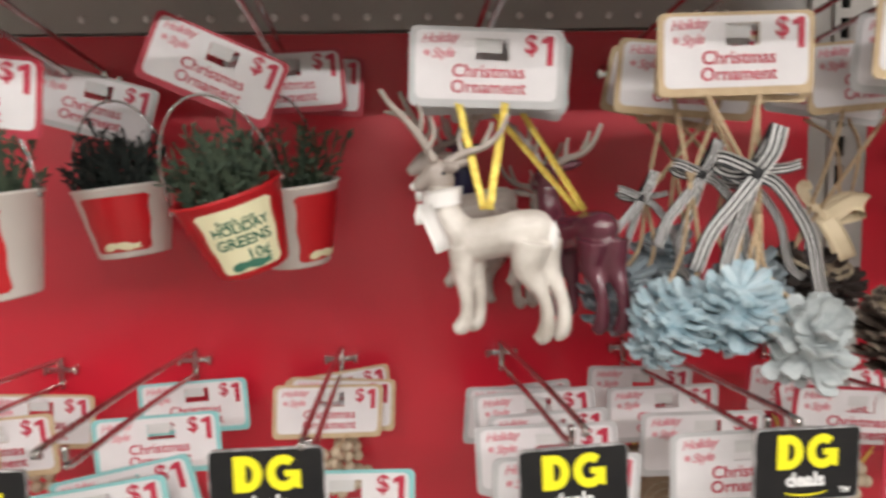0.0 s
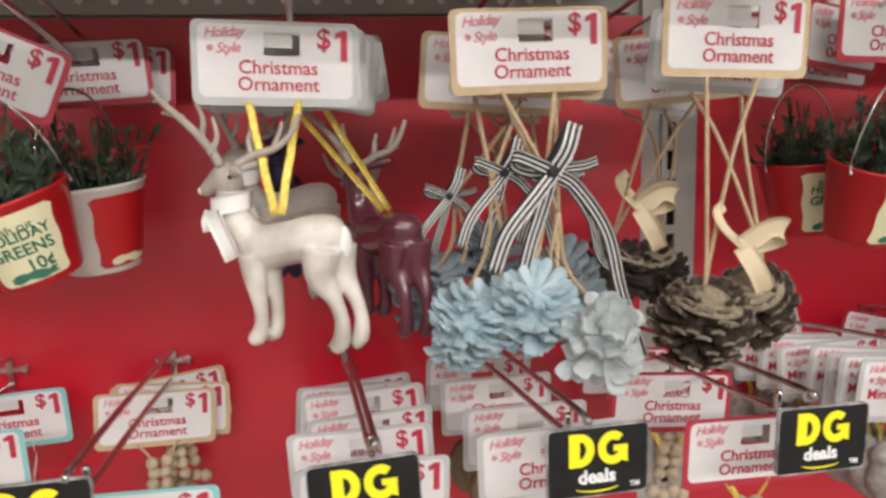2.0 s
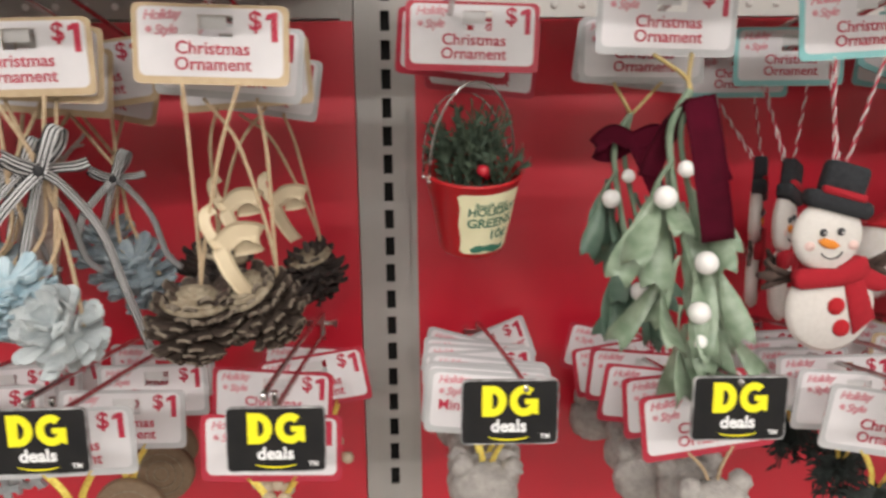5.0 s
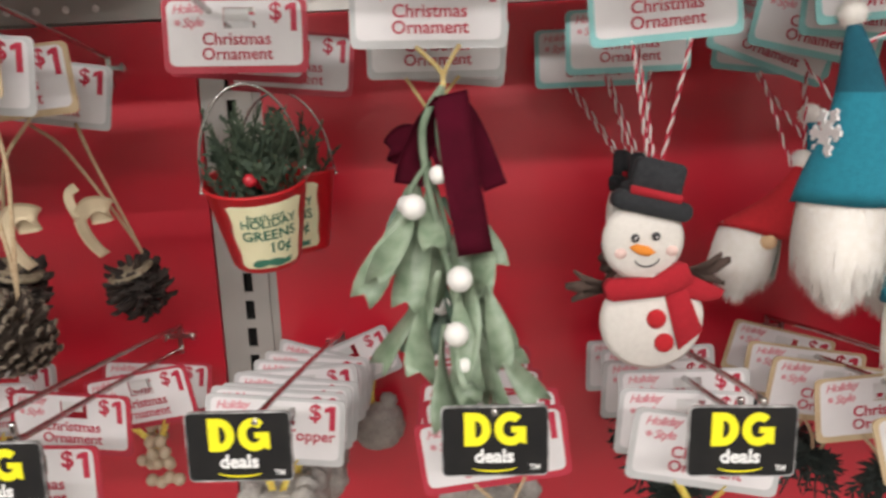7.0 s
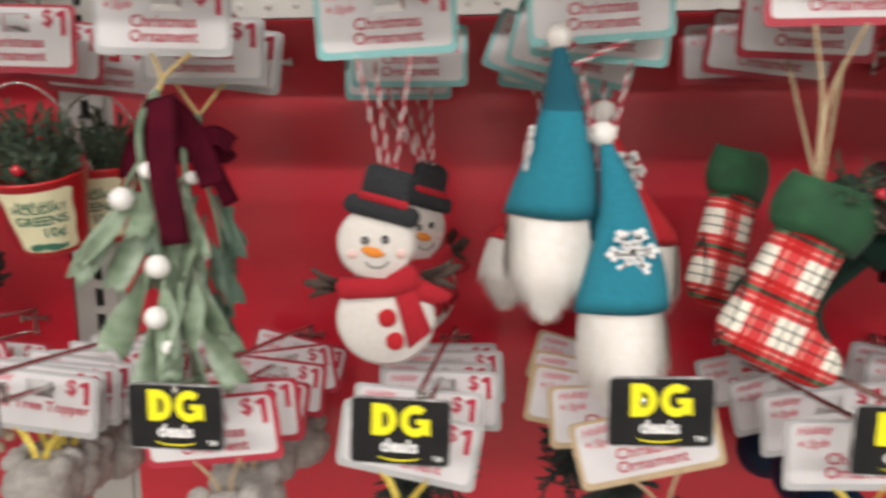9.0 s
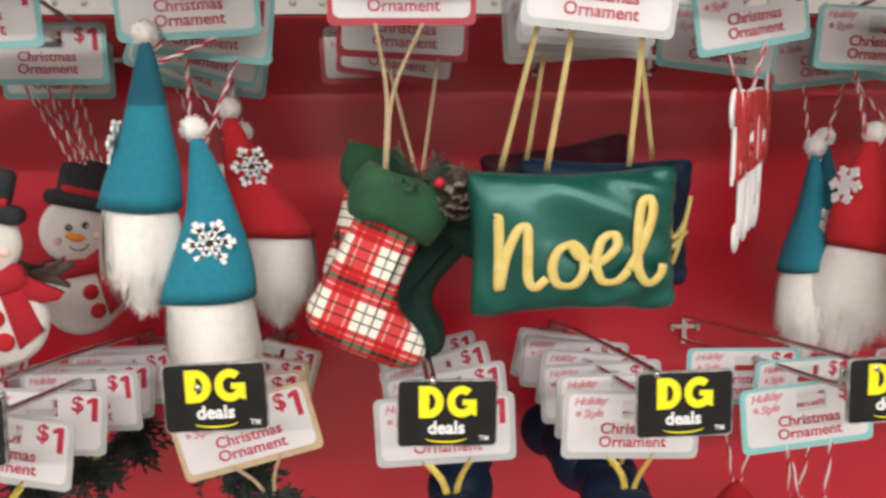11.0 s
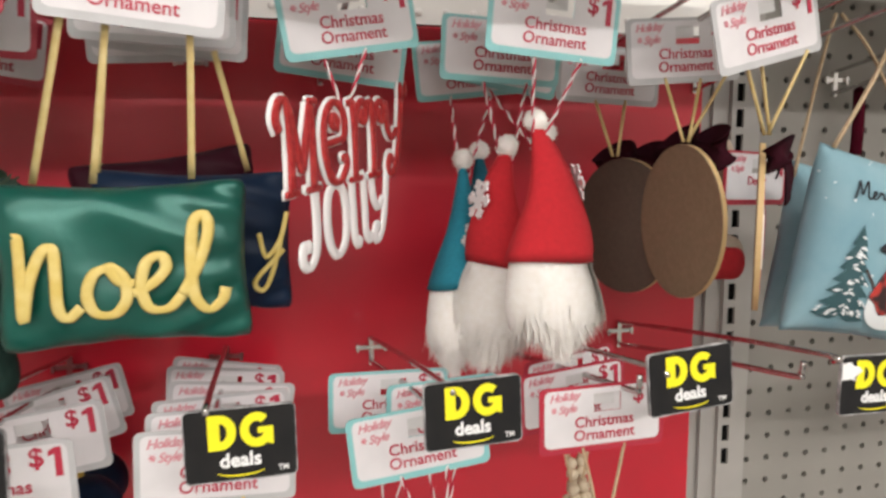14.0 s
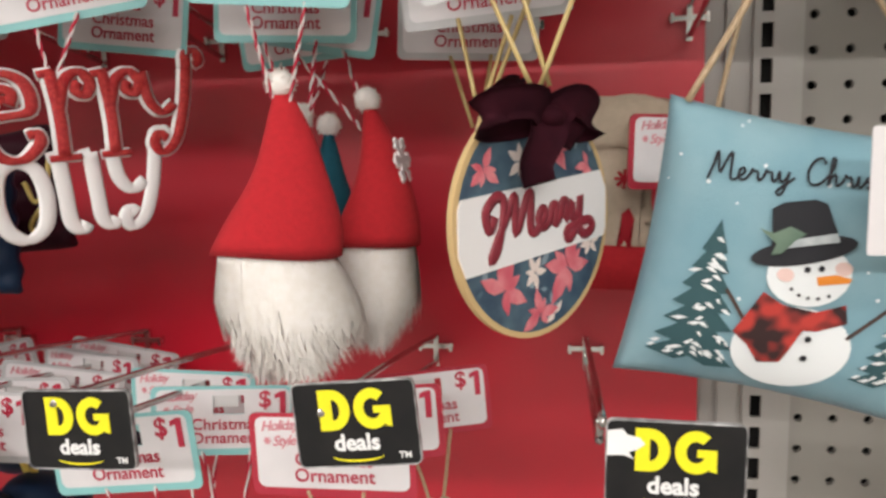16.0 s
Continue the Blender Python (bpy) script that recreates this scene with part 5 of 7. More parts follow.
# ---- felt snowmen
def snowman(x, y, z, turn, label, border, tagat, tilt):
    """z: the middle of the belly. Flat padded felt figure."""
    o = thing("snowman_ornament", pose(x, y, z, 0, 0, turn) @ Matrix.Scale(0.93, 4), label, "snowman ornament", "felt snowmen")
    bm = bmesh.new()
    plate(bm, oval(0.0, 0.0, 0.0355, 0.0345, 32), -0.006, 0.004, 0, 0.004)
    part("belly", bm, FELT_WHITE, o)
    bm = bmesh.new()
    plate(bm, oval(-0.006, 0.0545, 0.0275, 0.0270, 30), -0.006, 0.004, 0, 0.004)
    part("head", bm, FELT_WHITE, o)
    bm = bmesh.new()
    r = radians(-15)

    def rot(p, cx=-0.001, cz=0.078):
        return (cx + p[0] * math.cos(r) - p[1] * math.sin(r), cz + p[0] * math.sin(r) + p[1] * math.cos(r))
    plate(bm, [rot(p) for p in rounded(-0.027, 0.027, -0.0065, 0.0065, 0.006)], -0.0095, 0.003, 0, 0.002)
    part("hat_brim", bm, FELT_BLACK, o, "black felt hat brim")
    bm = bmesh.new()
    plate(bm, [rot(p) for p in rounded(-0.0175, 0.0165, 0.004, 0.030, 0.005)], -0.0085, 0.003, 0, 0.002)
    part("hat_crown", bm, FELT_BLACK, o, "black felt hat crown")
    bm = bmesh.new()
    plate(bm, [rot(p) for p in rounded(-0.0178, 0.0168, 0.0050, 0.0105, 0.001)], -0.0100, -0.006)
    part("hat_band", bm, FELT_SCARF, o, "red felt hat band")
    for ex in (-0.0130, 0.0010):
        bm = bmesh.new()
        ball(bm, (ex, -0.0072, 0.0575 + (0.0005 if ex > 0 else 0)), 0.0030, sc=(1, 0.5, 1))
        e = part("eye", bm, INK_BLACK, o)
        bm = bmesh.new()
        ball(bm, (ex, -0.0086, 0.0575), 0.0008)
        part("stitch", bm, WHITE, e)
    bm = bmesh.new()
    plate(bm, [(-0.0165, 0.0515), (-0.012, 0.0535), (-0.004, 0.0515), (0.0008, 0.0475), (-0.004, 0.0450), (-0.010, 0.0462), (-0.0145, 0.0490)], -0.0082, -0.005, 0, 0.0006)
    part("carrot_nose", bm, ORANGE, o, "orange felt nose")
    bm = bmesh.new()
    tube(bm, [(-0.0050 + 0.0082 * math.cos(a), -0.0066, 0.0440 + 0.0062 * math.sin(a)) for a in [radians(195 + 155 * k / 12) for k in range(13)]], 0.0005, 5)
    part("mouth", bm, INK_BLACK, o, "stitched smile")
    for cx in (-0.0225, 0.0120):
        bm = bmesh.new()
        plate(bm, oval(cx, 0.0475, 0.0042, 0.0036, 14), -0.0064, -0.0058)
        part("cheek", bm, ROSE, o, "pale pink cheek")
    bm = bmesh.new()
    plate(bm, [(-0.0345, 0.0265), (-0.031, 0.0310), (0.000, 0.0305), (0.0165, 0.0400), (0.0215, 0.0385), (0.0260, 0.0270), (0.0195, 0.0215), (0.004, 0.0175), (-0.028, 0.0160), (-0.0325, 0.0180)], -0.0100, -0.002, 0, 0.0012)
    plate(bm, [(0.006, 0.0220), (0.0195, 0.0270), (0.0330, -0.0080), (0.0165, -0.0205)], -0.0085, -0.004, 0, 0.0008)
    plate(bm, [(0.0180, 0.0350), (0.0240, 0.0310), (0.048, 0.0190), (0.044, 0.0135), (0.0330, 0.0120), (0.0200, 0.0160)], -0.0080, -0.003, 0, 0.0008)
    part("scarf", bm, FELT_SCARF, o, "red felt scarf")
    for bx, bz in ((0.0015, 0.0020), (0.0068, -0.0150)):
        bm = bmesh.new()
        plate(bm, oval(bx, bz, 0.0066, 0.0066, 18), -0.0088, -0.005, 0, 0.0012)
        part("button", bm, FELT_RED, o, "red felt button")
    for s, bx, bz in ((-1, -0.034, 0.024), (1, 0.030, 0.030)):
        bm = bmesh.new()
        for dx, dz, w in ((0.024, 0.002 + 0.006 * (s > 0), 0.0042), (0.018, 0.012, 0.0030), (0.020, -0.008, 0.0030)):
            q = [(bx + s * -0.004, bz - w), (bx + s * dx * 0.6, bz + dz * 0.5 - w), (bx + s * dx, bz + dz - w * 0.4), (bx + s * dx, bz + dz + w * 0.5), (bx + s * dx * 0.6, bz + dz * 0.5 + w), (bx + s * -0.004, bz + w)]
            plate(bm, q, -0.001, 0.002)
        part("twig_arm", bm, FELT_BROWN, o, "dark brown felt twig arm")
    hung_tag(o, *tagat, border, tilt)
    tx, ty, tz = tagat
    hx, hz = x + 0.003 * math.cos(radians(turn)), z + 0.098
    candy_cord(o, [[(tx - 0.020, ty, tz - 0.034), (hx - 0.004, y + 0.004, hz)], [(tx + 0.014, ty, tz - 0.034), (hx + 0.004, y + 0.004, hz)], [(tx - 0.012, ty + 0.02, tz - 0.036), (hx, y + 0.005, hz)]])
    return o


snowman(0.310, -0.198, 1.3795, 4, "white felt snowman in a black hat and red scarf", "teal", (0.316, -0.208, 1.583), -3)
snowman(0.326, -0.100, 1.376, 50, "white felt snowman hung behind another one", "teal", (0.318, -0.110, 1.570), 0)
snowman(0.322, -0.055, 1.376, 62, "white felt snowman hung close to the red sheet", "teal", (0.302, -0.055, 1.563), 0)


# ---- gnomes
def fur_bm(rx, ry, length, n, seed):
    """A beard of many tapered strands hanging from an oval hem."""
    rnd = random.Random(seed)
    bm = bmesh.new()
    prof = [(1.0, 0.004), (1.05, -length * 0.25), (0.92, -length * 0.55), (0.6, -length * 0.80), (0.25, -length * 0.93)]
    rings = [[bm.verts.new((rx * s * math.cos(a), ry * s * math.sin(a), z)) for a in [2 * math.pi * k / 18 for k in range(18)]] for s, z in prof]
    for A, B in zip(rings, rings[1:]):
        for k in range(18):
            bm.faces.new((A[k], B[k], B[(k + 1) % 18], A[(k + 1) % 18]))
    bm.faces.new(rings[-1][::-1])
    for k in range(n):
        a, u = rnd.uniform(0, 6.283), rnd.random()
        s = 1.03 + 0.05 * math.sin(3.1 * u)
        shrink = max(0.1, 1 - max(0, u - 0.45) * 1.5)
        p = Vector((rx * s * shrink * math.cos(a), ry * s * shrink * math.sin(a), -length * (0.02 + 0.75 * u)))
        out = Vector((math.cos(a) * rx, math.sin(a) * ry, 0)).normalized()
        L = length * rnd.uniform(0.28, 0.5)
        cl = math.sin(a * 5 + 1) * 0.3
        t = Vector((-out.y, out.x, 0))
        q1 = p + out * 0.0014 + Vector((0, 0, -L * 0.5)) + t * cl * 0.002
        q2 = p + out * (0.0012 if u < 0.5 else rnd.uniform(0, 0.007)) - out * max(0, u - 0.4) * 0.006 + Vector((0, 0, -L)) + t * (cl * 0.004 + rnd.uniform(-0.005, 0.005))
        w = t * 0.00080
        v = [bm.verts.new(c) for c in (p - w, p + w, q1 + w * 0.9, q1 - w * 0.9)]
        tip = bm.verts.new(q2)
        bm.faces.new(v)
        bm.faces.new((v[3], v[2], tip))
    return bm


FURS = [bm_mesh("beard", fur_bm(0.025, 0.017, 0.052, 2600, s), [FUR], True) for s in (1, 2)]


def flake_bm(r):
    bm = bmesh.new()
    for k in range(6):
        a = radians(60 * k)
        u, v = Vector((math.cos(a), 0, math.sin(a))), Vector((-math.sin(a), 0, math.cos(a)))
        for p, q, w in ((Vector(), u * r, 0.11), (u * r * 0.55, u * r * 0.80 + v * r * 0.26, 0.09), (u * r * 0.55, u * r * 0.80 - v * r * 0.26, 0.09), (u * r * 0.28, u * r * 0.42 + v * r * 0.2, 0.10)):
            d = (q - p).normalized()
            s = Vector((-d.z, 0, d.x)) * r * w
            f = [p - s, q - s, q + s, p + s]
            plate(bm, [(c.x, c.z) for c in f], -0.0009, 0.0006)
    return bm


FLAKE = bm_mesh("snowflake", flake_bm(0.0150), [ACRYLIC_WHITE])


def gnome(x, y, z, tip, turn, hat_mat, tip_mat, flake, label, border=None, tagat=None, tilt=0.0, seed=0, lean=0.0, nose=None, tag_turn=0.0, hang=None, wide=1.0, beard=(1.0, 1.0, 0.0)):
    """z: the hat's hem; tip: the hat's tip in the world. Soft cone hat over a fur beard."""
    o = ornament("gnome_ornament", x, y, z, label, turn, lean, "gnome ornament", "gnome ornaments")
    inv = o.matrix_world.inverted()
    T = inv @ Vector(tip)
    bm = bmesh.new()
    n, rows = 24, []
    bend = Vector((0.006 * math.copysign(1, T.x + 1e-6), -0.003, 0))
    for i in range(13):
        u = i / 12
        c = T * u + bend * math.sin(math.pi * u)
        r = (1 - u) ** 0.92 * (1 + 0.05 * math.sin(u * 9)) + 0.07
        rows.append([bm.verts.new(c + Vector((0.0265 * wide * r * math.cos(a), 0.0185 * r * math.sin(a), 0.0012 * math.sin(2 * a) * (1 - u)))) for a in [2 * math.pi * k / n for k in range(n)]])
    rows.insert(0, [bm.verts.new(v.co * 0.94 + Vector((0, 0, 0.001))) for v in rows[0]])
    for i, (A, B) in enumerate(zip(rows, rows[1:])):
        for k in range(n):
            f = bm.faces.new((A[k], A[(k + 1) % n], B[(k + 1) % n], B[k]))
            f.material_index = 1 if i > 7 else 0
    bm.faces.new(rows[-1]).material_index = 1
    part("hat", bm, [hat_mat, tip_mat], o, "tall soft felt hat")
    if beard == (1.0, 1.0, 0.0):
        part_mesh("beard", FURS[seed % 2], None, o, "long white fur beard", at=Matrix.Diagonal((wide * 0.97, 1, 1.08, 1)))
    else:
        bm = fur_bm(0.025, 0.017, 0.052, 2600, seed)
        for v in bm.verts:
            low = min(1.0, max(0.0, -v.co.z / 0.022))
            v.co.x = v.co.x * wide * (0.97 + (beard[0] - 0.97) * low) - beard[2] * v.co.z
            v.co.z *= 1.08 * beard[1]
        part("beard", bm, FUR, o, "long swept white fur beard")
    bm = bmesh.new()
    ball(bm, T, 0.0078)
    rnd = random.Random(seed)
    for k in range(160):
        d = Vector((rnd.gauss(0, 1), rnd.gauss(0, 1), rnd.gauss(0, 1))).normalized()
        s = d.orthogonal().normalized() * 0.0005
        p = T + d * 0.0074
        bm.faces.new([bm.verts.new(q) for q in (p - s, p + s, p + d * 0.0022)])
    part("pompom", bm, FUR, o, "white pompom")
    if flake:
        fx, fz, ft = flake
        u = min(0.8, fz / T.z)
        c = T * u + bend * math.sin(math.pi * u)
        r = (1 - u) ** 0.92 + 0.07
        a = radians(-90 + ft)
        part_mesh("snowflake", FLAKE, None, o, "white glitter snowflake", at=pose(c.x + 0.0265 * wide * r * math.cos(a), c.y + 0.0185 * r * math.sin(a) - 0.0010, c.z, -10, 0, ft))
    if nose:
        bm = bmesh.new()
        ball(bm, nose, 0.0062, sc=(1, 0.8, 0.85))
        part("nose", bm, SKIN, o, "peach felt nose")
    if border:
        hung_tag(o, *tagat, border, tilt, tag_turn)
    if tagat:
        tx, ty, tz = tagat
        hx, hy, hz = hang or (tip[0], tip[1], tip[2] - 0.02)
        candy_cord(o, [[(tx - 0.016, ty, tz - 0.034), (hx - 0.002, hy, hz)], [(tx + 0.016, ty, tz - 0.034), (hx + 0.002, hy, hz)]])
    return o


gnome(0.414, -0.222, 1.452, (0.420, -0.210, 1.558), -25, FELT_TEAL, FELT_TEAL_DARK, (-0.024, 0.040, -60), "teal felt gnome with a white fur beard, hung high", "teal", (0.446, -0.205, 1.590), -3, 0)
gnome(0.457, -0.240, 1.399, (0.447, -0.214, 1.500), 8, FELT_TEAL, FELT_TEAL, (0.002, 0.034, 0), "teal felt gnome with a snowflake and white fur beard", "teal", (0.452, -0.180, 1.580), 6, 1, lean=-4)
gnome(0.399, -0.125, 1.420, (0.440, -0.112, 1.468), 10, FELT_RED, FELT_RED, None, "red felt gnome with a white beard, hung behind teal ones", "teal", (0.425, -0.110, 1.566), 22, 2, lean=14, wide=0.9, beard=(0.95, 0.78, 0.0), nose=(0.004, -0.018, -0.004))
gnome(0.485, -0.150, 1.425, (0.455, -0.150, 1.515), 25, FELT_RED, FELT_RED, (0.010, 0.05, 10), "red felt gnome with a white beard, hung behind teal ones", "teal", (0.440, -0.140, 1.572), 14, 3)
gnome(0.470, -0.095, 1.420, (0.452, -0.095, 1.500), 40, FELT_TEAL, FELT_TEAL, None, "teal felt gnome hung close to the red sheet", "teal", (0.432, -0.085, 1.565), 8, 4)

gnome(0.925, -0.222, 1.420, (0.923, -0.199, 1.510), 20, FELT_RED, FELT_RED, None, "bright red felt gnome with a long white fur beard", "teal", (0.930, -0.219, 1.582), 5, 1, lean=2, wide=1.22, beard=(1.12, 1.05, 0.26))
gnome(0.914, -0.165, 1.410, (0.918, -0.158, 1.494), -25, FELT_RED, FELT_RED, (-0.022, 0.045, -55), "red felt gnome with a peach nose and white beard", "teal", (0.915, -0.160, 1.572), 3, 2, nose=(0.016, -0.020, -0.006), lean=4, wide=1.0, beard=(1.42, 1.25, -0.16))
gnome(0.884, -0.135, 1.388, (0.896, -0.119, 1.484), 73, FELT_TEAL, FELT_TEAL, (-0.02, 0.035, -40), "teal felt gnome with a snowflake, hung behind red ones", "teal", (0.905, -0.110, 1.566), -6, 3, lean=8)
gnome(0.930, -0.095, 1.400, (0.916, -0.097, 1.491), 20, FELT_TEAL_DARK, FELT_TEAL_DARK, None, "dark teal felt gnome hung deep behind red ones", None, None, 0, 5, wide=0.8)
gnome(0.962, -0.160, 1.417, (0.955, -0.140, 1.504), 35, FELT_RED, FELT_RED, (0.02, 0.05, 50), "red felt gnome with white beard, turned aside", "teal", (0.925, -0.140, 1.569), 10, 4)


# ---- stockings
def stocking(name, x, y, z, turn, tilt, body_mat, cuff_mat, label, size=1.0, greens=True, category="stocking"):
    """z: the middle of the leg. Padded boot-shaped stocking, toe to local +x."""
    o = ornament(name, x, y, z, label, turn, tilt, category, "little stockings")
    leg = [(-0.021, 0.040), (-0.022, 0.012), (-0.025, -0.018), (-0.027, -0.034), (-0.020, -0.046), (-0.004, -0.050), (0.020, -0.051), (0.040, -0.050), (0.051, -0.043), (0.052, -0.033), (0.044, -0.024), (0.028, -0.016), (0.021, -0.004), (0.021, 0.015), (0.023, 0.040)]
    pts = smooth_path(leg, 3)
    bm = bmesh.new()
    cx, cz = 0.0, -0.012
    layers = [(0.55, -0.0105), (0.80, -0.0095), (0.94, -0.0062), (1.0, 0.0), (0.94, 0.005), (0.80, 0.008), (0.55, 0.009)]
    spine = [(min(max(p[0], -0.002), 0.036) if p[1] < -0.02 else 0.0, max(p[1], -0.034)) for p in pts]
    rings = [[bm.verts.new(((sx + (px - sx) * s) * size, yy * size, (sz + (pz - sz) * s) * size)) for (px, pz), (sx, sz) in zip(pts, spine)] for s, yy in layers]
    n = len(pts)
    for A, B in zip(rings, rings[1:]):
        for k in range(n - 1):
            bm.faces.new((A[k], A[k + 1], B[k + 1], B[k]))
        bm.faces.new((A[n - 1], A[0], B[0], B[n - 1]))
    for ring, fl in ((rings[0], True), (rings[-1], False)):
        f = bm.faces.new(ring[::-1] if fl else ring)
        bmesh.ops.triangulate(bm, faces=[f])
    bmesh.ops.recalc_face_normals(bm, faces=bm.faces)
    part("boot", bm, body_mat, o)
    bm = bmesh.new()
    rows = []
    for i in range(7):
        u = i / 6
        zz = (0.030 + 0.032 * u) * size
        bulge = 1 + 0.16 * math.sin(math.pi * u)
        rows.append([bm.verts.new((0.001 + 0.0275 * size * bulge * math.cos(a), 0.0135 * size * bulge * math.sin(a), zz + 0.0018 * math.sin(3 * a + i))) for a in [2 * math.pi * k / 28 for k in range(28)]])
    for A, B in zip(rows, rows[1:]):
        for k in range(28):
            bm.faces.new((A[k], A[(k + 1) % 28], B[(k + 1) % 28], B[k]))
    bm.faces.new(rows[-1])
    bm.faces.new(rows[0][::-1])
    part("cuff", bm, cuff_mat, o, "folded plush cuff")
    if greens:
        bm = bmesh.new()
        rnd = random.Random(11)
        for k in range(16):
            a = rnd.uniform(0, 6.28)
            sprig_bm(bm, (0.004, -0.004, 0.058), (0.012 + 0.026 * math.cos(a), -0.010 + 0.008 * math.sin(a), 0.066 + rnd.uniform(-0.012, 0.018)), rnd, 0.008, 14)
        tagged(part("evergreen_tuft", bm, FIR, o, "sprigs of greens", smooth=False), kind="stuff")
        bm = bmesh.new()
        ball(bm, (0.016, -0.017, 0.067), 0.0034)
        part("berry", bm, BERRY, o, "shiny red berry")
        part_mesh("small_cone", cone_mesh(CONE_BROWN, 0.026, 0.026, 7, 8, 0.7), None, o, "tiny brown pine cone", at=pose(0.027, -0.012, 0.070, 40, -30, 0))
    return o


s1 = stocking("stocking_ornament", 0.553, -0.232, 1.412, 6, 24, PLAID, GREEN_VELVET, "red and white tartan stocking with a green plush cuff")
hung_tag(s1, 0.578, -0.230, 1.594, "red", 0, 0)
world_cord(s1, [[(0.560, -0.230, 1.560), (0.566, -0.232, 1.52), (0.564, -0.236, 1.474)], [(0.588, -0.230, 1.560), (0.570, -0.232, 1.52), (0.565, -0.236, 1.474)]], 0.0013, TWINE, "jute twine loop")
s2 = stocking("stocking_ornament", 0.583, -0.185, 1.410, -20, 40, DARK_GREEN, DARK_GREEN, "dark green stocking hung behind a tartan one", greens=False)
hung_tag(s2, 0.580, -0.175, 1.580, "red", 3, 4)
world_cord(s2, [[(0.566, -0.175, 1.545), (0.584, -0.185, 1.47)], [(0.600, -0.175, 1.545), (0.588, -0.185, 1.47)]], 0.0013, TWINE, "jute twine loop")
s3 = stocking("stocking_ornament", 0.545, -0.130, 1.425, 40, 16, PLAID, GREEN_VELVET, "tartan stocking with green cuff, hung deeper behind", greens=False)
hung_tag(s3, 0.577, -0.120, 1.571, "red", 8, -4)
hung_tag(s3, 0.560, -0.100, 1.571, "red", -2, 4)


# ---- little pillows
def pillow_y(u, v, t):
    return t * ((1 - min(1, abs(u)) ** 3.2) * (1 - min(1, abs(v)) ** 3.2)) ** 0.55


def pillow_body(bm, w, h, t, seed, pinch=0.10, n=28, waves=1.0, soft=0.0):
    rnd = random.Random(seed)
    ph = [rnd.uniform(0, 6.28) for _ in range(6)]
    out = []
    for s in (-1, 1):
        grid = []
        for j in range(n + 1):
            row = []
            for i in range(n + 1):
                u, v = -1 + 2 * i / n, -1 + 2 * j / n
                px, pz = u * w / 2 * (1 - pinch * (1 - v * v) * 0.6 * abs(u) ** 2), v * h / 2 * (1 - pinch * (1 - u * u) * 0.9 * abs(v) ** 2)
                nip = 1 - soft * abs(u * v) ** 7
                px, pz = px * nip, pz * nip
                y = s * (pillow_y(u, v, t) + 0.0004) + waves * 0.0011 * math.sin(5 * u + ph[0] + 3 * v) * (1 - u * u) * (1 - v * v) + waves * 0.0007 * math.sin(13 * u * v + ph[1] + 6 * v)
                row.append(bm.verts.new((px, y, pz)))
            grid.append(row)
        for j in range(n):
            for i in range(n):
                f = (grid[j][i], grid[j][i + 1], grid[j + 1][i + 1], grid[j + 1][i])
                bm.faces.new(f if s < 0 else f[::-1])
    bmesh.ops.remove_doubles(bm, verts=bm.verts, dist=0.0012)


def on_pillow(bm, w, h, t, lift):
    """Lays flat shapes of a bmesh on the pillow's front."""
    bmesh.ops.triangulate(bm, faces=bm.faces)
    for _ in range(4):
        long = [e for e in bm.edges if e.calc_length() > 0.0045]
        if not long:
            break
        bmesh.ops.subdivide_edges(bm, edges=long, cuts=1)
        bmesh.ops.triangulate(bm, faces=bm.faces)
    for v in bm.verts:
        v.co.y = v.co.y - pillow_y(v.co.x / (w / 2), v.co.z / (h / 2), t) - lift


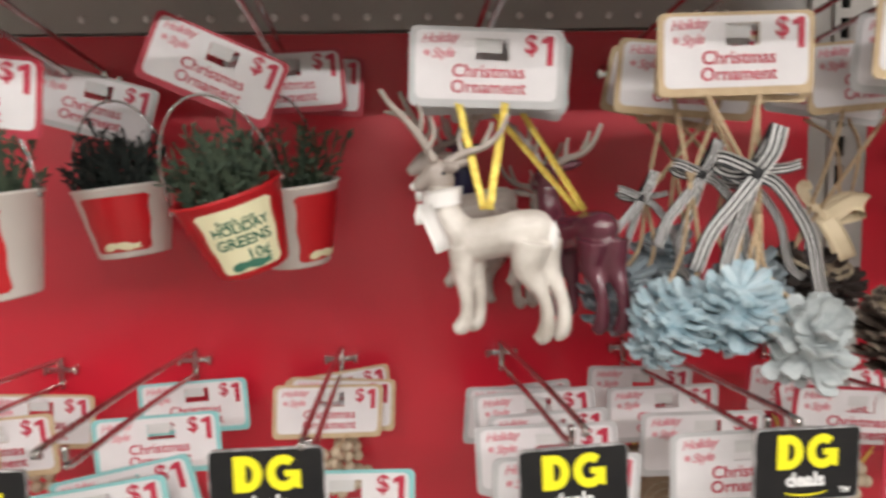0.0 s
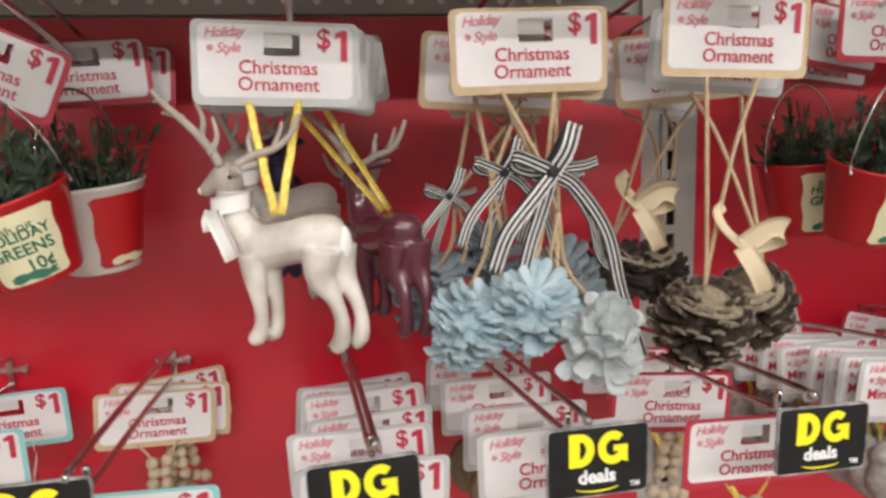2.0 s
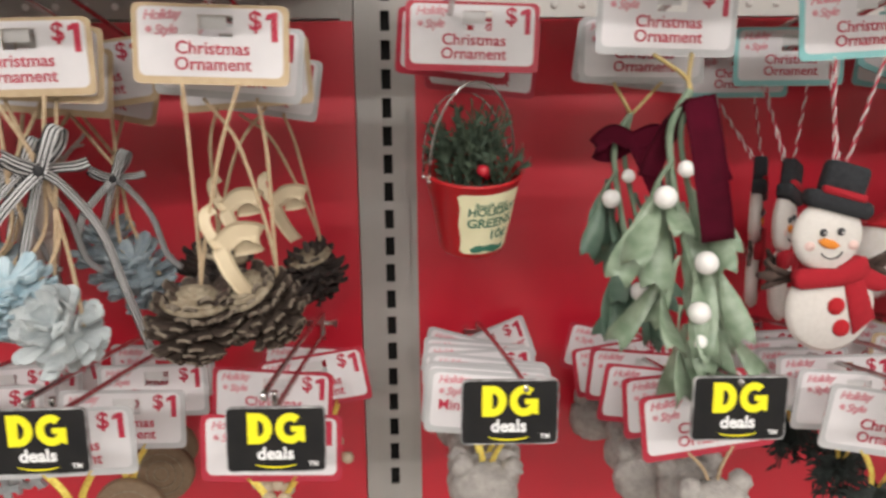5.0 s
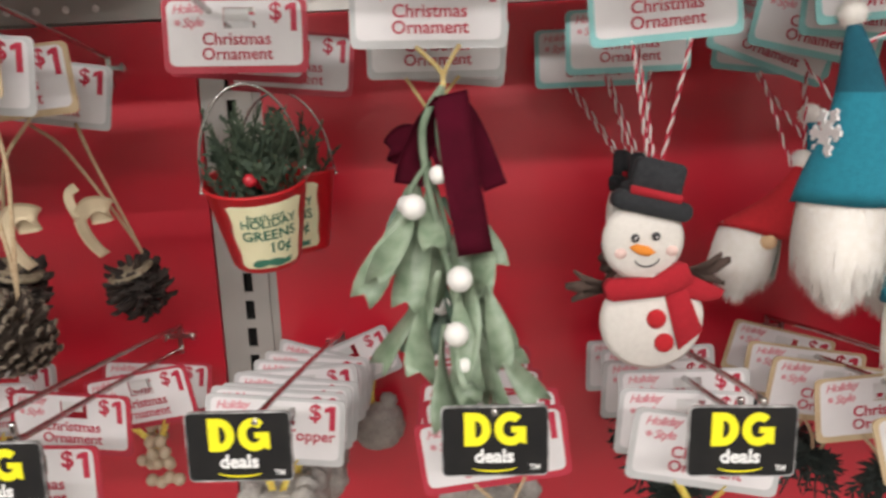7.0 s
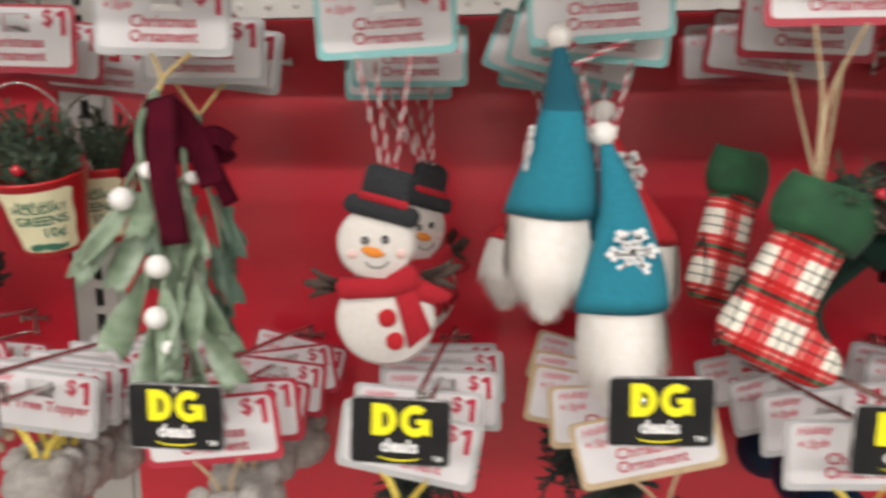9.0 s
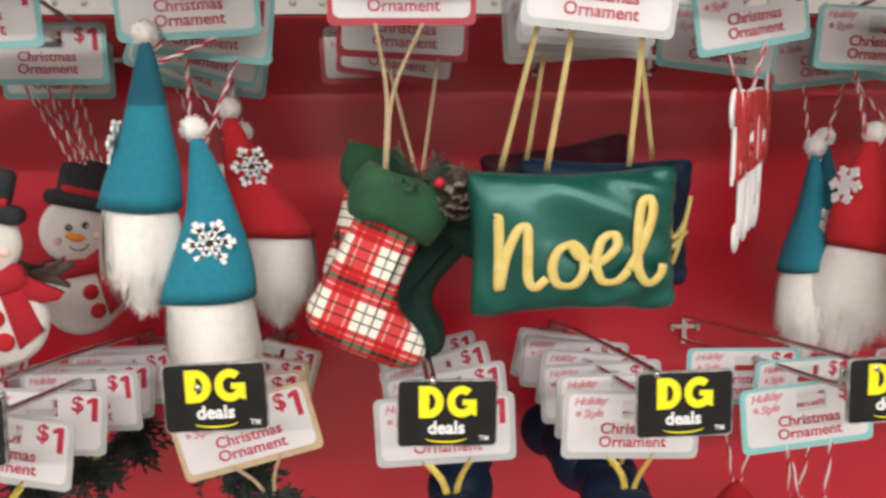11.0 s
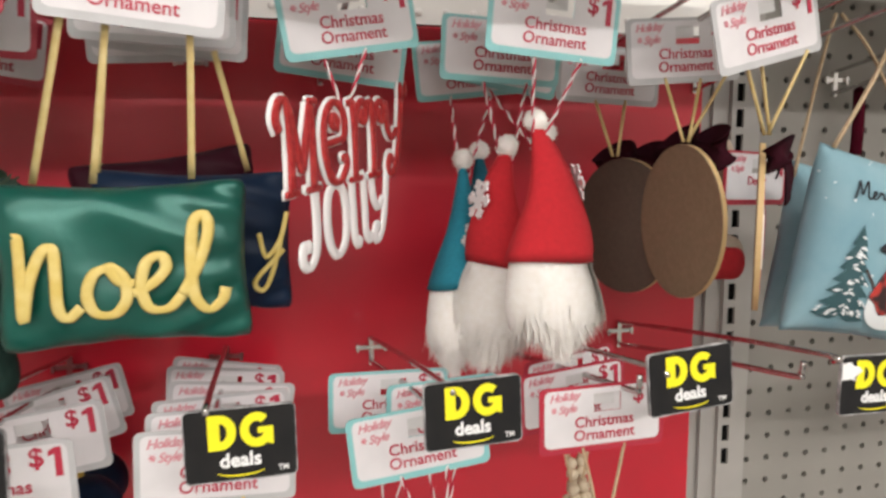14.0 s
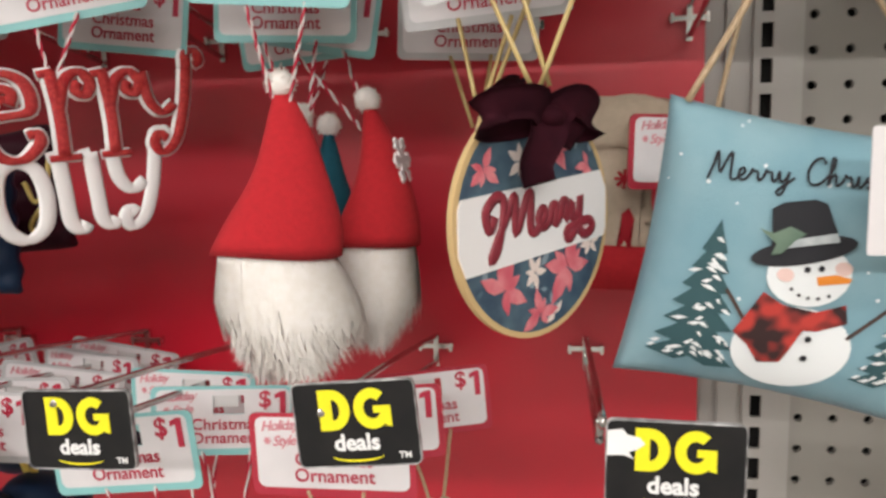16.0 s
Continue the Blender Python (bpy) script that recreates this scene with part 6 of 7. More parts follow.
def noel_pillow(x, y, z, turn, tilt, cloth, word, label, w=0.130, h=0.091):
    o = ornament("pillow_ornament", x, y, z, label, turn, tilt, "pillow ornament", "little satin pillows")
    bm = bmesh.new()
    pillow_body(bm, w, h, 0.0150, 4, 0.13, 40, 1.8, 0.07)
    part("cushion", bm, cloth, o)
    bm = bmesh.new()
    if word:
        # script word from round strokes
        k = 0.0104
        strokes = {
            "n": [(0.0, 3.0), (0.15, 2.9), (0.15, 1.2), (0.10, -0.7), (0.5, 0.9), (1.15, 2.3), (1.7, 2.5), (1.75, 1.2), (1.75, -0.2), (2.15, -0.7), (2.8, -0.2)],
            "o": [(4.3, 1.6), (3.5, 1.3), (3.1, 0.4), (3.4, -0.5), (4.3, -0.6), (4.9, 0.1), (4.8, 1.1), (4.2, 1.6), (4.6, 0.9), (5.3, 0.8)],
            "e": [(5.2, 0.3), (6.1, 0.7), (6.8, 1.4), (6.6, 2.0), (5.9, 1.7), (5.6, 0.6), (5.9, -0.4), (6.8, -0.5), (7.5, 0.1)],
            "l": [(7.5, 0.1), (8.4, 1.6), (8.9, 3.1), (8.7, 3.8), (8.2, 3.4), (8.0, 1.6), (8.1, 0.0), (8.7, -0.7), (9.4, -0.3), (9.6, 0.3)],
        }
        for ch in word:
            path = smooth_path([((a - 4.7) * k * 0.98, 0, (c - 1.45) * k * 1.06) for a, c in strokes[ch]], 8)
            slope = [abs(path[min(i + 1, len(path) - 1)][2] - path[max(i - 1, 0)][2]) / (1e-6 + math.dist(path[min(i + 1, len(path) - 1)], path[max(i - 1, 0)])) for i in range(len(path))]
            tube(bm, path, [0.0020 + 0.0011 * q for q in slope], 8)
        for v in bm.verts:
            v.co.y = v.co.y * 0.25 - pillow_y(v.co.x / (w / 2), v.co.z / (h / 2), 0.0150) - 0.0040
        part("lettering", bm, GOLD_THREAD, o, "gold script embroidery")
    else:
        path = smooth_path([(0.038, 0, 0.006), (0.042, 0, -0.008), (0.050, 0, 0.002), (0.054, 0, 0.018), (0.046, 0, -0.016), (0.040, 0, -0.028), (0.036, 0, -0.022), (0.052, 0, -0.004)], 6)
        tube(bm, [(a, -pillow_y(a / (w / 2), c / (h / 2), 0.0150) - 0.0018, c) for a, b, c in path], 0.0016, 6)
        part("lettering", bm, GOLD_THREAD, o, "gold script embroidery")
    return o


n1 = noel_pillow(0.675, -0.252, 1.431, 0, -1, EMERALD, "noel", "emerald satin pillow ornament embroidered noel in gold")
hung_tag(n1, 0.690, -0.262, 1.585, "silver", 6, 0)
inv = n1.matrix_world.inverted()
for a, b in (((0.652, -0.258, 1.556), (0.632, -0.248, 1.473)), ((0.672, -0.256, 1.552), (0.660, -0.246, 1.473)), ((0.712, -0.258, 1.548), (0.709, -0.248, 1.475))):
    a, b = inv @ Vector(a), inv @ Vector(b)
    bm = bmesh.new()
    ribbon(bm, [a.lerp(b, k / 6) for k in range(7)], 0.0036, (1, 0.4 + 0.3 * math.sin(a.x * 900), 0.1), 0.0004)
    part("ribbon", bm, GOLD_MATTE, n1, "gold ribbon hanger")
n2 = noel_pillow(0.706, -0.205, 1.437, -4, 1, NAVY_SATIN, None, "navy satin pillow ornament hung behind a green one", 0.118, 0.088)
hung_tag(n2, 0.693, -0.215, 1.584, "silver", 2, 0)
inv = n2.matrix_world.inverted()
for a, b in (((0.664, -0.215, 1.545), (0.655, -0.205, 1.478)), ((0.722, -0.225, 1.545), (0.738, -0.205, 1.478))):
    a, b = inv @ Vector(a), inv @ Vector(b)
    bm = bmesh.new()
    ribbon(bm, [a.lerp(b, k / 6) for k in range(7)], 0.0034, (1, 0.5, 0.1), 0.0004)
    part("ribbon", bm, GOLD_MATTE, n2, "gold ribbon hanger")
n3 = noel_pillow(0.690, -0.150, 1.447, 10, -8, MAROON_SATIN, None, "maroon satin pillow ornament hung behind navy one", 0.118, 0.088)
hung_tag(n3, 0.690, -0.165, 1.580, "silver", -3, 0)
hung_tag(n3, 0.700, -0.190, 1.581, "silver", 4, 3)


# ---- word ornament
GLYPHS = {
    "M": (0.95, [[(0.02, 0.66), (-0.04, 0.80), (0.06, 0.97), (0.20, 0.93), (0.24, 0.50), (0.22, 0.02)], [(0.22, 0.90), (0.34, 0.58), (0.46, 0.22), (0.58, 0.58), (0.70, 0.93)], [(0.70, 0.93), (0.73, 0.50), (0.72, 0.02)], [(0.08, 0.0), (0.36, 0.0)], [(0.56, 0.0), (0.88, 0.0)], [(0.66, 0.97), (0.88, 0.97)]]),
    "e": (0.74, [[(0.12, 0.48), (0.36, 0.50), (0.62, 0.56), (0.60, 0.84), (0.36, 0.96), (0.12, 0.78), (0.07, 0.42), (0.22, 0.08), (0.46, 0.02), (0.66, 0.18), (0.64, 0.30), (0.54, 0.28)], [(0.36, 0.66), (0.28, 0.72), (0.34, 0.80), (0.44, 0.74), (0.40, 0.62)]]),
    "r": (0.60, [[(0.14, 0.96), (0.18, 0.50), (0.17, 0.02)], [(0.0, 0.0), (0.36, 0.0)], [(0.0, 0.94), (0.18, 0.97)], [(0.18, 0.56), (0.28, 0.86), (0.46, 0.97), (0.58, 0.84), (0.50, 0.70), (0.40, 0.76), (0.44, 0.85)]]),
    "y": (0.82, [[(0.02, 0.96), (0.08, 0.62), (0.24, 0.46), (0.42, 0.56)], [(0.64, 1.0), (0.54, 0.52), (0.38, 0.10), (0.18, -0.04), (0.08, 0.08), (0.16, 0.20), (0.25, 0.13)], [(0.64, 1.0), (0.66, 1.18), (0.78, 1.22), (0.84, 1.10), (0.76, 1.04)]]),
    "J": (0.66, [[(0.10, 0.97), (0.60, 0.97)], [(0.40, 0.97), (0.42, 0.55), (0.38, 0.18), (0.20, 0.0), (0.03, 0.08), (0.04, 0.26), (0.16, 0.28), (0.17, 0.18)]]),
    "o": (0.70, [[(0.34, 0.97), (0.12, 0.82), (0.05, 0.48), (0.13, 0.14), (0.34, 0.0), (0.56, 0.14), (0.63, 0.48), (0.56, 0.82), (0.34, 0.97)]]),
    "l": (0.40, [[(0.14, 1.0), (0.16, 0.50), (0.18, 0.14), (0.30, 0.02), (0.38, 0.10)], [(0.0, 0.97), (0.15, 1.0)]]),
}


def word_ornament(x, y, z, turn, label):
    o = ornament("word_ornament", x, y, z, label, turn, -4, "word ornament", "glittered word ornaments")
    for word, h, x0, z0, face in (("Merry", 0.0480, -0.088, -0.008, GLITTER_RED), ("Jolly", 0.0440, -0.068, -0.050, None)):
        px = x0
        for ch in word:
            w, lines = GLYPHS[ch]
            letter = None
            for r, flat, yy, matl in ((0.0046 if face else 0.0040, 0.32, 0.0, ACRYLIC_WHITE), (0.0030, 0.45, -0.0018, face)):
                if matl is None:
                    continue
                bm = bmesh.new()
                for l in lines:
                    path = smooth_path([(px + a * h, 0, z0 + c * h) for a, c in l], 5)
                    lean = [abs(path[min(i + 1, len(path) - 1)][2] - path[max(i - 1, 0)][2]) / (1e-6 + math.dist(path[min(i + 1, len(path) - 1)], path[max(i - 1, 0)])) for i in range(len(path))]
                    tube(bm, path, [r * (0.62 + 0.55 * q) for q in lean], 8)
                for v in bm.verts:
                    v.co.y = v.co.y * flat + yy
                if letter is None:
                    letter = part("letter", bm, matl, o, "thick white acrylic letter")
                else:
                    part("letter_face", bm, matl, letter, "red glitter letter face")
            px += w * h
    return o


w1 = word_ornament(0.799, -0.215, 1.481, 58, "red glitter and white word ornament reading Merry Jolly")
hung_tag(w1, 0.800, -0.205, 1.583, "teal", -10, 14)
candy_cord(w1, [[(0.782, -0.205, 1.552), (0.795, -0.212, 1.514)], [(0.810, -0.205, 1.552), (0.797, -0.212, 1.514)]])
hung_tag(w1, 0.806, -0.150, 1.572, "teal", 7, 0)



# ---- oval plaques
def plaque(x, y, z, turn, back_mat, label, front=True, rx=0.055, rz=0.0545):
    """Oval hardboard plaque; its printed front faces local -y."""
    o = ornament("plaque_ornament", x, y, z, label, turn, 0, "plaque", "oval wooden plaques")
    bm = bmesh.new()
    plate(bm, oval(0, 0, rx, rz, 48), -0.0016, 0.0016)
    part("board", bm, back_mat, o, smooth=False)
    bm = bmesh.new()
    ring = oval(0, 0, rx, rz, 48)
    for k in range(48):
        a, b = ring[k], ring[(k + 1) % 48]
        bm.faces.new([bm.verts.new(q) for q in ((a[0] * 1.004, -0.0022, a[1] * 1.004), (b[0] * 1.004, -0.0022, b[1] * 1.004), (b[0] * 1.004, 0.0010, b[1] * 1.004), (a[0] * 1.004, 0.0010, a[1] * 1.004))])
        bm.faces.new([bm.verts.new(q) for q in ((b[0] * 1.004, -0.0022, b[1] * 1.004), (a[0] * 1.004, -0.0022, a[1] * 1.004), (a[0] * 0.955, -0.0022, a[1] * 0.955), (b[0] * 0.955, -0.0022, b[1] * 0.955))])
    part("rim", bm, WOOD_EDGE, o, "light wood rim", smooth=False)
    if front:
        bm = bmesh.new()
        plate(bm, oval(0, 0, rx * 0.955, rz * 0.955, 48), -0.0021, -0.0017)
        pr = part("print", bm, PRINT_NAVY, o, "navy floral print", smooth=False)
        rnd = random.Random(9)
        bm = bmesh.new()
        blooms = [(-0.024, -0.030, 0.019, 0, 8), (0.022, -0.025, 0.020, 0, 9), (0.001, -0.044, 0.013, 0, 7), (0.010, 0.036, 0.017, 0, 8), (-0.012, 0.027, 0.009, 1, 6), (0.038, 0.024, 0.012, 0, 7), (0.040, -0.014, 0.008, 1, 6), (-0.036, 0.024, 0.011, 0, 7), (-0.003, -0.024, 0.008, 1, 6), (0.012, -0.046, 0.007, 1, 5), (0.026, 0.040, 0.007, 1, 6)]
        leaves = [(rnd.uniform(-0.05, 0.05), rnd.choice((-1, 1)) * rnd.uniform(0.021, 0.050), rnd.uniform(0.004, 0.009), 2 + k % 2, 1) for k in range(60)]
        for cx, cz, r, mi, n in leaves + blooms:
            turn0 = rnd.uniform(0, 360)
            for k in range(n):
                a = turn0 + 360 / n * k + rnd.uniform(-14, 14)
                L = r * rnd.uniform(0.8, 1.1) * (0.75 if k % 2 and n > 6 else 1.0)
                u, v = (math.cos(radians(a)), math.sin(radians(a))), (-math.sin(radians(a)), math.cos(radians(a)))
                q = [(cx + u[0] * L * s + v[0] * L * t, cz + u[1] * L * s + v[1] * L * t) for s, t in ((0.04, 0.0), (0.35, -0.20), (0.62, -0.19), (1.0, 0.0), (0.62, 0.19), (0.35, 0.20))]
                if all((p[0] / (rx * 0.955)) ** 2 + (p[1] / (rz * 0.955)) ** 2 < 1 for p in q):
                    plate(bm, q, -0.00225 - 0.0001 * (k % 3) - (0.0002 if mi < 2 else 0), -0.0021, mi)
        part("flowers", bm, [PETAL, PETAL_PALE, PRINT_SLATE, PRINT_MIST], pr, "printed poinsettias and leaves", smooth=False)
        bm = bmesh.new()
        top = [(rx * 0.955 * math.sqrt(max(0, 1 - ((0.0185 + 0.004 * s) / (rz * 0.955)) ** 2)) * s, 0.0165 + 0.0045 * s) for s in (-1, 1)]
        bot = [(rx * 0.945 * math.sqrt(max(0, 1 - ((0.016 - 0.004 * s) / (rz * 0.955)) ** 2)) * s, -0.0165 + 0.0045 * s) for s in (1, -1)]
        e = [(rx * 0.95, 0.012), (rx * 0.952, 0.0), (rx * 0.95, -0.008)]
        f = [(-rx * 0.95, -0.012), (-rx * 0.952, 0.0), (-rx * 0.95, 0.008)]
        plate(bm, top + e + bot + f, -0.0030, -0.0022)
        band = part("band", bm, ACRYLIC_WHITE, pr, "white band across the print", smooth=False)
        bm = bmesh.new()
        k = 0.0076
        path1 = smooth_path([(-4.2, 1.0), (-4.6, 0.2), (-4.9, 1.4), (-4.0, 2.2), (-3.4, 1.6), (-3.9, -1.0), (-4.5, -1.6), (-3.0, 1.2), (-2.5, 1.9), (-2.4, -0.4), (-1.6, 1.4), (-1.1, 1.9), (-1.1, -0.4), (-0.5, -0.6), (0.2, 0.2), (0.0, 0.7), (-0.4, 0.2), (0.0, -0.5), (0.6, -0.2), (0.9, 0.7), (1.3, 0.6), (1.2, -0.5), (1.6, -0.1), (1.9, 0.8), (2.3, 0.7), (2.3, -0.4), (2.8, 0.6), (2.8, -0.3), (3.4, -0.3), (3.7, 0.9), (3.5, -0.8), (2.6, -1.9), (2.4, -1.2), (4.4, -0.9), (5.0, -1.5), (4.2, -1.9), (3.4, -1.2)], 5)
        pts = [(a * k * 1.02 + 0.002, -0.0032, c * k * 0.90 + a * k * 0.10) for a, c in path1]
        tube(bm, pts, 0.0027, 6)
        for v in bm.verts:
            v.co.y = -0.0032 + (v.co.y + 0.0032) * 0.3
        part("lettering", bm, INK_MAROON, pr, "dark red script word")
    return o


BOWP = [([(0, -0.004, 0), (0.014, -0.010, 0.010), (0.032, -0.006, 0.004), (0.036, 0.0, -0.006), (0.016, 0.002, -0.004), (0, 0, 0)], 0.020, (0.1, -0.2, 1)), ([(0, -0.004, 0), (-0.014, -0.010, 0.008), (-0.034, -0.006, 0.006), (-0.036, 0.0, -0.004), (-0.016, 0.002, -0.004), (0, 0, 0)], 0.020, (0.1, -0.2, 1)),
        ([(0, -0.006, 0), (-0.006, -0.010, -0.012), (-0.014, -0.010, -0.028), (-0.012, -0.010, -0.040)], 0.018, (1, -0.2, 0.3)), ([(0, -0.004, 0), (0.010, -0.006, -0.008), (0.022, -0.005, -0.014)], 0.016, (0.6, -0.2, 0.8))]


def velvet_bow(o, at):
    bm = bmesh.new()
    for pts, w, ac in BOWP:
        ribbon(bm, smooth_path(pts, 5), w, ac, 0.0012)
    ball(bm, (0, -0.006, 0), 0.007)
    return part("bow", bm, VELVET_DARK, o, "dark plum velvet bow", at=at)


c1 = plaque(1.061, -0.247, 1.440, 53, MDF, "oval floral plaque with a Merry band and plum bow")
velvet_bow(c1, pose(-0.004, -0.006, 0.046) @ Matrix.Diagonal((0.98, 1, 0.72, 1)))
hung_tag(c1, 1.050, -0.260, 1.578, "silver", -14, 10)
world_cord(c1, [[(1.040, -0.255, 1.545), (1.060, -0.250, 1.500)], [(1.085, -0.255, 1.553), (1.064, -0.248, 1.500)], [(1.055, -0.25, 1.545), (1.068, -0.245, 1.500)]], 0.0012, GOLD_MATTE, "gold cord loop")
c2 = plaque(1.035, -0.196, 1.440, 88, MDF, "oval plaque turned to show its brown back")
velvet_bow(c2, pose(0.0, -0.006, 0.050))
hung_tag(c2, 1.035, -0.195, 1.572, "silver", -4, 0)
world_cord(c2, [[(1.020, -0.195, 1.540), (1.030, -0.205, 1.496)], [(1.048, -0.195, 1.540), (1.034, -0.205, 1.496)], [(1.060, -0.215, 1.55), (1.036, -0.200, 1.496)]], 0.0012, GOLD_MATTE, "gold cord loop")
c3 = plaque(1.032, -0.118, 1.430, 106, MDF_SHADED, "oval plaque with brown back darkened as shade, hung deep behind")
velvet_bow(c3, pose(0.0, -0.006, 0.050))
hung_tag(c3, 1.018, -0.120, 1.562, "silver", 3, 0)
world_cord(c3, [[(1.004, -0.120, 1.530), (1.018, -0.125, 1.486)], [(1.030, -0.120, 1.530), (1.022, -0.125, 1.486)]], 0.0012, GOLD_MATTE, "gold cord loop")


# ---- printed canvas pillow
def canvas_pillow(x, y, z, turn, tilt, label, printed=True, w=0.148, h=0.134):
    o = ornament("canvas_pillow_ornament", x, y, z, label, turn, tilt, "pillow ornament", "printed canvas pillows")
    t = 0.026
    bm = bmesh.new()
    pillow_body(bm, w, h, t, 6, 0.08, 40, 0.3)
    part("cushion", bm, BLUE_CLOTH, o)
    if not printed:
        return o

    def decal(name, fill, matl, lift, lbl=""):
        b = bmesh.new()
        fill(b)
        on_pillow(b, w, h, t, lift + 0.0006)
        part(name, b, matl, o, lbl, smooth=False)

    def flat(shape):
        def f(b):
            v = [b.verts.new((p[0], 0, p[1])) for p in shape]
            fc = b.faces.new(v[::-1])
            bmesh.ops.triangulate(b, faces=[fc])
        return f

    def tree(cx, base, hgt, seed, half=1.0):
        rnd = random.Random(seed)

        def dark(b):
            for k in range(7):
                u = k / 7
                wd = (0.003 + 0.021 * (1 - u) ** 0.9) * half
                z0 = base + hgt * u
                pts = [(cx - wd, z0), (cx - wd * 0.55, z0 + 0.001), (cx - wd * 0.3, z0 - 0.002), (cx, z0 + 0.001), (cx + wd * 0.4, z0 - 0.002), (cx + wd, z0), (cx + wd * 0.25, z0 + hgt * 0.17), (cx, z0 + hgt * 0.24), (cx - wd * 0.25, z0 + hgt * 0.17)]
                v = [b.verts.new((p[0], -0.00005 * k, p[1])) for p in pts]
                b.faces.new(v[::-1])

        def snow(b):
            for k in range(44):
                u = rnd.random() ** 1.3
                wd = (0.002 + 0.020 * (1 - u)) * half
                px, pz = cx + rnd.uniform(-1, 1) * wd, base + hgt * u * 0.95 + rnd.uniform(0, 0.003)
                L = rnd.uniform(0.002, 0.006)
                s = -1 if px < cx else 1
                pts = [(px - L * 0.6, pz - s * -0.0005), (px, pz + 0.0012), (px + L * 0.6, pz - s * 0.0012), (px, pz - 0.0008)]
                v = [b.verts.new((p[0], -0.0001 * (k % 4), p[1])) for p in pts]
                b.faces.new(v[::-1])
        decal("spruce_print", dark, PRINT_TREE, 0.0006, "printed dark spruce")
        decal("tree_snow_print", snow, PRINT_SNOW, 0.0015, "printed snow on the spruce")
    tree(-0.044, -0.050, 0.060, 1, 0.8)
    tree(0.040, -0.044, 0.040, 2, 0.7)
    decal("belly_print", flat(oval(-0.004, -0.035, 0.0248, 0.0190, 26, 12)), PRINT_SNOW, 0.0008, "printed white belly")
    decal("head_print", flat(oval(-0.0045, -0.0015, 0.0172, 0.0138, 24, 12)), PRINT_SNOW, 0.0012, "printed white head")
    decal("scarf_print", flat([(-0.021, -0.012), (-0.012, -0.016), (0.002, -0.0165), (0.013, -0.011), (0.0155, -0.019), (0.004, -0.025), (-0.004, -0.026), (-0.007, -0.042), (-0.016, -0.044), (-0.015, -0.030), (-0.022, -0.037), (-0.0295, -0.032)]), BUFFALO, 0.0017, "printed red and black checked scarf")
    decal("hat_brim_print", flat(oval(-0.009, 0.0085, 0.0218, 0.0058, 26, 20)), PRINT_BLACK, 0.0018, "printed black hat brim")
    decal("hat_print", flat([(-0.0215, 0.004), (-0.0255, 0.024), (-0.0215, 0.0275), (-0.009, 0.0310), (-0.004, 0.0300), (0.0045, 0.0150)]), PRINT_BLACK, 0.0023, "printed black hat")
    decal("hat_band_print", flat([(-0.0165, 0.0085), (-0.0170, 0.0118), (0.0022, 0.0186), (0.0040, 0.0150)]), CONE_PALE, 0.0028, "printed grey hat band")
    decal("holly_print", flat([(-0.0290, 0.0150), (-0.0230, 0.0140), (-0.0170, 0.0180), (-0.0100, 0.0160), (-0.0140, 0.0120), (-0.0180, 0.0060), (-0.0220, 0.0045), (-0.0210, 0.0095)]), LEAF_DARK, 0.0032, "printed holly sprig")
    decal("nose_print", flat([(-0.0015, -0.0015), (0.0000, -0.0050), (0.0120, -0.0015), (0.0125, 0.0005), (0.0060, 0.0010)]), ORANGE, 0.0019, "printed carrot nose")
    for px, pz in ((-0.0140, -0.0030), (0.0085, 0.0040)):
        decal("cheek_print", flat(oval(px, pz, 0.0036, 0.0030, 14)), ROSE, 0.0017, "printed pink cheek")

    def dots(b):
        for px, pz, r in ((-0.0060, 0.0010, 0.0014), (-0.0005, 0.0025, 0.0014), (-0.0105, -0.0085, 0.0008), (-0.0070, -0.0105, 0.0008), (-0.0030, -0.0110, 0.0008), (0.0010, -0.0105, 0.0008), (0.0050, -0.0085, 0.0008), (0.0015, -0.0290, 0.0015), (0.0020, -0.0380, 0.0015)):
            flat(oval(px, pz, r, r, 10))(b)
    decal("dots_print", dots, PRINT_BLACK, 0.0024, "printed eyes, mouth and buttons")

    def words(b):
        k = 0.0041
        m = [(0, -0.1), (0.35, 1.4), (0.6, 2.9), (0.8, 2.0), (1.1, 0.6), (1.5, 1.8), (2.0, 2.9), (2.1, 1.5), (2.2, 0.2), (2.6, 0)]
        e = [(3.0, 0.35), (3.5, 0.8), (3.4, 1.25), (3.05, 1.1), (2.95, 0.5), (3.2, 0.05), (3.7, 0.15)]
        r = [(0, 0.8), (0.12, 1.25), (0.25, 0.95), (0.65, 1.0), (0.75, 0.4), (0.9, 0.05), (1.2, 0.3)]
        y = [(6.9, 1.15), (7.0, 0.4), (7.3, 0.1), (7.7, 0.6), (7.85, 1.15), (7.75, 0.2), (7.5, -1.0), (7.1, -1.3), (6.95, -0.9), (7.6, -0.2), (8.5, 0.6)]
        ch = [(11.3, 2.2), (11.0, 2.8), (10.2, 2.5), (9.7, 1.4), (9.9, 0.3), (10.6, 0), (11.4, 0.6), (12.1, 1.8), (12.2, 2.8), (11.95, 2.8), (11.85, 1.4), (11.8, 0), (12.0, 0.9), (12.4, 1.2), (12.5, 0.5), (12.65, 0.05), (13.0, 0.3)]
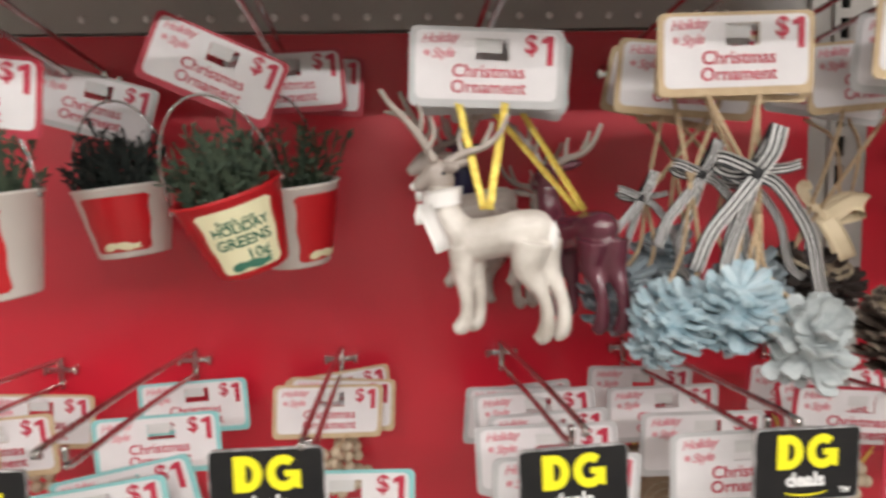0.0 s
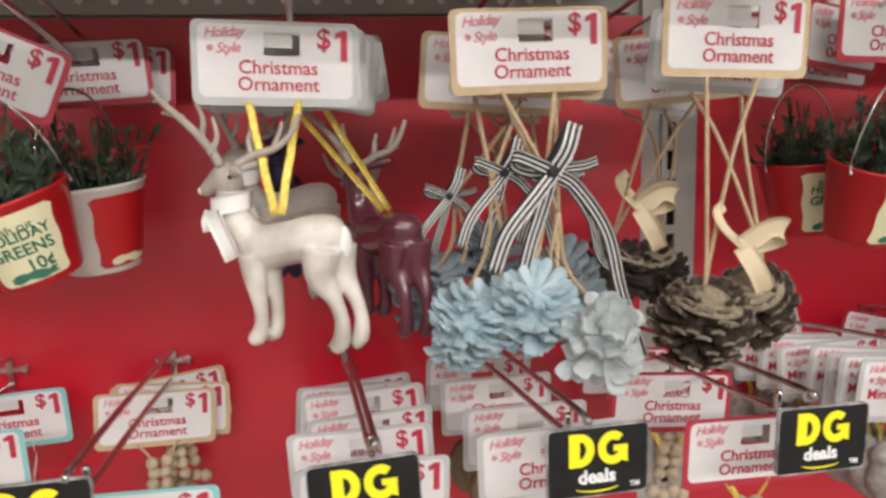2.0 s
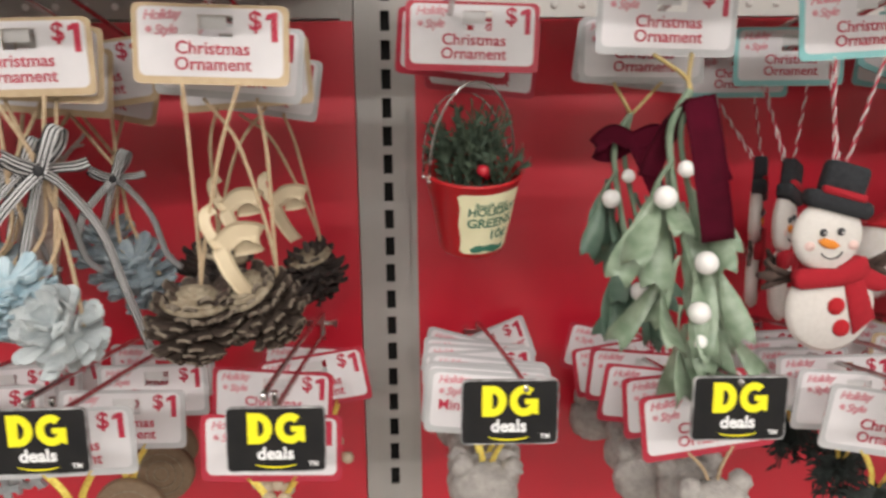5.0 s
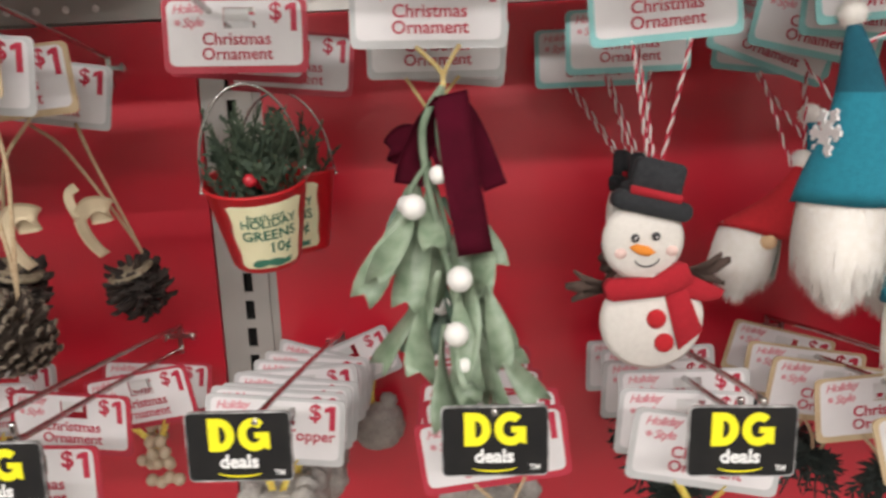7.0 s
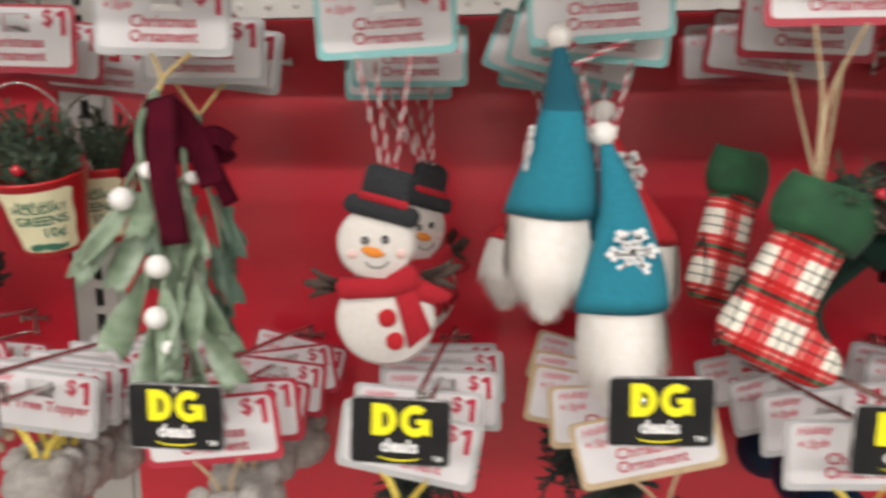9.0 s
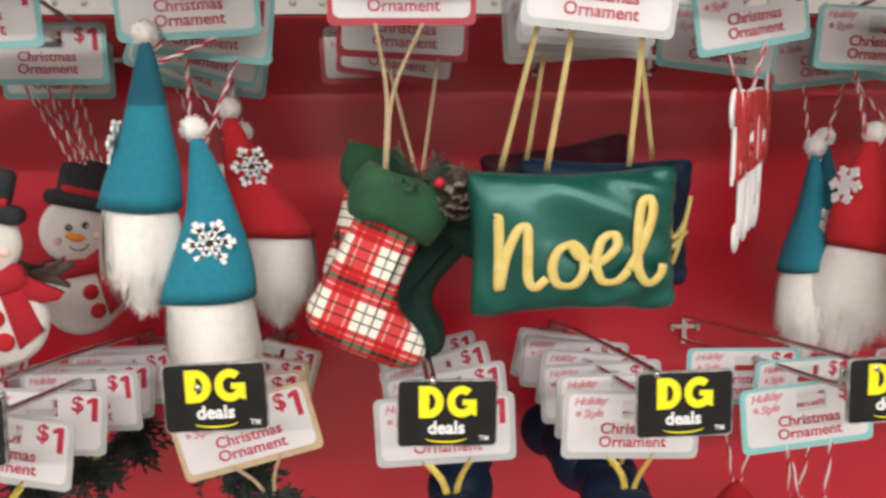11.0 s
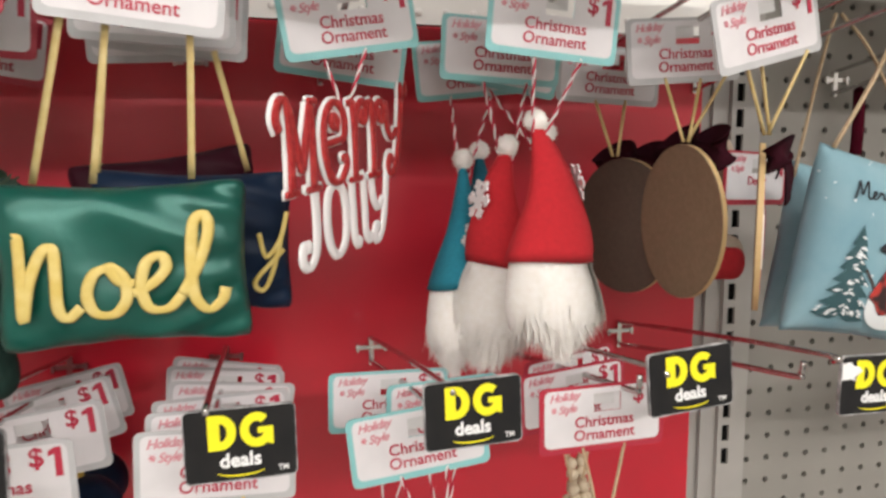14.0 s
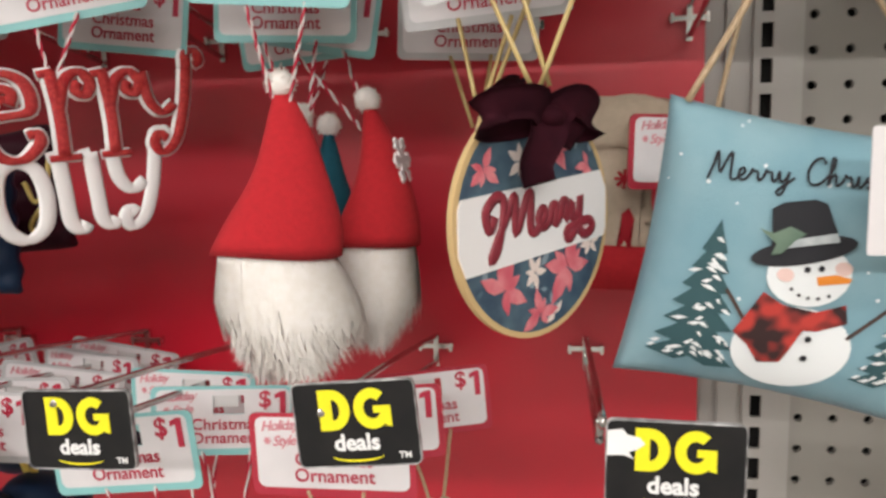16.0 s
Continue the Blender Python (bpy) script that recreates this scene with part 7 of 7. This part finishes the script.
        tail = [(14.7, 1.2), (14.7, 0.3), (14.95, 0.05), (15.3, 0.5), (15.6, 1.2), (15.5, 0.8), (15.9, 0.4), (15.6, 0), (16.3, 0.4), (16.7, 2.2), (16.6, 0.4), (16.9, 0.05), (17.4, 1.1), (17.45, 0.1), (17.7, 1.0), (17.9, 1.1), (17.95, 0.1), (18.2, 1.0), (18.4, 1.1), (18.5, 0.1)]
        strokes = (m + e + [(4.1 + a, c) for a, c in r] + [(5.5 + a, c) for a, c in r] + y, ch + [(13.3 + a, c) for a, c in r] + tail)
        for st in strokes:
            path = smooth_path([(a * k - 0.0534, 0, c * k + 0.0325 + 0.10 * a * k) for a, c in st], 6)
            ribbon(b, [(p[0], p[1], p[2]) for p in path], 0.0011, (0.6, 0, -0.8), 0.0003)
    b = bmesh.new()
    words(b)
    for v in b.verts:
        v.co.y = v.co.y - pillow_y(v.co.x / (w / 2), v.co.z / (h / 2), t) - 0.0014
    part("lettering", b, PRINT_BLACK, o, "black script greeting", smooth=False)
    for s, x0, z0, x1, z1 in ((-1, -0.026, -0.026, -0.036, -0.014), (1, 0.017, -0.026, 0.034, -0.006)):
        b = bmesh.new()
        ribbon(b, [(x0 + (x1 - x0) * k / 4, 0, z0 + (z1 - z0) * k / 4) for k in range(5)], 0.0016, (-(z1 - z0), 0, x1 - x0), 0.0003)
        for v in b.verts:
            v.co.y = v.co.y - pillow_y(v.co.x / (w / 2), v.co.z / (h / 2), t) - 0.0016
        part("twig_print", b, FELT_BROWN, o, "printed twig arm", smooth=False)
    b = bmesh.new()
    rnd = random.Random(3)
    for k in range(26):
        px, pz, r = rnd.uniform(-0.075, 0.075), rnd.uniform(-0.02, 0.06), rnd.uniform(0.0004, 0.0010)
        flat(oval(px, pz, r, r, 6))(b)
    on_pillow(b, w, h, t, 0.0006)
    part("snow_specks", b, PRINT_SNOW, o, "printed snow specks", smooth=False)
    return o


b1 = canvas_pillow(1.183, -0.226, 1.416, 0, 11.0, "blue canvas pillow ornament printed with a snowman and spruces")
world_cord(b1, [[(1.130, -0.232, 1.492), (1.160, -0.235, 1.545), (1.185, -0.235, 1.600)], [(1.255, -0.232, 1.478), (1.222, -0.235, 1.545), (1.190, -0.235, 1.600)]], 0.0017, TWINE, "jute twine hanger")
bm = bmesh.new()
plate(bm, rounded(-0.022, 0.022, -0.050, 0.0, 0.001, 1), -0.0003, 0.0003)
tg = part("tag", bm, CARD, b1, "white card tag seen from its back", smooth=False, at=b1.matrix_world.inverted() @ pose(1.213, -0.280, 1.478, 0, 0, 0))
bm = bmesh.new()
for k in range(11):
    box(bm, -0.012 + k * 0.0017, -0.0112 + k * 0.0017 + 0.0003 * (k % 3), -0.0008, -0.0004, -0.046, -0.036)
part("barcode", bm, INK_BLACK, tg, smooth=False)
b2 = canvas_pillow(1.215, -0.170, 1.405, -6, 9, "plain back of a blue canvas pillow hung behind", False)
world_cord(b2, [[(1.150, -0.17, 1.470), (1.170, -0.17, 1.560), (1.180, -0.17, 1.595)], [(1.280, -0.17, 1.460), (1.220, -0.17, 1.560), (1.185, -0.17, 1.595)]], 0.0014, TWINE, "jute twine hanger")

# beige knit stocking with red toe behind the plaque
k1 = stocking("knit_stocking_ornament", 1.108, -0.105, 1.440, 10, 4, BEIGE_KNIT, BEIGE_KNIT, "beige knit stocking ornament with a dark red foot", 1.0, False)
bm = bmesh.new()
plate(bm, rounded(-0.030, 0.050, -0.058, -0.030, 0.012), -0.0150, 0.010, 0, 0.004)
part("toe", bm, FELT_RED, k1, "dark red foot")
bm = bmesh.new()
for j in range(4):
    c, s = math.cos(j * math.pi / 4), math.sin(j * math.pi / 4)
    plate(bm, [(0.006 * c - 0.0008 * s, 0.012 + 0.006 * s + 0.0008 * c), (-0.006 * c - 0.0008 * s, 0.012 - 0.006 * s + 0.0008 * c), (-0.006 * c + 0.0008 * s, 0.012 - 0.006 * s - 0.0008 * c), (0.006 * c + 0.0008 * s, 0.012 + 0.006 * s - 0.0008 * c)], -0.0120 - 0.0001 * j, -0.0105)
plate(bm, [(0.004, -0.006), (0.008, -0.012), (0.005, -0.024), (0.007, -0.034), (0.003, -0.026), (-0.002, -0.034), (0.001, -0.020), (0.000, -0.010)], -0.0122, -0.0105)
part("motif", bm, FELT_SCARF, k1, "knitted red snowflake and deer motif", smooth=False)
hung_tag(k1, 1.155, -0.120, 1.480, "red", 2, 20, ("Decor", ""))

# dark red knit hats hanging on the pegboard bay
for hx, hy, hz, tl in ((1.375, -0.12, 1.300, 10), (1.430, -0.10, 1.270, -6)):
    o = ornament("knit_hat_ornament", hx, hy, hz, "dark maroon knit hat ornament hung on the pegboard", 0, tl, "hat ornament", "maroon knit hats")
    bm = bmesh.new()
    rows = []
    for i in range(9):
        u = i / 8
        rows.append([bm.verts.new((0.050 * math.cos(a) * (1 - u ** 2.2) + 0.012 * u, 0.022 * math.sin(a) * (1 - u ** 2), 0.085 * u + 0.002 * math.sin(6 * a))) for a in [2 * math.pi * k / 24 for k in range(24)]])
    for A, B in zip(rows, rows[1:]):
        for k in range(24):
            bm.faces.new((A[k], A[(k + 1) % 24], B[(k + 1) % 24], B[k]))
    bm.faces.new(rows[0][::-1])
    part("knit_body", bm, VELVET, o)
    hung_tag(o, hx - 0.03, hy - 0.05, hz + 0.005, "red", 6)
o = ornament("tassel_ornament", 1.338, -0.030, 1.555, "dark maroon tassel hung on the pegboard", 0, 0, "tassel")
bm = bmesh.new()
tube(bm, smooth_path([(0, 0, 0.0), (0, 0, -0.006), (0.001, 0, -0.040), (0, 0, -0.068)], 5), [0.003] * 4 + [0.006] * 12, 10)
part("skirt", bm, VELVET, o)


# ---------------------------------------------------------------- lower row: stacks of tagged ornaments
def small_body(kind, o, rnd, drop=0.0):
    bm = bmesh.new()
    z = -0.062 - drop
    if kind == "beads":
        bm.free()
        if "bead" not in SIGN:
            b = bmesh.new()
            ball(b, (0, 0, 0), 0.0050)
            SIGN["bead"] = bm_mesh("bead", b, [BEAD], True)
        spots = [(s * 0.0045 + rnd.uniform(-0.0012, 0.0012), rnd.uniform(-0.002, 0.002), -0.048 - drop - 0.0092 * k) for s in (-1, 1) for k in range(3)] + [(-0.011 + 0.0075 * k, -0.002, -0.078 - drop - 0.003 * (k % 2)) for k in range(4)]
        for p in spots:
            part_mesh("bead", SIGN["bead"], None, o, at=Matrix.Translation(p))
        return None
    if kind == "slice":
        plate(bm, oval(0, z - 0.022, 0.026, 0.026, 28, 0, 0.03), -0.004, 0.004, 0, 0.0015)
        part("slice", bm, MDF, o, "round wood slice")
        bm = bmesh.new()
        for r in (0.006, 0.012, 0.018):
            tube(bm, [(r * math.cos(a), -0.0042, z - 0.022 + r * math.sin(a)) for a in [2 * math.pi * k / 24 for k in range(25)]], 0.0006, 4)
        return part("growth_rings", bm, CONE_BASE, o, "darker growth rings")
    if kind == "plush":
        ball(bm, (0, 0, z - 0.014), 0.022, sc=(1.1, 0.8, 1), seg=20, rng=14)
        for s in (-1, 1):
            ball(bm, (s * 0.017, 0, z + 0.004), 0.008)
        for v in bm.verts:
            v.co += Vector((rnd.uniform(-1, 1), rnd.uniform(-1, 1), rnd.uniform(-1, 1))) * 0.0012
        return part("plush_head", bm, PLUSH, o, "grey plush head")
    if kind == "dark":
        for k in range(34):
            a, q = rnd.uniform(0, 6.28), rnd.uniform(0.2, 1)
            sprig_bm(bm, (0, 0, z + 0.004), (0.026 * q * math.cos(a), 0.016 * q * math.sin(a), z - 0.012 + rnd.uniform(-0.02, 0.014)), rnd, 0.011, 12)
        return part("tuft", bm, FIR_DARK, o, "dark tinsel tuft", smooth=False)
    if kind == "star":
        for k in range(6):
            a = radians(60 * k + 8)
            u = Vector((math.cos(a), 0, math.sin(a)))
            v = Vector((-math.sin(a), 0, math.cos(a)))
            c = Vector((0, 0, z - 0.010))
            plate(bm, [((c + u * p + v * q).x, (c + u * p + v * q).z) for p, q in ((0, -0.002), (0.022, -0.003), (0.024, 0.003), (0, 0.002))], -0.002, 0.002)
            plate(bm, [((c + u * p + v * q).x, (c + u * p + v * q).z) for p, q in ((0.012, -0.009), (0.017, -0.009), (0.017, 0.009), (0.012, 0.009))], -0.0016, 0.0016)
        return part("silver_flake", bm, CONE_PALE, o, "silver snowflake", smooth=False)
    if kind == "bauble":
        ball(bm, (0, 0, z - 0.018), 0.024, seg=20, rng=14)
        return part("bauble", bm, NAVY_SATIN, o, "dark blue bauble")
    tube(bm, smooth_path([(0, 0, z + 0.01), (0, 0, z - 0.004), (0.002, 0, z - 0.03)], 4), [0.002, 0.004, 0.007, 0.010, 0.013, 0.016, 0.018, 0.019, 0.019], 14)
    return part("felt_cone", bm, FELT_RED, o, "red felt cone")


def stack(hx, border, items, kind, label, string, words=CO, drop=0.0):
    """items: (y, tilt, turn, dx, dz) from the panel outwards, hung along the rising prong."""
    for i, (y, tilt, turn, dx, dz) in enumerate(items):
        rnd = random.Random(int(1000 * (hx + 2)) + i)
        z = 1.303 + 0.108 * -y + dz
        o = ornament("tagged_ornament", hx + dx, y, z, label, turn, tilt, group="tagged ornaments of the lower hooks")
        tag(o, pose(0, 0, 0), border, words)
        lines = [[(-0.016, 0, -0.032), (-0.006 - 0.06 * drop, 0.001, -0.046 - drop / 2), (-0.002, 0.002, -0.060 - drop)], [(0.014, 0, -0.032), (0.006 + 0.06 * drop, 0.001, -0.046 - drop / 2), (0.002, 0.002, -0.060 - drop)]]
        if string == "candy":
            bm = bmesh.new()
            for l in lines:
                candy_bm(bm, [l[0], l[1], l[2]], 0.0011)
            part("cord", bm, [CANDY_W, CANDY_R], o, "red and white twisted yarn loop")
        elif string == "gold":
            bm = bmesh.new()
            for l in lines:
                ribbon(bm, smooth_path(l, 4), 0.0045, (1, 0.4, 0.2), 0.0004)
            part("ribbon", bm, GOLD, o, "metallic gold ribbon loop")
        else:
            cord(o, lines, 0.0012, TWINE, "jute twine loop")
        if kind:
            small_body(kind, o, rnd, drop)


SL = "tree ornament on a silver-bordered card tag"
stack(-0.679, "kraft", [(-0.05, 3, 0, 0, 0), (-0.12, -3, 0, 0, -0.002), (-0.20, 2, 0, 0.004, 0)], "beads", "wooden bead ornament on a kraft-bordered card tag", "twine")
stack(-0.562, "teal", [(-0.035, -2, 0, 0, 0.003), (-0.115, -1, 4, -0.005, -0.006), (-0.200, -12, -4, 0.000, -0.018), (-0.22, -5, 6, -0.012, -0.022)], "felt", "felt ornament on a teal-bordered card tag", "candy", drop=0.045)
stack(-0.450, "kraft", [(-0.025, -6, 6, 0.006, 0.004), (-0.036, 3, -3, 0.010, 0.0), (-0.052, 4, 8, 0.0, -0.002)], "beads", "wooden bead ornament on a kraft-bordered card tag", "twine")
stack(-0.440, "teal", [(-0.22, 2, 0, 0.010, -0.020)], "star", "silver snowflake ornament on a teal-bordered card tag", "candy")
stack(-0.300, "silver", [(-0.045, -8, -10, 0.006, -0.010), (-0.085, 5, 12, 0.000, -0.003), (-0.125, -5, -8, 0.004, 0.002), (-0.165, 3, 14, 0.006, -0.004), (-0.205, -2, -6, -0.004, -0.002), (-0.245, 3, 6, 0.0, -0.010)], "star", SL, "gold")
stack(-0.195, "silver", [(-0.06, 3, 0, 0.0, 0.004), (-0.10, 0, 0, 0.004, -0.004), (-0.17, 2, 2, 0.006, -0.008), (-0.245, -1, 0, -0.002, 0.000)], "slice", SL, "gold")
stack(-0.065, "red", [(-0.06, 8, 10, 0.0, 0.0), (-0.11, -10, -6, 0.004, 0.003), (-0.17, 4, -4, -0.016, 0.004), (-0.245, 2, 0, -0.004, -0.008)], "beads", "ornament on a red-bordered card tag", "gold")
stack(0.070, "silver", [(-0.025, -20, 8, 0.016, 0.004), (-0.050, 12, -14, 0.006, 0.002), (-0.080, 4, -8, 0.004, 0.005), (-0.110, 3, -6, 0.004, 0.006), (-0.135, -4, -6, 0.002, 0.008), (-0.165, 6, -4, 0.006, 0.008), (-0.185, 3, -3, 0.004, 0.008), (-0.200, 5, -2, 0.002, 0.009), (-0.215, 6, 0, 0.004, 0.008)], "plush", "mini tree topper on a silver-bordered card tag", "gold", ("Mini Tree Topper", ""))
stack(0.197, "red", [(-0.035, 14, 0, 0.010, 0.002), (-0.075, -8, 0, 0.006, 0.0), (-0.12, 6, 0, 0.010, 0.0), (-0.165, 9, 6, 0.008, -0.004), (-0.205, -4, 0, 0.012, 0.002), (-0.248, -6, 2, 0.010, 0.002)], "plush", "plush ornament on a red-bordered card tag", "twine")
stack(0.340, "silver", [(-0.04, 2, 10, 0.0, 0.0), (-0.085, -3, -6, 0.006, 0.002), (-0.12, 4, 10, -0.002, 0.0), (-0.16, -2, -8, 0.004, 0.002), (-0.20, 6, 4, -0.006, -0.002), (-0.245, 9, -4, -0.006, -0.006)], "dark", SL, "gold")
stack(0.468, "kraft", [(-0.05, 16, 0, -0.008, 0.004), (-0.10, 8, -6, -0.012, 0.0), (-0.145, 10, 0, -0.014, -0.002), (-0.19, -4, 0, -0.004, 0.002), (-0.24, -14, 0, 0.006, -0.002)], "dark", "ornament on a kraft-bordered card tag", "twine")
stack(0.592, "silver", [(-0.05, -12, 0, 0.004, 0.0), (-0.12, -14, 6, 0.008, 0.0), (-0.18, -6, 6, 0.012, 0.0), (-0.242, -2, 0, 0.008, -0.004)], "bauble", SL, "gold")
stack(0.718, "silver", [(-0.045, 12, 10, 0.0, 0.002), (-0.09, 4, -8, 0.0, 0.004), (-0.13, 8, 8, 0.006, 0.0), (-0.17, -3, -4, 0.0, 0.0), (-0.21, 2, 6, 0.002, 0.0), (-0.245, 2, 0, 0.0, -0.004)], "bauble", SL, "gold")
stack(0.838, "teal", [(-0.150, 1, 0, -0.004, 0.004), (-0.175, 2, 14, 0.030, 0.000), (-0.235, -6, 0, -0.002, -0.004)], "felt", "felt ornament on a teal-bordered card tag", "candy", drop=0.045)
stack(0.962, "red", [(-0.13, -4, 14, 0.022, 0.004), (-0.185, -3, 8, 0.000, 0.004), (-0.240, -1, 0, -0.004, 0.002)], "beads", "wooden bead ornament on a red-bordered card tag", "twine", drop=0.035)
